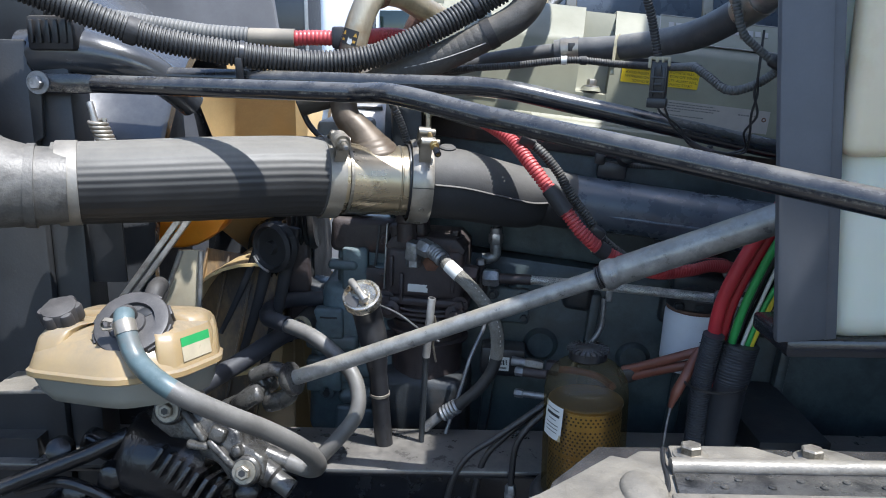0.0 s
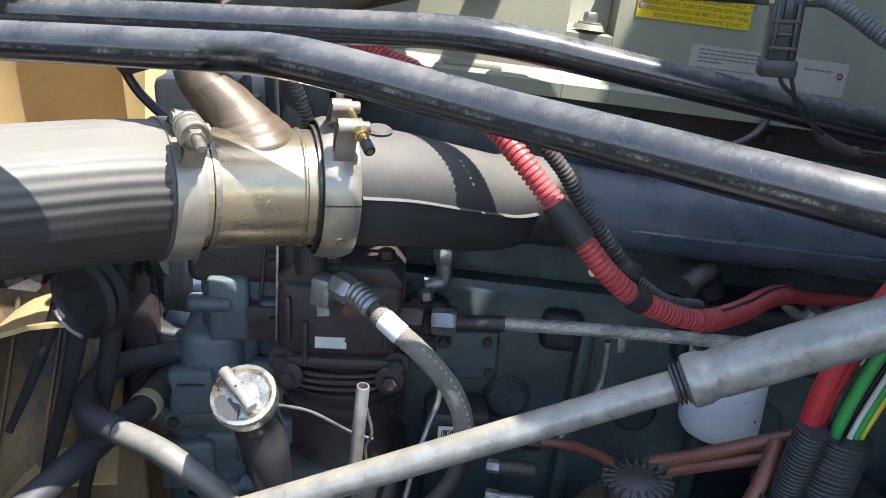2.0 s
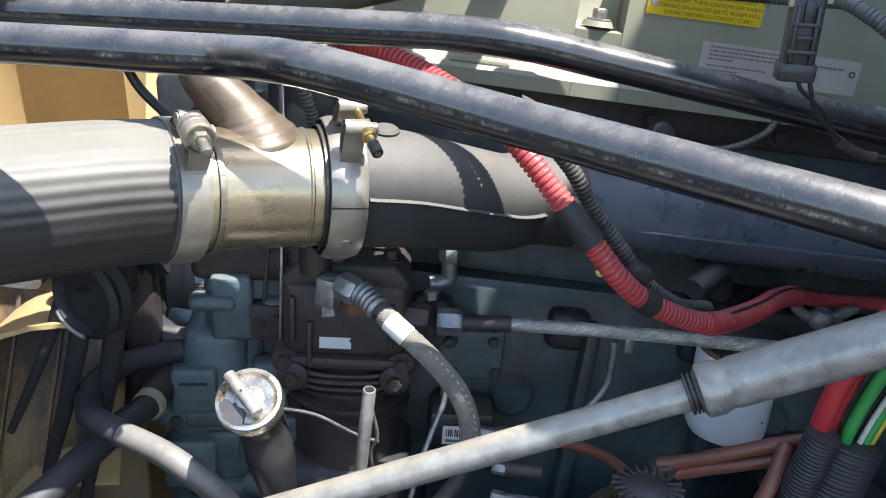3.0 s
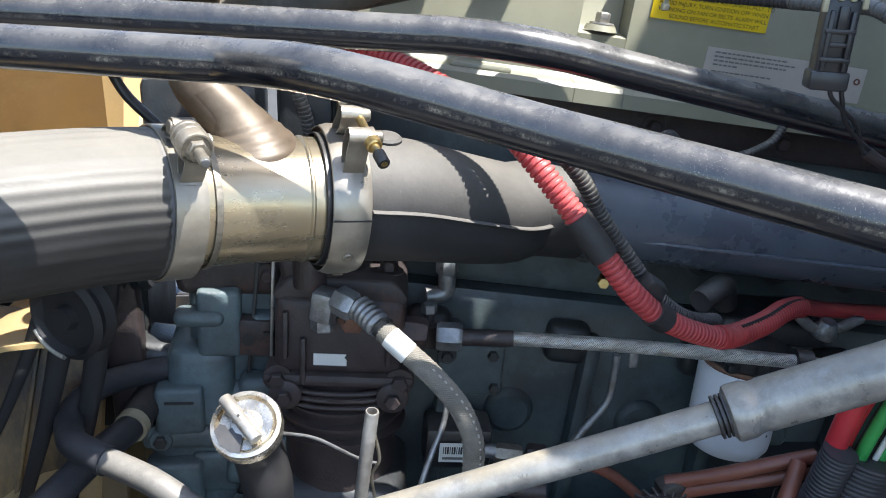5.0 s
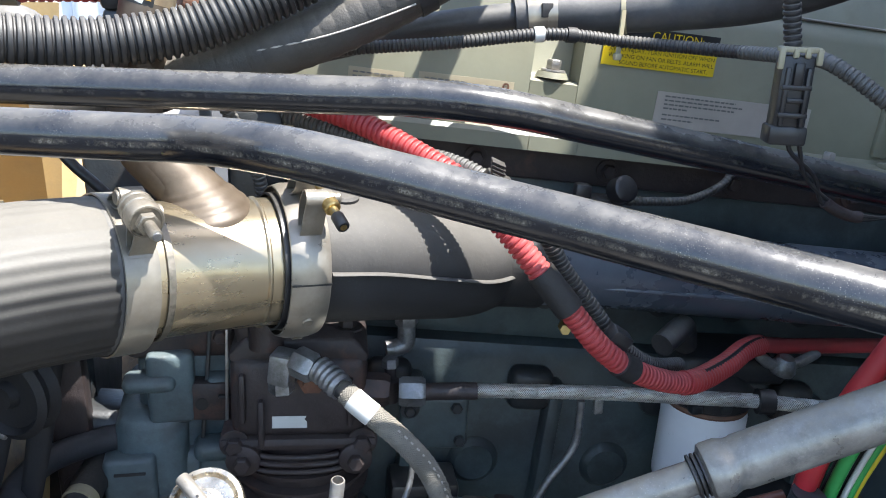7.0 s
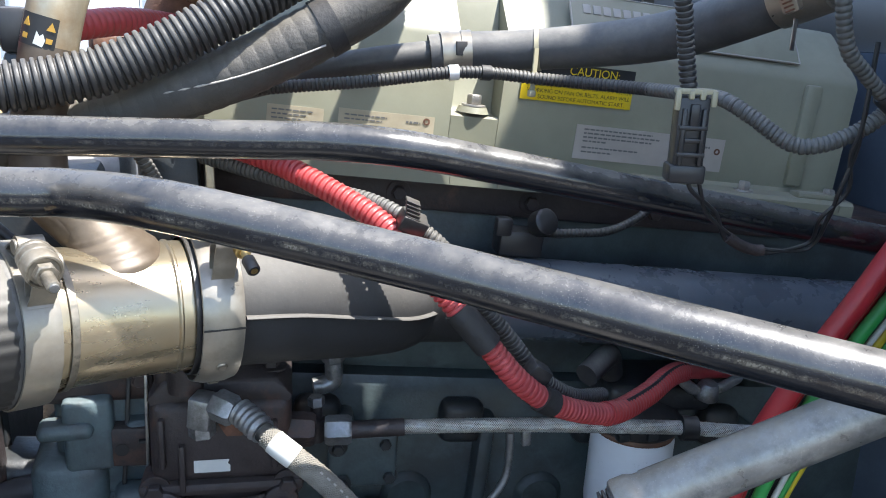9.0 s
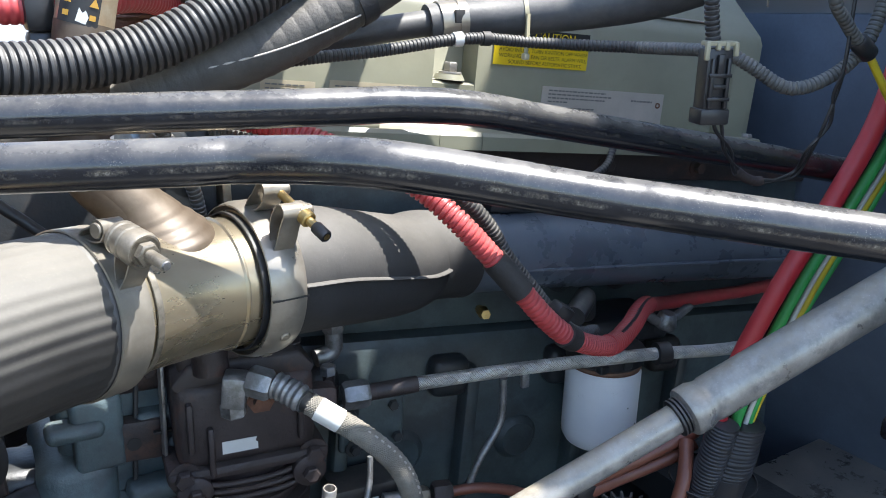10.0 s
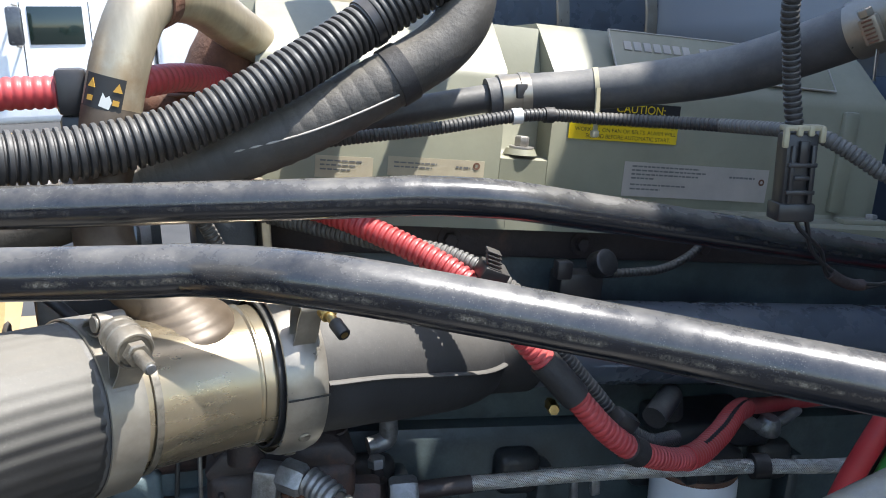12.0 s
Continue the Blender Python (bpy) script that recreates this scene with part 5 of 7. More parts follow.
part("handle", sweep(np.array([hc0 - bar_d * 0.023, hc0 - bar_d * 0.022, hc0 + bar_d * 0.019, hc0 + bar_d * 0.020]), [0.0046, 0.0052, 0.0052, 0.0046], 18), M_ALU, cap_p, "dull cross handle")
part("handle_hole", lathe([(0.0012, 0), (0.0012, 0.0003), (0, 0.0003)], 10, axis(hc0 + FD * 0.0051 - bar_d * 0.002, hc0 + FD)), M_INK, cap_p)
part("post", lathe([(0.008, 0), (0.007, 0.004), (0.006, 0.012)], 18, FM), M_CHROME, cap_p)
CF = Matrix((right, -FD, -fall)).transposed().to_4x4()
CF.translation = FC + FD * 0.0026
part("bare_patch", prism([(-0.0235, -0.002), (-0.019, 0.003), (-0.015, 0.001), (-0.013, -0.003), (-0.010, -0.0015), (-0.008, -0.006), (-0.003, -0.009), (-0.004, -0.014), (-0.006, -0.0225), (-0.013, -0.020), (-0.020, -0.013)], 0.0010, CF @ pose(0, -0.0016, 0), 0), M_FRAME, cap_p, "dark worn patch")
part("cap_ring", lathe([(0.0215, 0), (0.0225, 0.0012), (0.0235, 0)], 40, Matrix.Translation(FD * 0.003) @ FM, cap=False), M_CHROME, cap_p)
part("chain_wire", sweep(smooth([FC - FD * 0.02 + Vector((0.02, 0, 0)), (-0.045, 1.15, 1.235), (-0.01, 1.17, 1.20), (0.01, 1.18, 1.185)], 6), 0.0014, 8), M_ZINC, filler, "thin steel retaining wire")

dip = thing("dipstick_tube", "dull steel dipstick tube standing beside the compressor", "dipstick tube", (-0.01, 1.15, 1.0))
part("tube", lathe([(0.0058, 0), (0.0058, 0.094), (0.0052, 0.095), (0.0044, 0.095), (0.0044, 0.08)], 20, axis((-0.008, 1.150, 1.172), (0.001, 1.136, 1.268))), M_ALU, dip)
part("lower_tube", sweep(np.array([(-0.016, 1.165, 1.03), (-0.008, 1.150, 1.18)]), 0.0045, 14), M_IRON, dip)
part("wire_wrap", sweep(smooth([(0.004, 1.15, 1.235), (0.008, 1.15, 1.21), (0.002, 1.155, 1.19), (0.006, 1.16, 1.16)], 6), 0.0016, 8), M_DULL, dip)

# hydraulic hose from the compressor
hyd = thing("pressure_hose", "black braided pressure hose with white label and crimped fittings", "hose", (0.06, 1.19, 1.06))
HP = smooth([(-0.008, 1.250, 1.312), (0.004, 1.236, 1.307), (0.027, 1.207, 1.292), (0.060, 1.190, 1.264), (0.085, 1.181, 1.232), (0.097, 1.180, 1.195), (0.094, 1.180, 1.150), (0.075, 1.181, 1.115), (0.045, 1.184, 1.085), (0.011, 1.190, 1.059)], 10)
part("hose", sweep(cut(HP, 0.04, 0.96), 0.0090, 24), M_BLOCKGAP, hyd)
tagged(part("braid_yarn", helix_braid(cut(HP, 0.128, 0.62), 0.0094, 0.00085, 18, 0.040), M_YARN, hyd, "pale braided yarn cover"), kind="stuff")
part("white_label", sweep(cut(HP, 0.150, 0.212), 0.0106, 24), M_WLAB, hyd, "white hose label")
bars = cut(HP, 0.27, 0.60) + np.array([0.0040, -0.0092, 0.0050])
for k in range(0, len(bars) - 2, 2):
    part("print_mark", sweep(np.array([bars[k], bars[k] + (bars[k + 1] - bars[k]) * random.uniform(0.4, 0.9)]), 0.0009, 6), M_GLAB, hyd)
cr = even(cut(HP, 0.028, 0.112), 0.0008)
part("crimp", sweep(cr, [0.0112 + 0.0014 * (0.5 + 0.5 * math.cos(2 * math.pi * k * 0.0008 / 0.0062)) - (0.001 if k > len(cr) - 4 else 0) for k in range(len(cr))], 24), M_ZINC, hyd, "ridged zinc crimp")
part("nut", hexbolt(axis((-0.022, 1.256, 1.315), (0.006, 1.234, 1.306)), 0.0142, 0.022, False), M_ZINC, hyd)
part("elbow_block", box(0.021, 0.024, 0.030, pose(-0.032, 1.264, 1.305, 0, 8, -25), 0.003), M_ZINC, hyd)
part("base_nut", hexbolt(pose(-0.034, 1.268, 1.278), 0.0120, 0.014, False), M_ZINC, hyd)
part("crimp", sweep(even(cut(HP, 0.90, 0.985), 0.003), [0.0110 + 0.0016 * (k % 2) for k in range(len(even(cut(HP, 0.90, 0.985), 0.003)))], 20), M_ZINC, hyd)
part("stem", sweep(np.array([(0.012, 1.190, 1.060), (-0.012, 1.196, 1.036)]), 0.0075, 14), M_ZINC, hyd)

solo("fitting_post", lathe([(0.016, 0), (0.016, 0.03), (0.018, 0.032), (0.018, 0.05)], 24, pose(-0.045, 1.29, 1.315)), M_PRIMER, "brown pipe stub under the clamp", "pipe fitting")

# braided fuel line
braid = thing("braided_fuel_line", "braided steel fuel line with zinc nuts along the block", "fuel line", (0.26, 1.25, 1.24))
BR = smooth([(0.06, 1.2863, 1.2604), (0.0883, 1.2813, 1.2576), (0.1607, 1.267, 1.2581), (0.2704, 1.2436, 1.2555), (0.3599, 1.2187, 1.2532), (0.4238, 1.2004, 1.2514), (0.4999, 1.177, 1.2468), (0.6199, 1.1571, 1.241)], 10)
part("braid", sweep(cut(BR, 0.15, 1.0), 0.0066, 20), M_BLOCKGAP, braid, "dark core of the braid")
part("hex_nut", hexbolt(axis((0.078, 1.283, 1.2585), (0.106, 1.277, 1.2580)), 0.0145, 0.026, False), M_ZINC, braid)
part("ferrule", sweep(cut(BR, 0.075, 0.165), 0.0085, 18), M_PRIMER, braid, "brown ferrule")
part("adapter", hexbolt(axis((0.040, 1.291, 1.262), (0.07, 1.284, 1.260)), 0.0165, 0.03, False), M_PRIMER, braid)
part("grommet", sweep(cut(BR, 0.645, 0.672), 0.0125, 20), M_PLASTIC, braid, "black rubber grommet")
part("clip", box(0.010, 0.006, 0.018, pose(0.273, 1.246, 1.240), 0.002), M_ZINC, braid, "small bright clip")
tagged(part("braid_sleeve", helix_braid(cut(BR, 0.155, 0.985), 0.0069, 0.00042, 16, 0.030), M_BRAID, braid, "braided steel sleeve"), kind="stuff")

elbowf = thing("elbow_fitting", "zinc elbow fitting with nut on the cylinder head", "pipe fitting", (0.097, 1.35, 1.25))
part("elbow", sweep(smooth([(0.100, 1.352, 1.325), (0.100, 1.352, 1.29), (0.098, 1.352, 1.277), (0.088, 1.352, 1.273), (0.078, 1.352, 1.272)], 5), 0.0095, 18), M_ZINC, elbowf)
part("nut", hexbolt(pose(0.100, 1.352, 1.298), 0.0125, 0.018, False), M_ZINC, elbowf)
part("pipe", sweep(np.array([(0.100, 1.352, 1.31), (0.101, 1.354, 1.36)]), 0.0065, 14), M_IRON, elbowf)
solo("brass_valve", lathe([(0.005, 0), (0.005, 0.012), (0.0072, 0.014), (0.0072, 0.022), (0.0055, 0.024), (0.0055, 0.032)], 6, axis((0.262, 1.318, 1.30), (0.250, 1.285, 1.306))), M_BRASS, "small brass valve on the cylinder head", "valve")

side_plate = thing("side_cover", "dark painted side cover bolted to the block", "cover", (0.12, 1.31, 1.17))
part("plate", box(0.072, 0.012, 0.060, pose(0.120, 1.312, 1.204, 0, 3, -6), 0.005, 3), M_BLOCK, side_plate)
for x, z in ((0.143, 1.222), (0.094, 1.224), (0.097, 1.182), (0.146, 1.184)):
    part("bolt", hexbolt(pose(x, 1.305, z, 90, 0, -6), 0.006, 0.007), M_IRON, side_plate)
tee = thing("pipe_tee", "small brown tee fitting standing on the block", "pipe fitting", (0.075, 1.31, 1.23))
part("stem", lathe([(0.0075, 0), (0.0075, 0.012), (0.0095, 0.013), (0.0095, 0.024), (0.006, 0.026), (0.006, 0.046)], 14, pose(0.0745, 1.31, 1.234)), M_PRIMER, tee)
part("nut", hexbolt(pose(0.0745, 1.31, 1.272), 0.0085, 0.010, False), M_ZINC, tee)

# fuel filter
fil = thing("fuel_filter", "white spin-on fuel filter under a black filter head", "fuel filter", (0.405, 1.29, 1.10))
FX, FY = 0.411, 1.278
part("can", lathe([(0.0, 0.0), (0.030, 0.0), (0.040, 0.004), (0.0445, 0.012), (0.0452, 0.02), (0.0452, 0.098), (0.043, 0.103)], 48, pose(FX, FY, 1.108, 0, 3, 0)), M_WHITE, fil)
for k in range(9):
    fa = -1.9 + 0.37 * k
    part("chip", lathe([(0.0009 + 0.0004 * (k % 3), 0), (0.0009, 0.0003), (0.0, 0.0003)], 8, pose(FX + 0.003, FY, 1.125 + 0.009 * ((k * 5) % 8), 0, 0, math.degrees(fa)) @ pose(0.0450, 0, 0, 0, 90, 0)), M_INK, fil)
part("seal", lathe([(0.043, 0), (0.0445, 0.003), (0.043, 0.006)], 40, pose(FX + 0.0055, FY, 1.210, 0, 3, 0)), M_RUST, fil, "brown gasket rim")
part("head", lathe([(0.043, 0), (0.047, 0.004), (0.047, 0.018), (0.036, 0.028), (0.020, 0.036)], 32, pose(FX + 0.006, FY, 1.216, 0, 3, 0)), M_PLASTIC, fil)
part("bracket", box(0.12, 0.08, 0.03, pose(FX + 0.03, FY + 0.02, 1.252, 0, 4, -7), 0.008, 3), M_IRON, fil)
part("stud", lathe([(0.010, 0), (0.010, 0.010), (0.006, 0.014), (0.006, 0.026)], 16, pose(0.478, 1.262, 1.248)), M_IRON, fil)
wing = part("wing_nut", lathe([(0.010, 0), (0.011, 0.003), (0.008, 0.012), (0.006, 0.014)], 16, pose(0.484, 1.250, 1.254, 14, 4, 0) @ Matrix.Scale(1.3, 4)), M_ZINC, fil, "dull cast wing nut")
for s in (-1, 1):
    part("wing", prism([(0.004, 0.0), (0.018, 0.004), (0.030, 0.013), (0.031, 0.018), (0.022, 0.018), (0.010, 0.010), (0.003, 0.010)], 0.006, pose(0.484, 1.247, 1.254, 14, 4, 0) @ Matrix.Diagonal((1.3 * s, 1.3, 1.3, 1)), 0.002), M_ZINC, wing)
for k in range(3):
    part("rim_lug", box(0.014, 0.012, 0.010, pose(FX - 0.03 + 0.03 * k, FY - 0.042 + 0.006 * abs(k - 1), 1.226), 0.003), M_IRON, fil)
part("boot", sweep(smooth([(0.33, 1.235, 1.305), (0.355, 1.25, 1.312), (0.375, 1.27, 1.305), (0.385, 1.28, 1.28)], 6), 0.012, 16), M_RUBBER, fil, "black rubber boot")

barcode = thing("barcode_label", "white barcode label on the block", "label", (0.10, 1.31, 1.09))
BM = pose(0.1075, 1.312, 1.100, 0, 3, -5)
part("paper", box(0.034, 0.0006, 0.024, BM, 0), M_WLAB, barcode)
for k in range(11):
    part("bar", box(0.0009 + 0.0006 * (k % 3), 0.0004, 0.009, BM @ pose(-0.0125 + 0.0025 * k, -0.0006, 0.003), 0), M_INK, barcode)
part("print_bar", box(0.026, 0.0004, 0.003, BM @ pose(0, -0.0006, -0.007), 0), M_INK_GREY, barcode)
solo("relay_box", box(0.075, 0.05, 0.05, pose(0.115, 1.340, 1.100, 0, 3, -5), 0.006), M_PLASTIC, "black plastic module carrying the barcode label", "module")

brass = thing("brass_union", "brass union with brown hose on the block", "pipe fitting", (0.2, 1.29, 1.08))
part("union", hexbolt(axis((0.150, 1.30, 1.105), (0.19, 1.295, 1.10)), 0.011, 0.03, False), M_DULL, brass)
part("nut", hexbolt(axis((0.185, 1.296, 1.102), (0.21, 1.29, 1.10)), 0.013, 0.022, False), M_PRIMER, brass)
part("stub", sweep(np.array([(0.128, 1.305, 1.108), (0.155, 1.30, 1.105)]), 0.008, 14), M_ZINC, brass)
part("hose", sweep(smooth([(0.205, 1.29, 1.10), (0.235, 1.275, 1.103), (0.262, 1.24, 1.108), (0.275, 1.19, 1.112)], 8), 0.006, 14), M_BROWNHOSE, brass, "brown nylon hose")
solo("steel_line", sweep(smooth([(0.273, 1.285, 1.225), (0.272, 1.285, 1.19), (0.266, 1.285, 1.165), (0.24, 1.285, 1.13), (0.225, 1.285, 1.10)], 6), 0.0042, 12), M_ZINC, "thin bright steel line down the block", "pipe")
solo("bent_wire", sweep(smooth([(0.082, 1.235, 1.215), (0.078, 1.23, 1.19), (0.066, 1.22, 1.165), (0.055, 1.21, 1.14), (0.04, 1.20, 1.09), (0.02, 1.19, 1.03)], 6), 0.003, 10), M_ZINC, "thin bent steel wire beside the hose", "wire")

# ---- steering shaft ----
shaft = thing("steering_shaft", "galvanised telescopic steering shaft with dusty tube", "steering shaft", (-0.2, 1.04, 1.17))
S0, S2 = Vector((-0.193, 1.0822, 1.1616)), Vector((0.5535, 0.8913, 1.4937))
S1 = S0.lerp(S2, 0.546)
part("thin_tube", sweep(np.array([S0, S0 + (S1 - S0) * 0.5, S1 + (S2 - S1) * 0.02]), 0.0109, 32), M_GALV, shaft)
sd = (S2 - S1).normalized()
part("thick_tube", lathe([(0.0120, -0.003), (0.0178, 0.0), (0.0186, 0.002), (0.0186, 0.011), (0.0174, 0.014), (0.0166, 0.017), (0.0166, 0.020), (0.0173, 0.0215), (0.0173, (S2 - S1).length)], 40, axis(S1, S2)), M_GALV, shaft)
for k in range(3):
    part("seal_ring", lathe([(0.0112, 0), (0.0142, 0.0006), (0.0142, 0.0022), (0.0112, 0.0028)], 28, axis(S1 - sd * (0.0035 + 0.0030 * k), S2), cap=False), M_PLASTIC, shaft)
sa = (S1 - S0).normalized()
side1 = sa.cross(Vector((0, 0, 1))).normalized()
up1 = side1.cross(sa).normalized()
J0 = S0 - sa * 0.048
joint = part("yoke_collar", lathe([(0.0135, 0.012), (0.0235, 0.010), (0.0245, 0.006), (0.0225, 0.0), (0.017, -0.006), (0.0, -0.006)], 28, axis(S0 - sa * 0.004, S0 + sa)), M_GEAR, shaft, "worn cast universal joint")
for s in (-1, 1):
    part("yoke_arm", sweep(smooth([S0 - sa * 0.004 + up1 * s * 0.010, S0 - sa * 0.016 + up1 * s * 0.021, S0 - sa * 0.032 + up1 * s * 0.0235, J0 + up1 * s * 0.0225, J0 - sa * 0.010 + up1 * s * 0.021], 5), [0.012] * 4 + list(np.linspace(0.013, 0.0145, 13)) + [0.014, 0.013, 0.010, 0.005], 16, flat=(1.0, 0.72)), M_GEAR, joint)
    part("bearing_cap", lathe([(0.0085, 0), (0.0085, 0.006), (0.007, 0.008), (0.004, 0.0075), (0.0, 0.0065)], 20, axis(J0 + up1 * s * 0.024, J0 + up1 * s)), M_ALU, joint)
    part("far_arm", sweep(smooth([J0 - sa * 0.050 + side1 * s * 0.010 - up1 * 0.012, J0 - sa * 0.034 + side1 * s * 0.020 - up1 * 0.007, J0 - sa * 0.014 + side1 * s * 0.0225 - up1 * 0.002, J0 + side1 * s * 0.0215, J0 + sa * 0.010 + side1 * s * 0.020], 5), [0.014] * 4 + [0.0140] * 13 + [0.013, 0.012, 0.009, 0.005], 16, flat=(0.72, 1.0)), M_GEAR, joint)
part("cross_pin", sweep(np.array([J0 - up1 * 0.024, J0 + up1 * 0.024]), 0.0065, 14).join(sweep(np.array([J0 - side1 * 0.022, J0 + side1 * 0.022]), 0.0065, 14)), M_GEAR, joint)
part("lower_yoke", lathe([(0.012, -0.022), (0.017, -0.018), (0.018, 0.0), (0.015, 0.016), (0.008, 0.020)], 24, axis(J0 - sa * 0.064 - up1 * 0.015, J0 - sa * 0.045 - up1 * 0.010)), M_GEAR, shaft)
part("pinch_bolt", hexbolt(axis(J0 - sa * 0.066 - side1 * 0.021 - up1 * 0.012, J0 - sa * 0.066 - side1 * 0.04 - up1 * 0.012), 0.0072, 0.008), M_DULL, shaft)

# ---- coloured cables ----
bundle = thing("cable_bundle", "bundle of red, green, black, white and yellow cables in black sleeves", "cables", (0.40, 1.1, 1.0))
cols = [(M_W_RED, 0.0092, -0.004, 0.0), (M_W_RED, 0.0084, 0.018, 0.010), (M_W_GREEN, 0.0056, 0.034, -0.004), (M_W_BLACK, 0.0062, 0.044, 0.004), (M_W_DGREEN, 0.0050, 0.051, 0.012), (M_W_WHITE, 0.0026, 0.057, -0.005), (M_W_BLACK, 0.0055, 0.063, 0.006), (M_W_GREEN, 0.0036, 0.068, -0.004), (M_W_YELLOW, 0.0042, 0.077, -0.002), (M_W_BLACK, 0.006, 0.072, 0.016), (M_W_BLACK, 0.0045, 0.086, 0.006)]
for k, (m, r, off, dy) in enumerate(cols):
    f = 1 + 0.15 * math.sin(k * 2.1)
    o = 0.80 * off
    base_pts = [(0.384 + 0.7 * o, 1.085 + dy, 1.16), (0.388 + 0.8 * o, 1.085 + dy, 1.22), (0.396 + o, 1.075 + dy, 1.29), (0.425 + o * f, 1.06 + dy, 1.37), (0.466 + o * f, 1.045 + dy, 1.45), (0.505 + o, 1.035 + dy, 1.53), (0.525 + o, 1.03 + dy, 1.63), (0.54 + o, 1.03 + dy, 1.75)]
    part("cable", sweep(smooth(base_pts, 7), r, 14), m, bundle)
part("sleeve", corrugated(smooth([(0.383, 1.072, 1.238), (0.378, 1.08, 1.19), (0.376, 1.09, 1.14), (0.374, 1.10, 1.02), (0.368, 1.11, 0.90)], 8), 0.0145, 0.004, 0.06, 18), M_SLEEVE, bundle, "black convoluted sleeve")
WIDE = smooth([(0.423, 1.088, 1.222), (0.416, 1.09, 1.18), (0.412, 1.10, 1.12), (0.407, 1.11, 1.0), (0.405, 1.12, 0.88)], 8)
part("sleeve", corrugated(cut(WIDE, 0.0, 0.16), 0.0275, 0.004, 0.035, 24), M_SLEEVE, bundle, "wide black convoluted sleeve")
part("jacket", sweep(cut(WIDE, 0.155, 1.0), 0.0262, 24), M_SLEEVE, bundle, "smooth black jacket")
part("cable_tie", band((0.394, 1.088, 1.165), (0.02, 0, 1), 0.042, 0.004, 0.0012, 32), M_PLASTIC, bundle)


hoses = thing("air_hoses", "pair of brown nylon air hoses behind the filter bottle", "hose", (0.33, 1.13, 1.15))
for k, dz in enumerate((0.0, -0.014)):
    part("hose", sweep(smooth([(0.285, 1.168, 1.148 + dz), (0.32, 1.15, 1.165 + dz * 0.9), (0.375, 1.125, 1.193 + dz * 1.2), (0.40, 1.12, 1.20 + dz)], 7), 0.0068, 14), M_BROWNHOSE, hoses)
part("tie_block", box(0.026, 0.022, 0.022, pose(0.290, 1.166, 1.142, 0, -20, 0), 0.004), M_PLASTIC, hoses, "black tie block")
down = thing("drain_hose", "brown hose with thin wire hanging beside the sleeves", "hose", (0.34, 1.06, 0.98))
part("hose", sweep(smooth([(0.378, 1.112, 1.200), (0.366, 1.100, 1.187), (0.355, 1.092, 1.170), (0.343, 1.088, 1.148), (0.335, 1.086, 1.126)], 8), np.r_[np.full(24, 0.0072), np.linspace(0.0072, 0.0035, 9)], 14), M_BROWNHOSE, down)
part("wire", sweep(smooth([(0.337, 1.086, 1.133), (0.332, 1.083, 1.108), (0.328, 1.08, 1.073), (0.327, 1.075, 1.03), (0.33, 1.07, 0.95)], 6), 0.0018, 8), M_ZINC, down)

# ---- fuel processor bottle ----
bottle = thing("filter_bottle", "clear smoky filter bottle with brass mesh core and black knob", "filter", (0.207, 1.02, 0.96))
BX, BY, BZ = 0.207, 1.022, 1.035
part("mesh_core", lathe([(0.0, 0.0), (0.046, 0.0), (0.047, 0.002), (0.047, 0.128), (0.045, 0.131), (0.0, 0.131)], 48, pose(BX, BY, BZ)), M_MESH, bottle, "perforated brass-coloured core")
holes = Geo()
for i in range(22):
    for j in range(26):
        if j % 9 == 4:
            continue
        a = math.radians(-170 + i * 7.6 + (3.8 if j % 2 else 0))
        holes.join(lathe([(0.0015, 0), (0.0015, 0.0004), (0.0, 0.0004)], 6, pose(BX, BY, BZ + 0.006 + j * 0.0046) @ pose(0, 0, 0, 0, 90, math.degrees(a)) @ pose(0, 0, 0.0470)))
tagged(part("perforation", holes, M_HOLE, bottle), kind="stuff")
part("bowl", lathe([(0.0545, 0.0), (0.0545, 0.138)], 56, pose(BX, BY, BZ - 0.005), cap=False), M_AMBER, bottle, "smoky clear bowl").visible_shadow = False
part("dome", lathe([(0.0545, 0.138), (0.0543, 0.150), (0.052, 0.163), (0.046, 0.175), (0.036, 0.184), (0.022, 0.190), (0.0, 0.191)], 56, pose(BX, BY, BZ - 0.005), cap=False), M_DOME, bottle, "hazed amber dome").visible_shadow = False
knob = part("knob", lathe([(0.020, 0.0), (0.0245, 0.003), (0.0245, 0.013), (0.021, 0.016), (0.0, 0.017)], 36, pose(BX, BY, BZ + 0.184)), M_PLASTIC, bottle, "black ribbed knob")
for k in range(20):
    part("knob_rib", box(0.011, 0.0022, 0.005, pose(BX, BY, BZ + 0.199) @ pose(0, 0, 0, 0, 0, 18 * k) @ pose(0.022, 0, 0), 0.0007), M_PLASTIC, knob)
part("base", lathe([(0.058, -0.034), (0.070, -0.030), (0.070, -0.004), (0.0655, 0.004), (0.060, 0.008), (0.0545, 0.008)], 48, pose(BX, BY, BZ - 0.004)), M_PLASTIC, bottle, "black base ring")
part("core_top", lathe([(0.047, 0.0), (0.0485, 0.001), (0.0485, 0.004), (0.046, 0.005), (0.040, 0.003)], 48, pose(BX, BY, BZ + 0.126), cap=False), M_MESH, bottle, "rolled rim of the core")
part("body", lathe([(0.05, -0.12), (0.058, -0.11), (0.060, -0.034)], 40, pose(BX, BY, BZ - 0.004)), M_IRON, bottle)
LB = pose(BX, BY, BZ + 0.112) @ pose(0, 0, 0, 0, 0, -58) @ pose(0, 0, 0, 0, 6, 0)
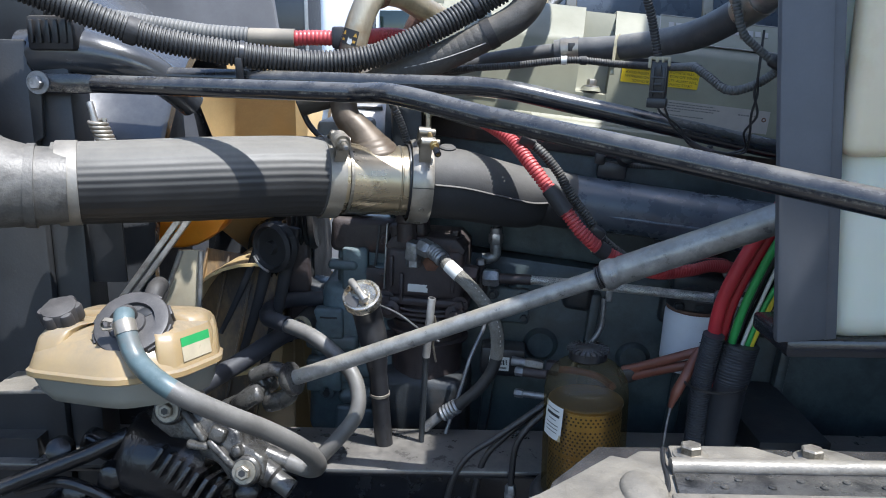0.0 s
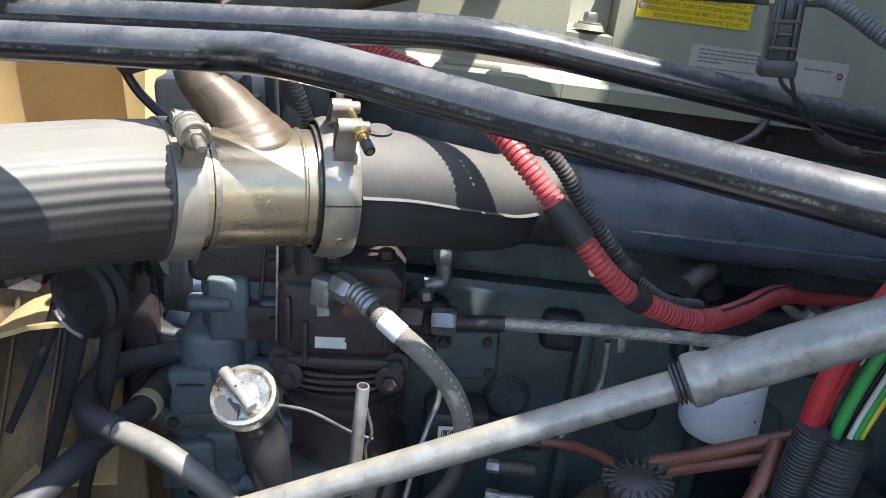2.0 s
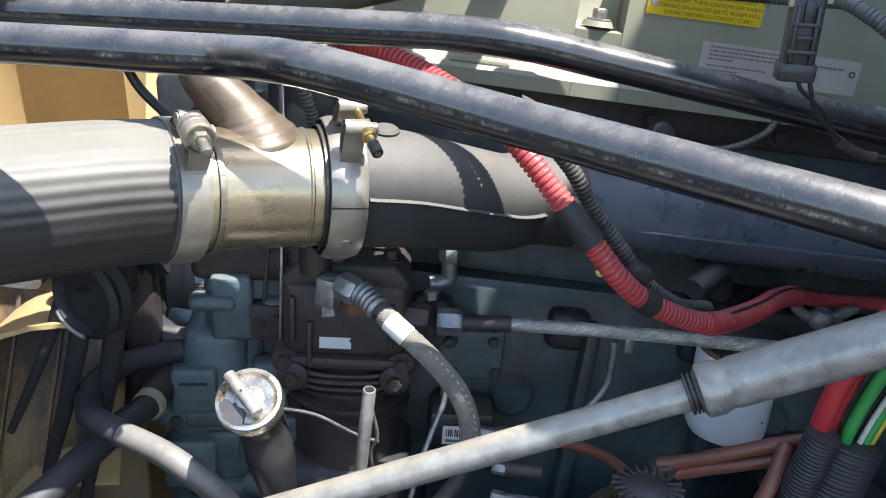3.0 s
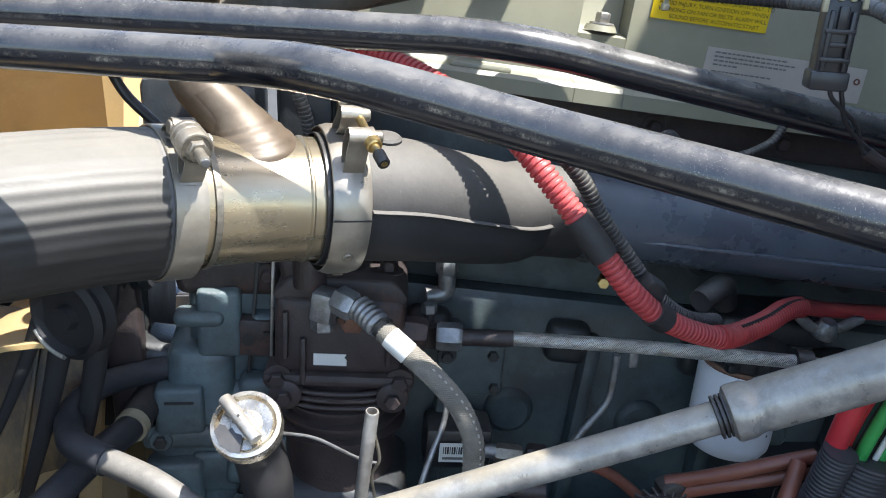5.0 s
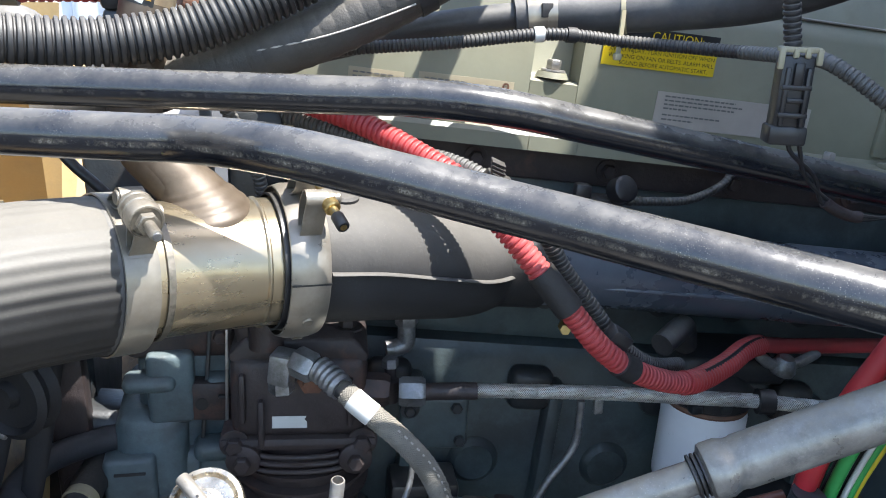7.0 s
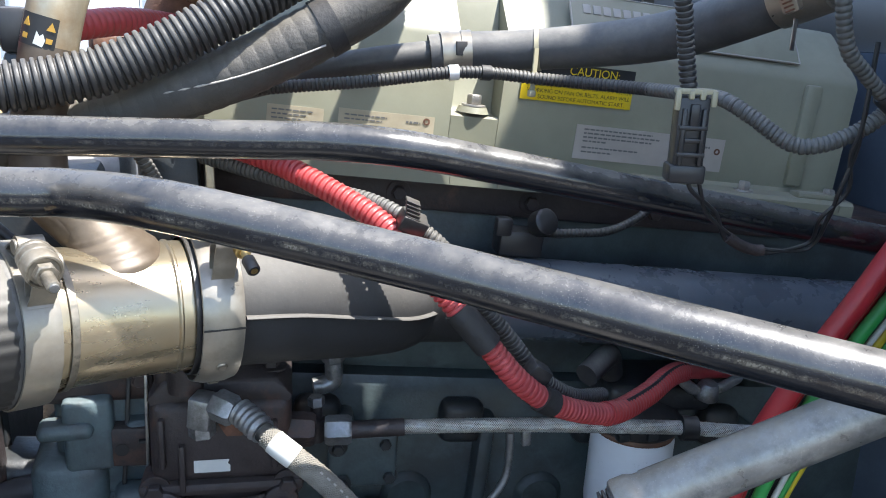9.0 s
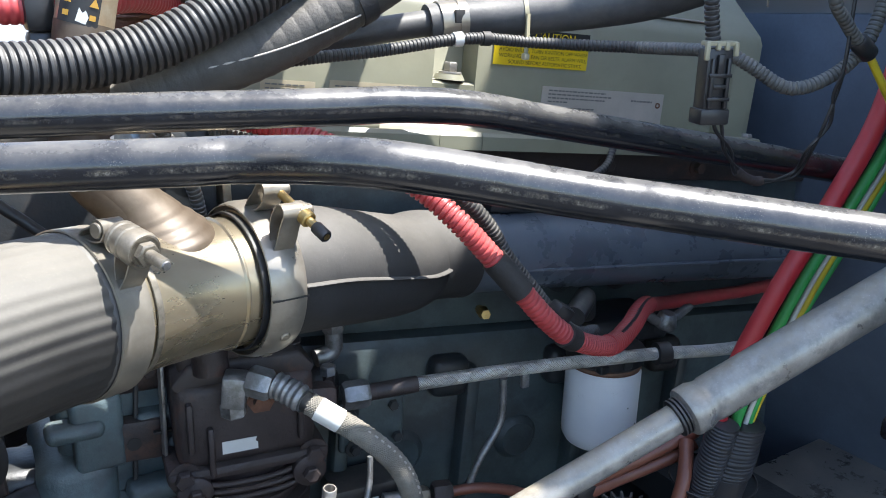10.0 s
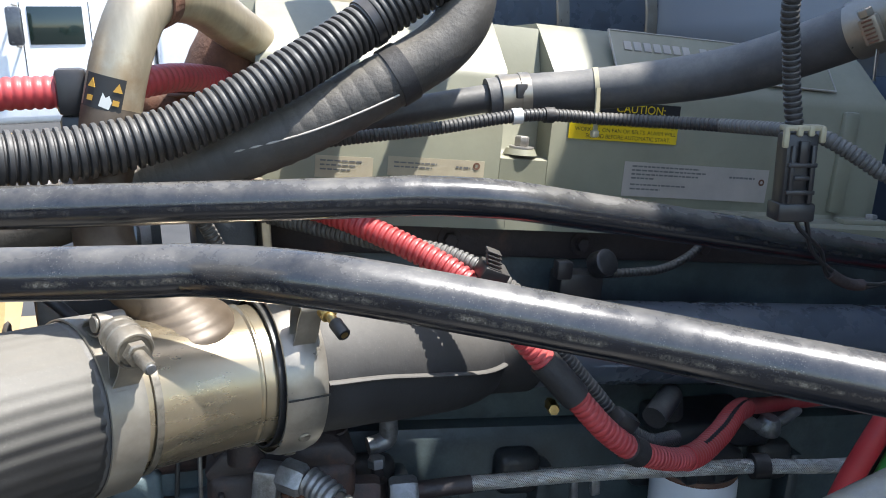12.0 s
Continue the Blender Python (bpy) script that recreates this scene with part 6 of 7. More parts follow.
lab_g = Geo().add([(0.0549 * math.sin(a), -0.0549 * math.cos(a), z) for z in (-0.024, 0.024) for a in np.linspace(-0.30, 0.30, 9)], [(i, i + 1, i + 10, i + 9) for i in range(8)], LB)
part("paper_label", lab_g, M_WLAB, bottle, "small white paper label")
for k, (z, w, h) in enumerate(((0.017, 0.022, 0.0016), (0.010, 0.024, 0.004), (0.003, 0.014, 0.0014), (-0.004, 0.022, 0.0014), (-0.009, 0.022, 0.0014), (-0.014, 0.020, 0.0014))):
    aa = w / 0.055 / 2
    part("print_bar", Geo().add([(0.0552 * math.sin(a), -0.0552 * math.cos(a), z + s) for s in (-h / 2, h / 2) for a in np.linspace(-aa, aa, 5)], [(i, i + 1, i + 6, i + 5) for i in range(4)], LB), M_INK if k == 1 else M_INK_GREY, bottle)

# cables beside the bottle
for k, pts in enumerate(([(0.18, 1.085, 1.15), (0.165, 1.08, 1.134), (0.133, 1.08, 1.109), (0.091, 1.08, 1.077), (0.056, 1.08, 1.051), (0.032, 1.08, 1.010), (0.020, 1.08, 0.95)], [(0.18, 1.095, 1.148), (0.167, 1.09, 1.132), (0.137, 1.09, 1.103), (0.103, 1.09, 1.072), (0.076, 1.09, 1.036), (0.059, 1.09, 0.96)], [(0.176, 1.075, 1.143), (0.163, 1.07, 1.126), (0.137, 1.07, 1.099), (0.120, 1.07, 1.067), (0.115, 1.07, 1.008)])):
    c = thing("black_cable", "black plastic cable running down beside the filter bottle", "cable", (0.13, 1.08, 0.95), "cables beside the bottle")
    part("cable", sweep(smooth(pts, 8), 0.0046, 14), M_W_BLACK, c)
    if k == 2:
        part("end_nut", hexbolt(pose(0.115, 1.07, 0.996), 0.008, 0.016, False), M_ZINC, c)
        part("end_elbow", sweep(smooth([(0.115, 1.07, 1.0), (0.115, 1.07, 0.984), (0.119, 1.068, 0.975), (0.13, 1.064, 0.972)], 5), 0.0085, 14), M_ZINC, c)
    else:
        part("tie", sweep(cut(smooth(pts, 8), 0.12, 0.15), 0.0056, 12), M_PLASTIC, c)
valves = thing("drain_valves", "small zinc fittings on brown hose stubs", "pipe fitting", (0.15, 1.2, 1.12))
for z in (1.128, 1.092):
    part("fitting", hexbolt(axis((0.128, 1.21, z), (0.15, 1.20, z)), 0.0072, 0.014, False), M_ZINC, valves)
    part("stub", sweep(np.array([(0.14, 1.205, z), (0.175, 1.195, z)]), 0.0075 if z > 1.1 else 0.005, 12), M_PRIMER if z > 1.1 else M_ZINC, valves)

# ---- power steering reservoir ----
res = thing("steering_reservoir", "aged cream plastic power steering reservoir with black caps", "reservoir", (-0.37, 0.96, 1.16))
RM = pose(-0.370, 0.968, 1.230, -5, -2, -12) @ Matrix.Scale(0.89, 4)
low = [(-0.108, 0.065), (0.095, 0.085), (0.118, 0.04), (0.108, -0.045), (0.045, -0.098), (-0.095, -0.082), (-0.118, -0.03)]


def shell_of(outline, levels, m):
    """Stacked outlines: rows of (scale, height, shift in y)."""
    n = len(outline)
    o = [Vector((x, y)) for x, y in outline]
    ring = []
    for i in range(n):
        a, b, c = o[i - 1], o[i], o[(i + 1) % n]
        for s in np.linspace(0.0, 1.0, 5):
            p, q = b.lerp(a, 0.22), b.lerp(c, 0.22)
            s = float(s)
            ring.append(p * (1 - s) ** 2 + b * (2 * s * (1 - s)) + q * (s * s))
    k = len(ring)
    vs = [(p.x * sc, p.y * sc + sh, h) for sc, h, sh in levels for p in ring]
    fs = [(i * k + j, i * k + (j + 1) % k, (i + 1) * k + (j + 1) % k, (i + 1) * k + j) for i in range(len(levels) - 1) for j in range(k)]
    return Geo().add(vs, fs + [tuple(range(k))[::-1], tuple(range((len(levels) - 1) * k, len(levels) * k))], m)


part("upper_shell", shell_of(low, [(1.0, 0.006, 0), (0.985, 0.014, 0.002), (0.965, 0.027, 0.006), (0.92, 0.039, 0.014), (0.85, 0.048, 0.026), (0.76, 0.054, 0.037), (0.64, 0.058, 0.046), (0.45, 0.060, 0.052), (0.2, 0.061, 0.054)], RM), M_CREAM, res)
part("side_lobe", shell_of([(-0.107, 0.045), (-0.052, 0.05), (-0.046, -0.03), (-0.052, -0.074), (-0.092, -0.074), (-0.113, -0.028)], [(1.0, 0.004, 0), (0.99, 0.030, 0.002), (0.96, 0.044, 0.005), (0.90, 0.053, 0.008), (0.75, 0.058, 0.012), (0.3, 0.060, 0.016)], RM), M_CREAM, res, "moulded step of the shell")
part("right_lobe", shell_of([(0.062, 0.06), (0.096, 0.072), (0.1155, 0.035), (0.106, -0.044), (0.085, -0.060), (0.066, -0.03)], [(1.0, 0.004, 0), (0.99, 0.028, 0.0), (0.97, 0.042, 0.001), (0.92, 0.052, 0.003), (0.8, 0.057, 0.006), (0.4, 0.059, 0.008)], RM), M_CREAM, res)
part("top_deck", shell_of([(-0.10, 0.064), (0.092, 0.082), (0.108, 0.036), (0.095, 0.012), (-0.095, 0.004), (-0.108, 0.03)], [(1.0, 0.004, 0), (0.985, 0.040, 0.001), (0.96, 0.052, 0.002), (0.91, 0.060, 0.004), (0.8, 0.065, 0.008), (0.4, 0.067, 0.018)], RM), M_CREAM, res, "dusty top deck")
part("seam", shell_of(low, [(1.0, -0.006, 0), (1.03, -0.004, 0), (1.035, 0.003, 0), (1.0, 0.006, 0)], RM), M_CREAM, res)
part("lower_shell", shell_of(low, [(0.78, -0.046, 0.012), (0.84, -0.044, 0.010), (0.92, -0.028, 0.005), (0.975, -0.005, 0)], RM), M_CREAM_LOW, res, "greyer lower half")
big = RM @ pose(0.036, -0.030, 0.054, 44, 0, 14) @ pose(0, 0, 0.007) @ Matrix.Scale(0.90, 4)
bc = part("big_cap", lathe([(0.045, -0.020), (0.0545, -0.016), (0.0555, 0.006), (0.0535, 0.011), (0.050, 0.0125), (0.034, 0.0125), (0.0325, 0.0065), (0.020, 0.0065), (0.0185, 0.010), (0.0, 0.010)], 48, big), M_CAP, res, "black ribbed filler cap")
for k in range(10):
    part("cap_lug", box(0.018, 0.005, 0.022, big @ pose(0, 0, -0.004, 0, 0, 36 * k + 8) @ pose(0, -0.0555, 0), 0.0018), M_CAP, bc)
# Black crescent plate paints the shade inside the cap's recess.
part("cap_recess", prism([(-0.012, 0.0), (0.010, 0.012), (0.024, 0.002), (0.012, -0.006)], 0.0012, big @ pose(0.006, 0.018, 0.0075, -90), 0.0004), M_INK, bc)
part("neck", lathe([(0.044, -0.045), (0.042, -0.014)], 32, big), M_CREAM, res)
part("nipple", sweep(smooth([big @ Vector((-0.004, 0.012, 0.006)), big @ Vector((-0.004, 0.010, 0.022)), big @ Vector((-0.003, 0.0, 0.032)), big @ Vector((0.0, -0.018, 0.034))], 5), 0.0088, 16), M_CAP, bc)
small = RM @ pose(-0.074, -0.034, 0.070, 26, -8, 25) @ Matrix.Scale(0.92, 4)
sc = part("small_cap", lathe([(0.021, -0.014), (0.0255, -0.011), (0.0265, 0.010), (0.0245, 0.0145), (0.018, 0.0165), (0.0, 0.0165)], 30, small), M_CAP, res, "black six-sided cap")
for k in range(6):
    part("cap_lobe", lathe([(0.0085, -0.012), (0.010, -0.009), (0.010, 0.009), (0.0085, 0.0125), (0.004, 0.014), (0.0, 0.014)], 16, small @ pose(0, 0, 0, 0, 0, 60 * k) @ pose(0.0215, 0, 0)), M_CAP, sc)
part("small_neck", lathe([(0.023, -0.050), (0.021, -0.012)], 24, small), M_CREAM, res)
part("front_bulge", shell_of([(-0.045, 0.05), (0.045, 0.05), (0.05, -0.02), (0.035, -0.06), (-0.035, -0.06), (-0.05, -0.02)], [(1.0, 0.0, 0), (0.97, 0.014, 0.004), (0.88, 0.022, 0.012), (0.6, 0.028, 0.02)], RM @ pose(0.012, -0.024, 0.010)), M_CREAM, res)
SB = RM @ pose(0.1105, -0.004, 0.026, 0, 0, 83) @ pose(0, 0, 0, -8, 0, 0)
part("green_sticker", box(0.058, 0.0008, 0.012, SB @ pose(0, 0, 0.013), 0), M_GREEN, res, "green and white sticker")
part("sticker", box(0.058, 0.0007, 0.020, SB @ pose(0, 0, -0.003), 0), M_TLAB, res)
part("back_hose", sweep(smooth([RM @ Vector((0.0, 0.06, 0.065)), RM @ Vector((0.0, 0.075, 0.085)), RM @ Vector((-0.01, 0.10, 0.088))], 5), 0.0125, 18), M_TAPE, res, "black hose on the back of the reservoir")
feed = thing("return_hose", "faded blue and grey hose curving from the reservoir cap", "hose", (-0.25, 0.93, 1.05))
FEED = smooth([big @ Vector((-0.004, 0.000, 0.031)), big @ Vector((0.002, -0.020, 0.033)), (-0.324, 0.889, 1.262), (-0.277, 0.862, 1.238), (-0.229, 0.885, 1.200), (-0.187, 0.925, 1.159), (-0.153, 0.957, 1.120), (-0.141, 0.985, 1.085), (-0.155, 1.003, 1.068), (-0.185, 1.010, 1.074), (-0.215, 1.012, 1.085)], 8)
part("blue_hose", sweep(cut(FEED, 0.0, 0.27), 0.0118, 24), M_BLUEHOSE, feed, "faded blue hose")
part("grey_hose", sweep(cut(FEED, 0.265, 0.93), 0.0119, 24), M_GREYHOSE, feed, "dull grey hose")
part("end_fitting", sweep(cut(FEED, 0.88, 1.0), 0.0105, 18), M_GEAR, feed)
ck = Vector(cut(FEED, 0.03, 0.05)[0])
part("clamp", sweep(cut(FEED, 0.03, 0.06), 0.0128, 20), M_CLAMP, feed, "bright hose clamp")
part("clamp_ear", ribbon(smooth([tuple(ck + Vector(q)) for q in ((-0.010, -0.006, 0.004), (-0.020, -0.008, 0.006), (-0.023, -0.008, 0.000), (-0.020, -0.008, -0.005), (-0.010, -0.006, -0.004))], 3), (0, 1, 0.3), 0.007, 0.0012), M_CLAMP, feed)

loop = thing("coolant_loop_hose", "weathered grey hose looping down with black wrapped end", "hose", (-0.16, 1.2, 1.02))
LP = smooth([(-0.1725, 1.3773, 1.1935), (-0.2144, 1.3578, 1.1962), (-0.2502, 1.3226, 1.2029), (-0.2689, 1.2805, 1.2007), (-0.2616, 1.2381, 1.2005), (-0.2393, 1.1979, 1.2078), (-0.1701, 1.1526, 1.1968), (-0.1143, 1.1265, 1.153), (-0.1044, 1.1034, 1.1067), (-0.1313, 1.0942, 1.067), (-0.1733, 1.0923, 1.0227)], 8)
part("wrapped_end", sweep(cut(LP, 0.0, 0.47), 0.0128, 22), M_SLEEVE, loop, "black taped hose end")
part("hose", sweep(cut(LP, 0.465, 1.0), 0.0112, 24), M_GREYHOSE, loop)
for s in (0.12, 0.22):
    part("tape_edge", sweep(cut(LP, s, s + 0.012), 0.0122, 20), M_NYLON if s < 0.15 else M_TAPE, loop)
pump = thing("water_fitting", "black coolant fitting with hose stubs on the gear case", "pipe fitting", (-0.2, 1.38, 1.15))
part("stub", sweep(smooth([(-0.1941, 1.4008, 1.1717), (-0.2145, 1.3611, 1.1664), (-0.2245, 1.3112, 1.1618), (-0.2518, 1.2561, 1.1600), (-0.293, 1.1831, 1.1463), (-0.3474, 1.0999, 1.1293)], 7), 0.0145, 20), M_SLEEVE, pump)
part("body", box(0.09, 0.07, 0.07, pose(-0.205, 1.405, 1.185, 0, 10, 0), 0.02, 3), M_IRON, pump)
part("collar", sweep(smooth([(-0.213, 1.362, 1.1665), (-0.220, 1.335, 1.164), (-0.2235, 1.315, 1.162)], 4), 0.0168, 20), M_TAPE, pump)
part("clamp_edge", sweep(np.array([(-0.2235, 1.315, 1.162), (-0.2262, 1.305, 1.1616)]), 0.0170, 20), M_NYLON, pump)

# ---- steering gear ----
gear = thing("steering_gear", "oily cast steering gear box with bolts", "steering gear", (-0.28, 1.06, 0.9))
GM = pose(-0.278, 1.022, 1.102, -18, 30, -12)
part("cover", prism([(-0.085, -0.026), (-0.095, 0.0), (-0.085, 0.028), (-0.06, 0.032), (-0.035, 0.020), (-0.015, 0.022), (0.0, 0.032), (0.025, 0.030), (0.035, 0.018), (0.05, 0.022), (0.07, 0.020), (0.085, 0.0), (0.07, -0.028), (0.045, -0.030), (0.02, -0.020), (-0.01, -0.028), (-0.03, -0.018), (-0.05, -0.028)], 0.06, GM @ pose(0, -0.03, 0), 0.006), M_GEAR, gear, "worn grey cast cover")
for x, z in ((-0.07, 0.004), (0.058, -0.006)):
    part("bolt_boss", lathe([(0.021, 0.0), (0.020, 0.010), (0.017, 0.013)], 24, GM @ pose(x, -0.026, z, 90)), M_GEAR, gear)
    part("bolt", hexbolt(GM @ pose(x, -0.041, z, 90), 0.0095, 0.008), M_DULL, gear)
    part("bolt_socket", lathe([(0.0048, 0), (0.0048, 0.0006), (0, 0.0006)], 6, GM @ pose(x, -0.0488, z, 90)), M_INK, gear)
for x, z, w, h, r_ in ((-0.03, 0.006, 0.05, 0.010, 20), (0.002, 0.014, 0.022, 0.020, -10), (0.02, -0.004, 0.05, 0.011, 12), (-0.012, -0.012, 0.03, 0.012, -25), (0.035, 0.010, 0.016, 0.014, 30)):
    part("rib", box(w, 0.022, h, GM @ pose(x, -0.032, z, 0, r_, 0), 0.005, 3), M_GEAR, gear)
part("body", lathe([(0.055, -0.10), (0.062, -0.09), (0.062, 0.0), (0.052, 0.012)], 32, GM @ pose(0.0, 0.02, -0.05, 0, 70, 0)), M_OILY, gear)
part("housing", box(0.20, 0.11, 0.12, pose(-0.36, 1.09, 1.0, 0, 20, 10), 0.03, 3), M_OILY, gear)
for k in range(7):
    part("cooling_fin", box(0.007, 0.05, 0.036, GM @ pose(-0.045 + 0.014 * k, -0.030, -0.052), 0.0025), M_OILY, gear)
for k in range(10):
    ga = 0.7 * k
    part("oily_lump", lathe([(0.018, 0), (0.020, 0.004), (0.016, 0.018), (0.008, 0.022), (0.0, 0.022)], 14, pose(-0.50 + 0.028 * k, 1.03 - 0.03 * math.sin(ga), 1.075 - 0.045 * (k % 3) - 0.006 * k, 60 + 30 * math.sin(ga), 25 * math.cos(ga), 0)), M_OILY, gear)
for k in range(3):
    part("pipe", sweep(smooth([(-0.56 + 0.03 * k, 1.02, 1.02 - 0.02 * k), (-0.48 + 0.03 * k, 0.99, 1.05 - 0.03 * k), (-0.42 + 0.04 * k, 0.985, 1.03 - 0.035 * k), (-0.38 + 0.03 * k, 1.0, 0.98 - 0.03 * k)], 6), 0.008, 14), M_OILY, gear)
part("port", lathe([(0.017, 0), (0.017, 0.02), (0.013, 0.024), (0.013, 0.05)], 20, axis(GM @ Vector((0.07, -0.01, 0.0)), GM @ Vector((0.14, -0.015, 0.0)))), M_GEAR, gear)
for k, (x, y, z, s) in enumerate(((-0.47, 1.08, 1.06, 0.05), (-0.43, 1.03, 1.03, 0.045), (-0.40, 1.0, 0.98, 0.06), (-0.50, 1.02, 1.0, 0.06), (-0.33, 1.0, 1.0, 0.04), (-0.30, 1.03, 0.96, 0.05))):
    part("lug", box(s, s * 0.7, s * 0.6, pose(x, y, z, 12 * k, 25 - 14 * k, 20 * k), 0.009, 3), M_OILY, gear)
link = solo("drag_link", sweep(np.array([(-0.62, 0.98, 1.02), (-0.45, 1.0, 1.085), (-0.40, 1.02, 1.105)]), 0.011, 20), M_OILY, "oily black link rod beside the steering gear", "link rod")
solo("blue_tag", box(0.038, 0.003, 0.018, pose(-0.385, 1.005, 1.045, -40, 15, 20), 0.001), M_W_BLACK, "small dark plastic tag on the steering gear", "tag")
solo("reservoir_bracket", box(0.22, 0.07, 0.006, pose(-0.46, 1.03, 1.176, 0, -2, 0), 0.002), M_BEIGE, "dusty steel bracket under the reservoir", "bracket")

# ---- radiator side, shroud and fan ----
radiator = thing("radiator", "grey-black radiator side frame with panels", "radiator", (-0.66, 1.5, 0.6))
part("side_panel", box(0.16, 0.05, 0.98, pose(-0.62, 1.15, 1.13), 0.006), M_PANEL, radiator)
part("side_channel", box(0.05, 0.06, 0.98, pose(-0.515, 1.165, 1.10), 0.006), M_PANEL, radiator)
part("cover_plate", box(0.075, 0.006, 0.20, pose(-0.478, 1.15, 1.38), 0.003), M_PANEL, radiator)
part("foot", box(0.10, 0.10, 0.03, pose(-0.62, 1.145, 1.043), 0), M_PANEL, radiator)
part("core", box(0.06, 0.95, 0.95, pose(-0.70, 1.62, 1.15), 0.01), M_IRON, radiator, "dark radiator core")
bk = part("top_bracket", prism([(-0.62, 1.54), (-0.62, 1.80), (-0.455, 1.80), (-0.455, 1.60), (-0.475, 1.55), (-0.52, 1.52)], 0.012, pose(-0.028, 1.155, 0.003), 0.003), M_PANEL, radiator, "black steel top bracket")
for x, z in ((-0.50, 1.655), (-0.455 - 0.02, 1.645), (-0.50, 1.59), (-0.47, 1.585), (-0.585, 1.70)):
    part("bolt", hexbolt(pose(x - 0.028, 1.154, z + 0.003, 90), 0.009, 0.009), M_ZINC if x < -0.55 else M_PANEL, bk)
part("fuse_block", box(0.062, 0.04, 0.045, pose(-0.502, 1.136, 1.628), 0.005), M_PLASTIC, bk, "black connector block")
for k in range(5):
    part("block_rib", box(0.005, 0.006, 0.03, pose(-0.524 + 0.011 * k, 1.114, 1.630), 0.001), M_PLASTIC, bk)
part("ear", prism([(-0.60, 1.50), (-0.56, 1.47), (-0.53, 1.49), (-0.525, 1.56), (-0.56, 1.62), (-0.60, 1.62)], 0.010, pose(0, 1.126, 0), 0.003), M_PANEL, radiator, "grey curved ear plate")
sp = []
for i in range(200):
    t = i / 199
    sp.append((-0.437 + 0.014 * t + 0.0105 * math.cos(t * 2 * math.pi * 7), 1.088 + 0.0105 * math.sin(t * 2 * math.pi * 7), 1.517 - 0.036 * t))
coil = thing("tension_spring", "bright steel coil spring on a hook", "spring", (-0.44, 1.12, 1.48))
part("coil", sweep(np.array(sp), 0.0026, 10), M_CLAMP, coil)
part("hook", sweep(smooth([(-0.436, 1.088, 1.50), (-0.441, 1.088, 1.525), (-0.445, 1.090, 1.540)], 5), 0.0045, 10), M_ALU, coil)

shroud = thing("fan_shroud", "glossy grey-black plastic fan shroud", "fan shroud", (-0.5, 1.62, 0.8))
SX = pose(-0.64, 1.64, 1.22, 0, 90, 0)
part("ring", lathe([(0.52, 0.0), (0.47, 0.05), (0.435, 0.11), (0.425, 0.20), (0.432, 0.215), (0.415, 0.215), (0.41, 0.19), (0.42, 0.10), (0.455, 0.04), (0.50, 0.0)], 72, SX, cap=False), M_SHROUD, shroud)
part("duct", sweep(smooth([(-0.56, 1.16, 1.60), (-0.50, 1.16, 1.605), (-0.44, 1.17, 1.595), (-0.39, 1.20, 1.57), (-0.36, 1.24, 1.53)], 7), [0.034] * 8 + list(np.linspace(0.034, 0.020, 21)), 24), M_SHROUD, shroud, "glossy duct corner")
# Dark bars stand in for the shadow streaks that fall across the fan.
brace = thing("shadow_streak_bars", "slanting dark bars standing in for shadow streaks before the fan", "bracket", (-0.28, 1.27, 1.10))
for p, q, w in (((-0.268, 1.262, 1.335), (-0.346, 1.262, 1.165), 0.016), ((-0.252, 1.258, 1.33), (-0.318, 1.262, 1.115), 0.024), ((-0.222, 1.266, 1.34), (-0.288, 1.268, 1.08), 0.026)):
    arm = [np.array(p) * (1 - s) + np.array(q) * s + np.array((0.004, 0, 0)) * math.sin(s * math.pi) for s in np.linspace(0, 1, 12)]
    part("arm", sweep(np.array(arm), [w * 0.5 * (1.0 - 0.5 * s) for s in np.linspace(0, 1, 12)], 12, flat=(0.95, 0.5)), M_DULLBLACK, brace)
PUL = axis((-0.249, 1.25, 1.312), (-0.262, 1.228, 1.312))
wheel = thing("idler_pulley", "black belt pulley with a lit crescent modelled on its rim", "pulley", (-0.249, 1.25, 1.312))
part("disc", lathe([(0.0, -0.012), (0.034, -0.012), (0.040, -0.008), (0.036, 0.0), (0.040, 0.008), (0.034, 0.012), (0.030, 0.006), (0.012, 0.006), (0.010, 0.014), (0.0, 0.014)], 40, PUL), M_DULLBLACK, wheel)
# Bright arc at lower left only: the rim's lit crescent built as shape.
ring = [PUL @ Vector((0.038 * math.cos(a), 0.038 * math.sin(a), 0.0105)) for a in np.linspace(0, 2 * math.pi, 120)]
low = [p for p in ring if p.z < 1.297 and p.x < -0.257]
low.sort(key=lambda p: p.z)
part("rim", sweep(np.array([tuple(p) for p in low]), 0.0024, 8), M_ALU, wheel, "bright arc standing in for the lit edge")
baffle = thing("tan_baffle", "brown plastic baffle beside the fan with painted shadow streaks", "baffle", (-0.345, 1.305, 1.04))
BF = pose(-0.345, 1.320, 1.145, -18, 10, 0)
part("panel", box(0.13, 0.004, 0.27, BF, 0.001), M_BAFFLE, baffle)
for s in (-0.066, 0.066):
    part("flange", box(0.004, 0.018, 0.27, BF @ pose(s, -0.004, 0), 0.001), M_BAFFLE, baffle)
for s in (-0.03, 0.015):
    part("rib", box(0.005, 0.006, 0.26, BF @ pose(s, -0.005, 0), 0.0015), M_BAFFLE, baffle)
fan = thing("radiator_fan", "tan plastic radiator fan with wide blades", "fan", (-0.33, 1.64, 0.85))
part("hub", lathe([(0.0, -0.05), (0.09, -0.05), (0.10, -0.03), (0.10, 0.05), (0.07, 0.07), (0.0, 0.07)], 36, pose(-0.34, 1.64, 1.22, 0, 90, 0)), M_IRON, fan)
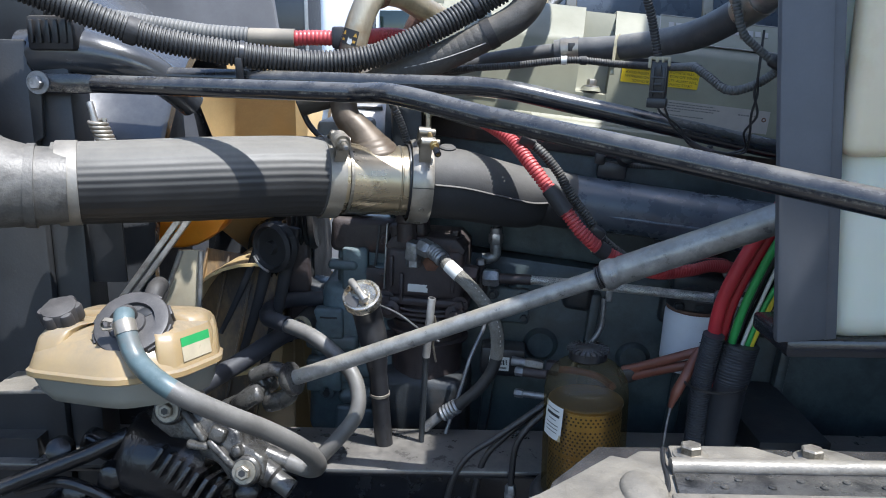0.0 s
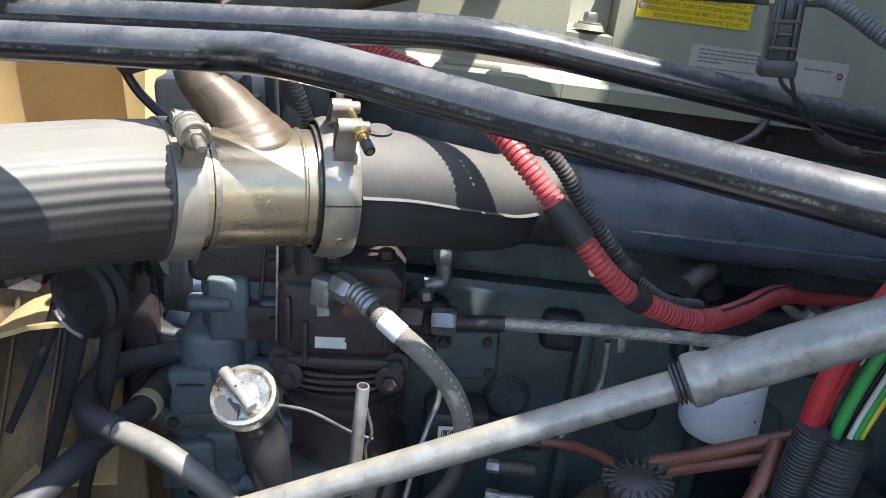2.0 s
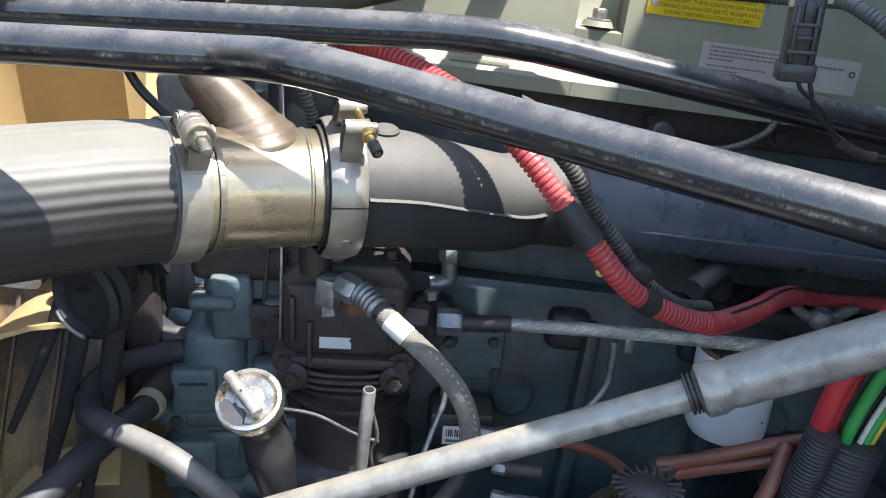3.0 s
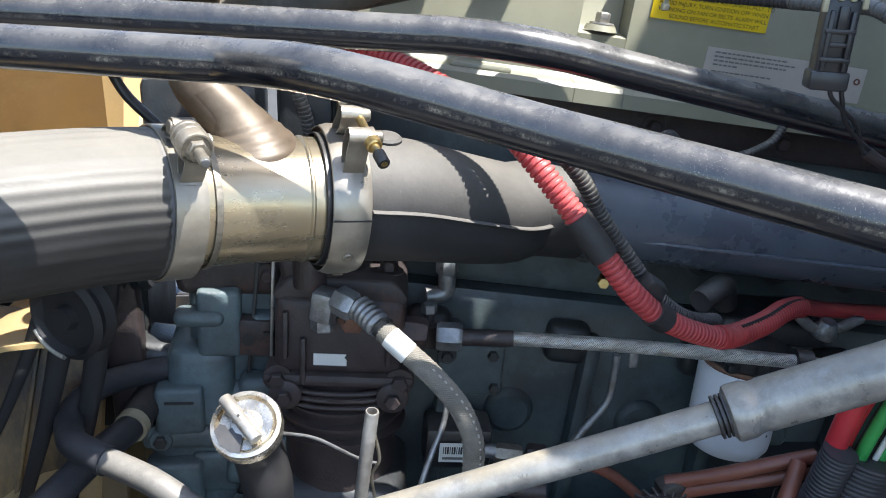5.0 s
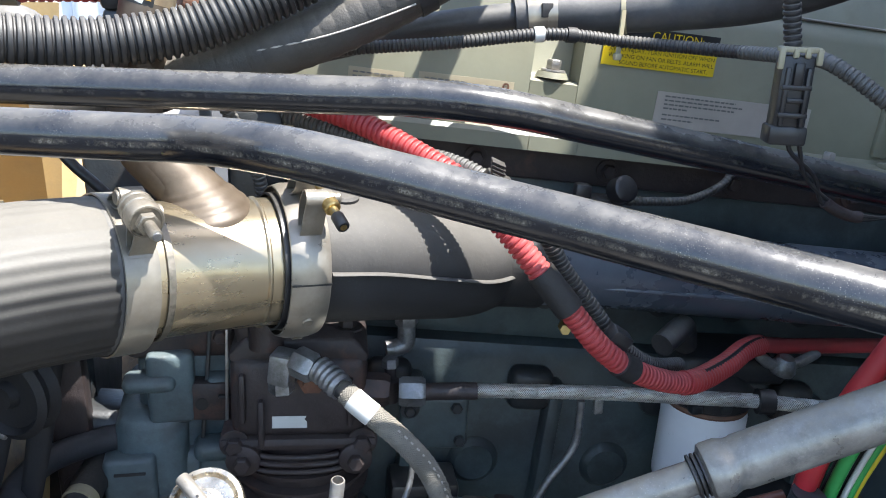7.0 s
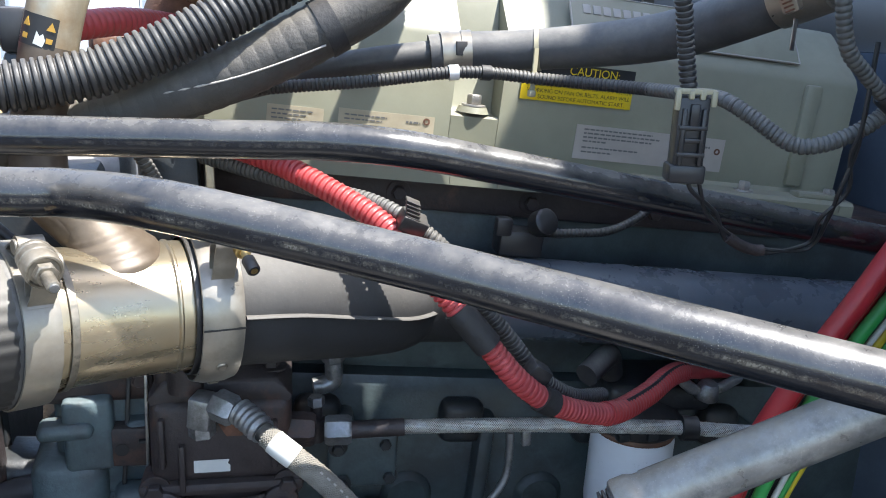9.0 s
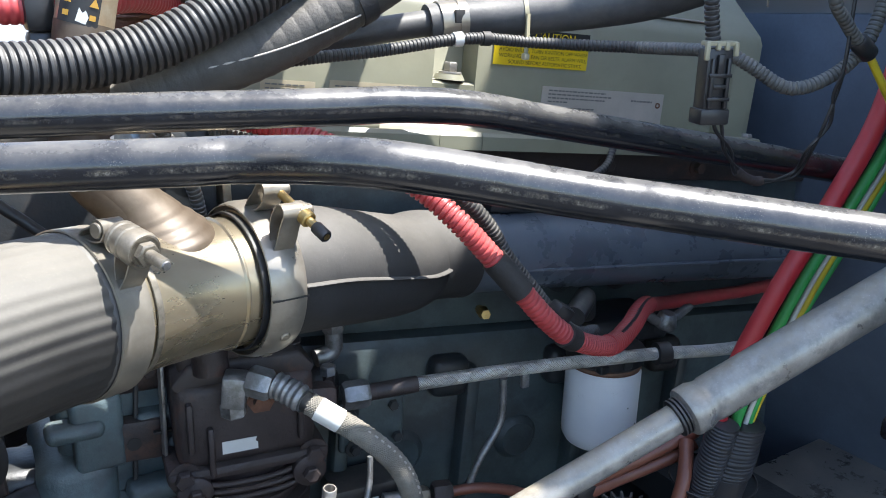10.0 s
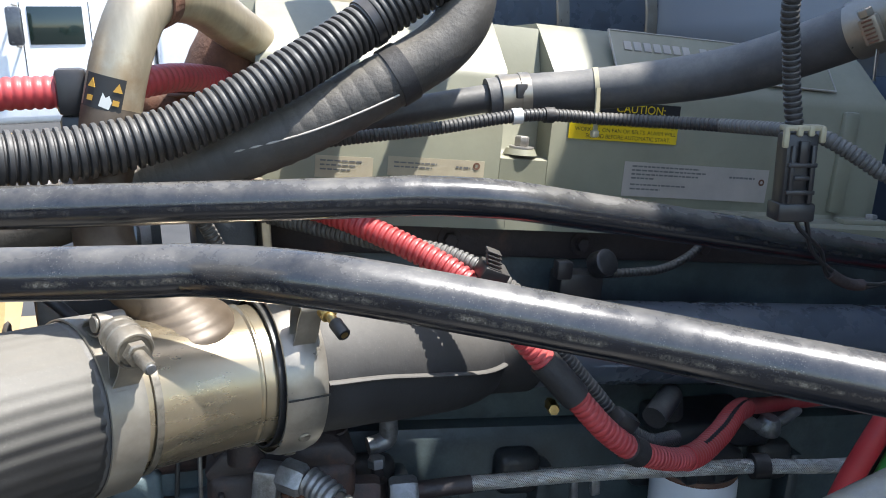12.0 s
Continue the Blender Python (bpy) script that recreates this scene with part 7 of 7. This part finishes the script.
for k in range(13):
    a = 360 / 13 * k + 4
    g = Geo()
    rows = 9
    vs, fs = [], []
    for i in range(rows):
        r = 0.09 + 0.30 * i / (rows - 1)
        pitch = radians(38 - 12 * i / (rows - 1))
        w = 0.055 + 0.030 * i / (rows - 1)
        for s in (-1, -0.71, -0.43, -0.14, 0.14, 0.43, 0.71, 1):
            bow = 0.030 * (1 - s * s)
            vs.append((w * s * math.cos(pitch) - bow * math.sin(pitch), w * s * math.sin(pitch) + bow * math.cos(pitch), r))
            vs.append((w * s * math.cos(pitch) - (bow + 0.005) * math.sin(pitch), w * s * math.sin(pitch) + (bow + 0.005) * math.cos(pitch), r))
    n = 16
    for i in range(rows - 1):
        for j in range(7):
            for b in (0, 1):
                q = (i * n + 2 * j + b, i * n + 2 * j + 2 + b, (i + 1) * n + 2 * j + 2 + b, (i + 1) * n + 2 * j + b)
                fs.append(q if b else q[::-1])
        for j in (0, 7):
            fs.append((i * n + 2 * j, i * n + 2 * j + 1, (i + 1) * n + 2 * j + 1, (i + 1) * n + 2 * j))
    top = (rows - 1) * n
    for j in range(7):
        fs.append((top + 2 * j, top + 2 * j + 1, top + 2 * j + 3, top + 2 * j + 2))
    g.add(vs, fs, pose(-0.33, 1.64, 1.22, a, 0, 0))
    part("blade", g, M_TAN, fan)

pulley = thing("crank_pulley", "dark grooved belt pulley", "pulley", (-0.22, 1.45, 1.2))
part("wheel", lathe([(0.03, -0.02), (0.095, -0.02), (0.10, -0.015)] + [(0.10 - 0.006 * (k % 2), -0.012 + 0.004 * k) for k in range(9)] + [(0.10, 0.024), (0.095, 0.028), (0.03, 0.028)], 44, pose(-0.245, 1.50, 1.24, 0, 90, 0)), M_IRON, pulley)
part("wheel", lathe([(0.02, -0.02), (0.065, -0.02), (0.07, -0.015)] + [(0.07 - 0.006 * (k % 2), -0.012 + 0.004 * k) for k in range(7)] + [(0.065, 0.02), (0.02, 0.02)], 36, pose(-0.225, 1.40, 1.345, 0, 90, 0)), M_IRON, pulley)
part("belt", sweep(smooth([(-0.245, 1.40, 1.22), (-0.238, 1.36, 1.29), (-0.23, 1.335, 1.345), (-0.228, 1.36, 1.40), (-0.23, 1.42, 1.415)], 6), 0.012, 8, flat=(0.35, 1.0)), M_RUBBER, pulley)
idler = thing("idler_pulley", "glossy black idler pulley before the fan", "pulley", (-0.285, 1.40, 1.2))
part("wheel", lathe([(0.02, -0.026), (0.058, -0.026), (0.064, -0.022)] + [(0.064 - 0.005 * (k % 2), -0.016 + 0.004 * k) for k in range(9)] + [(0.064, 0.022), (0.058, 0.026), (0.02, 0.026)], 44, pose(-0.287, 1.41, 1.258, 0, 90, 14)), M_FRAME, idler)
part("hub", lathe([(0.0, -0.034), (0.018, -0.034), (0.02, -0.028), (0.02, 0.03), (0.0, 0.03)], 20, pose(-0.287, 1.41, 1.258, 0, 90, 14)), M_IRON, idler)
part("bracket", box(0.03, 0.03, 0.22, pose(-0.262, 1.44, 1.20, 0, 10, 0), 0.006), M_IRON, idler)
solo("diagonal_brace", box(0.009, 0.010, 0.19, pose(-0.434, 1.20, 1.292, 0, 38, 0), 0.002).join(box(0.009, 0.010, 0.19, pose(-0.422, 1.204, 1.290, 0, 38, 0), 0.002), box(0.012, 0.006, 0.02, pose(-0.37, 1.203, 1.362, 0, 38, 0), 0.001), box(0.012, 0.006, 0.02, pose(-0.486, 1.203, 1.219, 0, 38, 0), 0.001)), M_ALU, "pale double diagonal brace before the fan", "brace")
guard = thing("fan_guard", "pale dusty guard plate beside the fan", "guard", (-0.40, 1.24, 1.19))
part("panel", prism([(-0.4416, 1.19), (-0.371, 1.19), (-0.3606, 1.308), (-0.3915, 1.308)], 0.006, pose(0, 1.238, 0), 0.0015), M_TLAB, guard)
part("edge", sweep(np.array([(-0.371, 1.237, 1.19), (-0.366, 1.237, 1.25), (-0.3606, 1.237, 1.308)]), 0.004, 10), M_ALU, guard)
part("edge", sweep(np.array([(-0.4416, 1.237, 1.19), (-0.416, 1.237, 1.25), (-0.3915, 1.237, 1.308)]), 0.004, 10), M_ALU, guard)
amber = thing("orange_reservoir", "orange translucent plastic reservoir below the charge hose", "reservoir", (-0.43, 1.37, 1.28))
part("shell", prism([(-0.50, 1.40), (-0.35, 1.40), (-0.352, 1.335), (-0.372, 1.308), (-0.405, 1.288), (-0.43, 1.281), (-0.462, 1.280), (-0.488, 1.292), (-0.50, 1.315)], 0.07, pose(0, 1.36, 0), 0.012), M_ORANGE, amber)
part("rim", box(0.155, 0.075, 0.008, pose(-0.425, 1.395, 1.352), 0.003), M_ORANGE, amber)

# ---- behind the engine's front ----
back = thing("exhaust_flange", "rusted exhaust flange with bolts behind the riser", "flange", (-0.07, 1.40, 1.58))
part("flange", box(0.10, 0.06, 0.016, pose(-0.055, 1.39, 1.612, 0, 4, 8), 0.004), M_RUST, back)
part("stand", box(0.06, 0.05, 0.05, pose(-0.045, 1.41, 1.585), 0.008), M_RUST, back)
part("bolt", hexbolt(pose(-0.062, 1.37, 1.621), 0.012, 0.012), M_RUST, back)
part("stub", lathe([(0.024, -0.02), (0.026, 0.0), (0.026, 0.03), (0.022, 0.04)], 24, pose(-0.03, 1.40, 1.645, 10, 30, 0)), M_RUST, back)
rh = thing("red_air_hose", "faded red rubber hose in a dusty grey sleeve with black clip", "hose", (-0.15, 1.28, 1.62))
part("hose", corrugated(smooth([(-0.212, 1.262, 1.627), (-0.18, 1.264, 1.628), (-0.142, 1.268, 1.628), (-0.11, 1.284, 1.630), (-0.06, 1.335, 1.634), (0.02, 1.46, 1.62)], 8), 0.0115, 0.006, 0.08, 18), M_LOOM_RED, rh)
part("bare_pipe", sweep(smooth([(-0.30, 1.258, 1.629), (-0.255, 1.260, 1.628), (-0.208, 1.262, 1.627)], 6), 0.0135, 20), M_STRAP_TAN, rh, "tan bare stretch")
part("sleeve", corrugated(smooth([(-0.50, 1.245, 1.656), (-0.39, 1.255, 1.640), (-0.335, 1.257, 1.632), (-0.275, 1.259, 1.628)], 8), 0.0150, 0.006, 0.08, 18), M_LOOM_GREY, rh, "dusty grey sleeve")
part("clip", box(0.020, 0.030, 0.032, pose(-0.142, 1.266, 1.628), 0.004), M_PLASTIC, rh, "black hose clip")
part("clip_block", box(0.022, 0.026, 0.026, pose(-0.141, 1.268, 1.600), 0.005), M_PLASTIC, rh)
solo("grey_bent_hose", sweep(smooth([(-0.30, 1.30, 1.585), (-0.25, 1.30, 1.600), (-0.215, 1.305, 1.598), (-0.205, 1.31, 1.57), (-0.21, 1.33, 1.53)], 7), 0.014, 18), M_LOOM_GREY, "bent grey rubber hose behind the riser", "hose")
solo("black_wire_hook", sweep(smooth([(-0.21, 1.28, 1.535), (-0.195, 1.28, 1.50), (-0.17, 1.27, 1.475), (-0.15, 1.26, 1.455)], 6), 0.0045, 12), M_W_BLACK, "black bent cable behind the charge hose", "cable")
throttle = thing("alternator", "bright cast alternator body beyond the pipe", "alternator", (-0.15, 1.55, 1.38))
part("body", lathe([(0.05, -0.06), (0.07, -0.05), (0.075, 0.0), (0.07, 0.05), (0.05, 0.06)], 28, pose(-0.15, 1.58, 1.46, 0, 90, 0)), M_ALU, throttle)
for k in range(8):
    part("vent", box(0.09, 0.006, 0.018, pose(-0.15, 1.58, 1.46, 45 * k, 0, 0) @ pose(0, 0, 0.072), 0.002), M_ZINC, throttle)
part("bracket", box(0.09, 0.10, 0.16, pose(-0.155, 1.42, 1.42), 0.01), M_IRON, throttle)
outlet = thing("thermostat_housing", "dark bracket block behind the branch tube", "bracket", (-0.03, 1.36, 1.42))
part("block", box(0.05, 0.06, 0.12, pose(-0.045, 1.33, 1.47), 0.008), M_IRON, outlet)
part("edge", box(0.008, 0.03, 0.15, pose(-0.012, 1.318, 1.475, 0, 0, 0), 0.002), M_TUBE_TAN, outlet, "dusty tan edge")
part("small_loom", corrugated(smooth([(-0.08, 1.27, 1.56), (-0.06, 1.275, 1.52), (-0.045, 1.28, 1.48), (-0.04, 1.29, 1.44)], 6), 0.006, 0.004, 0.14, 12), M_LOOM_GREY, outlet)

# ---- tank and bracket nearest the walkway ----
tank = thing("overflow_tank", "milky translucent plastic tank behind a grey strap", "tank", (0.50, 0.86, 1.31))
part("shell", box(0.22, 0.10, 0.62, pose(0.508, 0.873, 1.628, 0, -3, 0), 0.03, 5), M_TANK, tank)
part("moulded_panel", box(0.14, 0.03, 0.30, pose(0.474, 0.822, 1.655), 0.018, 4), M_TANK_YEL, tank, "yellowed raised panel")
part("strap", box(0.050, 0.012, 0.44, pose(0.3646, 0.816, 1.54, 0, -4.8, 0), 0.004), M_STRAP, tank, "grey painted steel strap")
part("strap_return", box(0.014, 0.06, 0.62, pose(0.388, 0.846, 1.63, 0, -4.8, 0), 0.003), M_STRAP, tank)
part("mount", box(0.42, 0.10, 0.02, pose(0.585, 0.875, 1.308), 0.005), M_FRAME, tank)
hinge = thing("fender_bracket", "dusty bare metal fender bracket with hex bolts", "bracket", (0.3, 0.6, 1.2))
FZ = 1.264


def slab(poly, z0, z1, m, name, label="", bev=0.002):
    """A level plate: its outline in x and y, between two heights."""
    return part(name, prism([(x, -y) for x, y in poly], z1 - z0, Matrix(((1, 0, 0, 0), (0, 0, -1, 0), (0, 1, 0, z0), (0, 0, 0, 1))), bev), m, hinge, label)


EDGE = [(0.295, 0.6859), (0.317, 0.6686), (0.333, 0.676), (0.349, 0.6878), (0.365, 0.680), (0.3926, 0.6521)]
slab([(0.1976, 0.6857)] + EDGE + [(0.45, 0.635), (0.62, 0.622), (0.62, 0.42), (0.0, 0.42), (0.022, 0.585), (0.088, 0.600), (0.105, 0.612), (0.14, 0.645), (0.172, 0.677), (0.184, 0.672)], FZ - 0.005, FZ, M_BEIGE, "plate")
slab([(0.230, 0.704), (0.62, 0.700), (0.62, 0.60), (0.10, 0.58), (0.118, 0.640), (0.165, 0.703)], FZ - 0.014, FZ - 0.0055, M_FRAME, "backing_plate", "black plate under the bracket")
for k in range(9):
    part("weld_bead", lathe([(0.0035, -0.001), (0.0032, 0.0012), (0.0, 0.0022)], 10, pose(0.226 + 0.021 * k + 0.004 * math.sin(k * 2.0), 0.625 + 0.006 * math.cos(k * 3.0), FZ + 0.003)), M_GEAR, hinge)
slab([(0.222, 0.685)] + [(x - 0.001, y - 0.001) for x, y in EDGE] + [(0.219, 0.651)], FZ + 0.0005, FZ + 0.006, M_BEIGE, "bolted_strip")
part("bar", sweep(np.array([(0.216, 0.650, FZ + 0.004), (0.35, 0.650, FZ + 0.004), (0.62, 0.650, FZ + 0.004)]), 0.0075, 18), M_BEIGE, hinge, "rounded bright bar")
slab([(0.216, 0.642), (0.62, 0.642), (0.62, 0.606), (0.212, 0.606)], FZ + 0.0005, FZ + 0.003, M_GEAR, "worn_channel", "dark worn channel")
slab([(0.205, 0.604), (0.62, 0.604), (0.62, 0.43), (0.185, 0.43)], FZ + 0.0005, FZ + 0.007, M_BEIGE, "lower_strip")
part("joint_gap", sweep(smooth([(0.219, 0.688, FZ + 0.001), (0.214, 0.665, FZ + 0.001), (0.211, 0.64, FZ + 0.001), (0.207, 0.62, FZ + 0.001), (0.200, 0.604, FZ + 0.001)], 5), 0.0019, 8), M_INK, hinge, "dark open joint")
part("dome", lathe([(0.026, -0.003), (0.0245, 0.002), (0.020, 0.0055), (0.0, 0.007)], 32, Matrix.Translation((0.188, 0.618, FZ)) @ Matrix.Diagonal((0.75, 1.2, 0.8, 1.0))), M_BEIGE, hinge, "pressed dome")
for x, y in ((0.2366, 0.6663), (0.336, 0.663), (0.236, 0.578)):
    part("bolt", lathe([(0.0145, -0.003), (0.0145, -0.001), (0.0105, 0.0005), (0.0098, 0.001)], 24, pose(x, y, FZ + 0.008)).join(hexbolt(pose(x, y, FZ + 0.008, 0, 0, 17), 0.0092, 0.008, False)), M_DULL, hinge, "dull flanged hex bolt")
part("arm", box(0.05, 0.56, 0.05, pose(0.56, 0.86, 1.145, -28, 0, 0), 0.008), M_FRAME, hinge, "black arm down to the frame rail")

# ---- far yard ----
lorry = thing("parked_truck", "white parked truck cab with dark side window and mirror", "truck", (-0.6, 17.2, 0.0))
part("cab_body", box(3.1, 2.4, 2.3, pose(-1.2, 17.2, 1.85), 0.14, 3), M_TRUCK, lorry)
part("hood", box(1.7, 2.0, 1.1, pose(-3.5, 17.2, 1.0), 0.15, 3), M_TRUCK, lorry)
part("sleeper", box(1.9, 2.4, 2.7, pose(1.38, 17.2, 2.05), 0.10, 3), M_TRUCK, lorry)
part("side_window", box(0.85, 0.02, 0.62, pose(-1.15, 15.99, 2.32), 0.05), M_GLASS, lorry, "dark green side window")
part("door_seam", box(0.012, 0.012, 1.6, pose(-0.62, 15.999, 1.9), 0), M_INK, lorry)
part("door_seam", box(0.012, 0.012, 1.6, pose(-1.68, 15.999, 1.9), 0), M_INK, lorry)
part("grab_rail", sweep(np.array([(-0.45, 15.93, 1.3), (-0.45, 15.93, 2.3)]), 0.025, 12), M_CLAMP, lorry, "bright grab rail")
part("mirror", box(0.24, 0.14, 0.62, pose(-1.75, 15.72, 2.30), 0.05), M_SHROUD, lorry)
for z in (1.98, 2.64):
    part("mirror_arm", sweep(np.array([(-1.72, 16.05, z), (-1.75, 15.72, z)]), 0.018, 10), M_CLAMP, lorry)
for x in (-3.5, 0.9):
    w = part("wheel", lathe([(0.30, -0.15), (0.48, -0.15), (0.52, -0.10), (0.52, 0.10), (0.48, 0.15), (0.30, 0.15)], 32, pose(x, 16.15, 0.52, 90)), M_RUBBER, lorry)
    part("rim", lathe([(0.0, -0.05), (0.28, -0.08), (0.30, 0.12)], 24, pose(x, 16.05, 0.52, 90)), M_ALU, w)
# Dark box put in for the shaded gap beside the truck.
trailer = thing("dark_gap_box", "blue-black box standing in for the shaded gap by the parked truck", "trailer", (-3.4, 21.0, 0.0))
part("box_body", box(1.1, 5.0, 2.9, pose(-4.1, 21.5, 2.55), 0.04), M_FRAME, trailer)
for x in (-4.62, -3.58):
    part("corner_post", box(0.08, 0.05, 2.9, pose(x, 18.99, 2.55), 0.01), M_ALU, trailer)
part("leg", box(0.9, 0.3, 1.1, pose(-4.1, 20.0, 0.55), 0.02), M_FRAME, trailer)
shed = thing("yard_wall", "pale blue-grey metal building across the yard", "building", (0.0, 34.0, 0.0))
part("wall", box(70.0, 0.4, 7.0, pose(0, 34.0, 3.5), 0), M_CAB, shed)
part("roof_edge", box(70.0, 0.6, 0.3, pose(0, 33.9, 7.1), 0.05), M_TRUCK, shed)


# ---- running gear below the frame ----
axle = thing("front_axle", "black front axle with leaf springs and tyres", "axle", (-0.2, 1.5, 0.0))
part("axle_beam", box(0.10, 1.70, 0.10, pose(-0.2, 1.58, 0.49), 0.02), M_FRAME, axle)
for y in (1.15, 2.03):
    for k in range(3):
        part("leaf", box(1.3 - 0.3 * k, 0.075, 0.018, pose(-0.2, y, 0.727 - 0.019 * k), 0.003), M_FRAME, axle)
    part("spring_pad", box(0.14, 0.10, 0.142, pose(-0.2, y, 0.609), 0.01), M_FRAME, axle)
for y in (0.76, 2.42):
    tyre = part("tyre", lathe([(0.29, -0.13), (0.44, -0.14), (0.485, -0.10), (0.49, 0.0), (0.485, 0.10), (0.44, 0.14), (0.29, 0.13)], 40, pose(-0.2, y, 0.49, 90)), M_RUBBER, axle, "black rubber tyre")
    part("rim", lathe([(0.0, -0.02), (0.12, -0.03), (0.27, -0.08), (0.29, -0.12), (0.30, 0.12), (0.0, 0.11)], 32, pose(-0.2, y, 0.49, 90)), M_ALU, tyre)
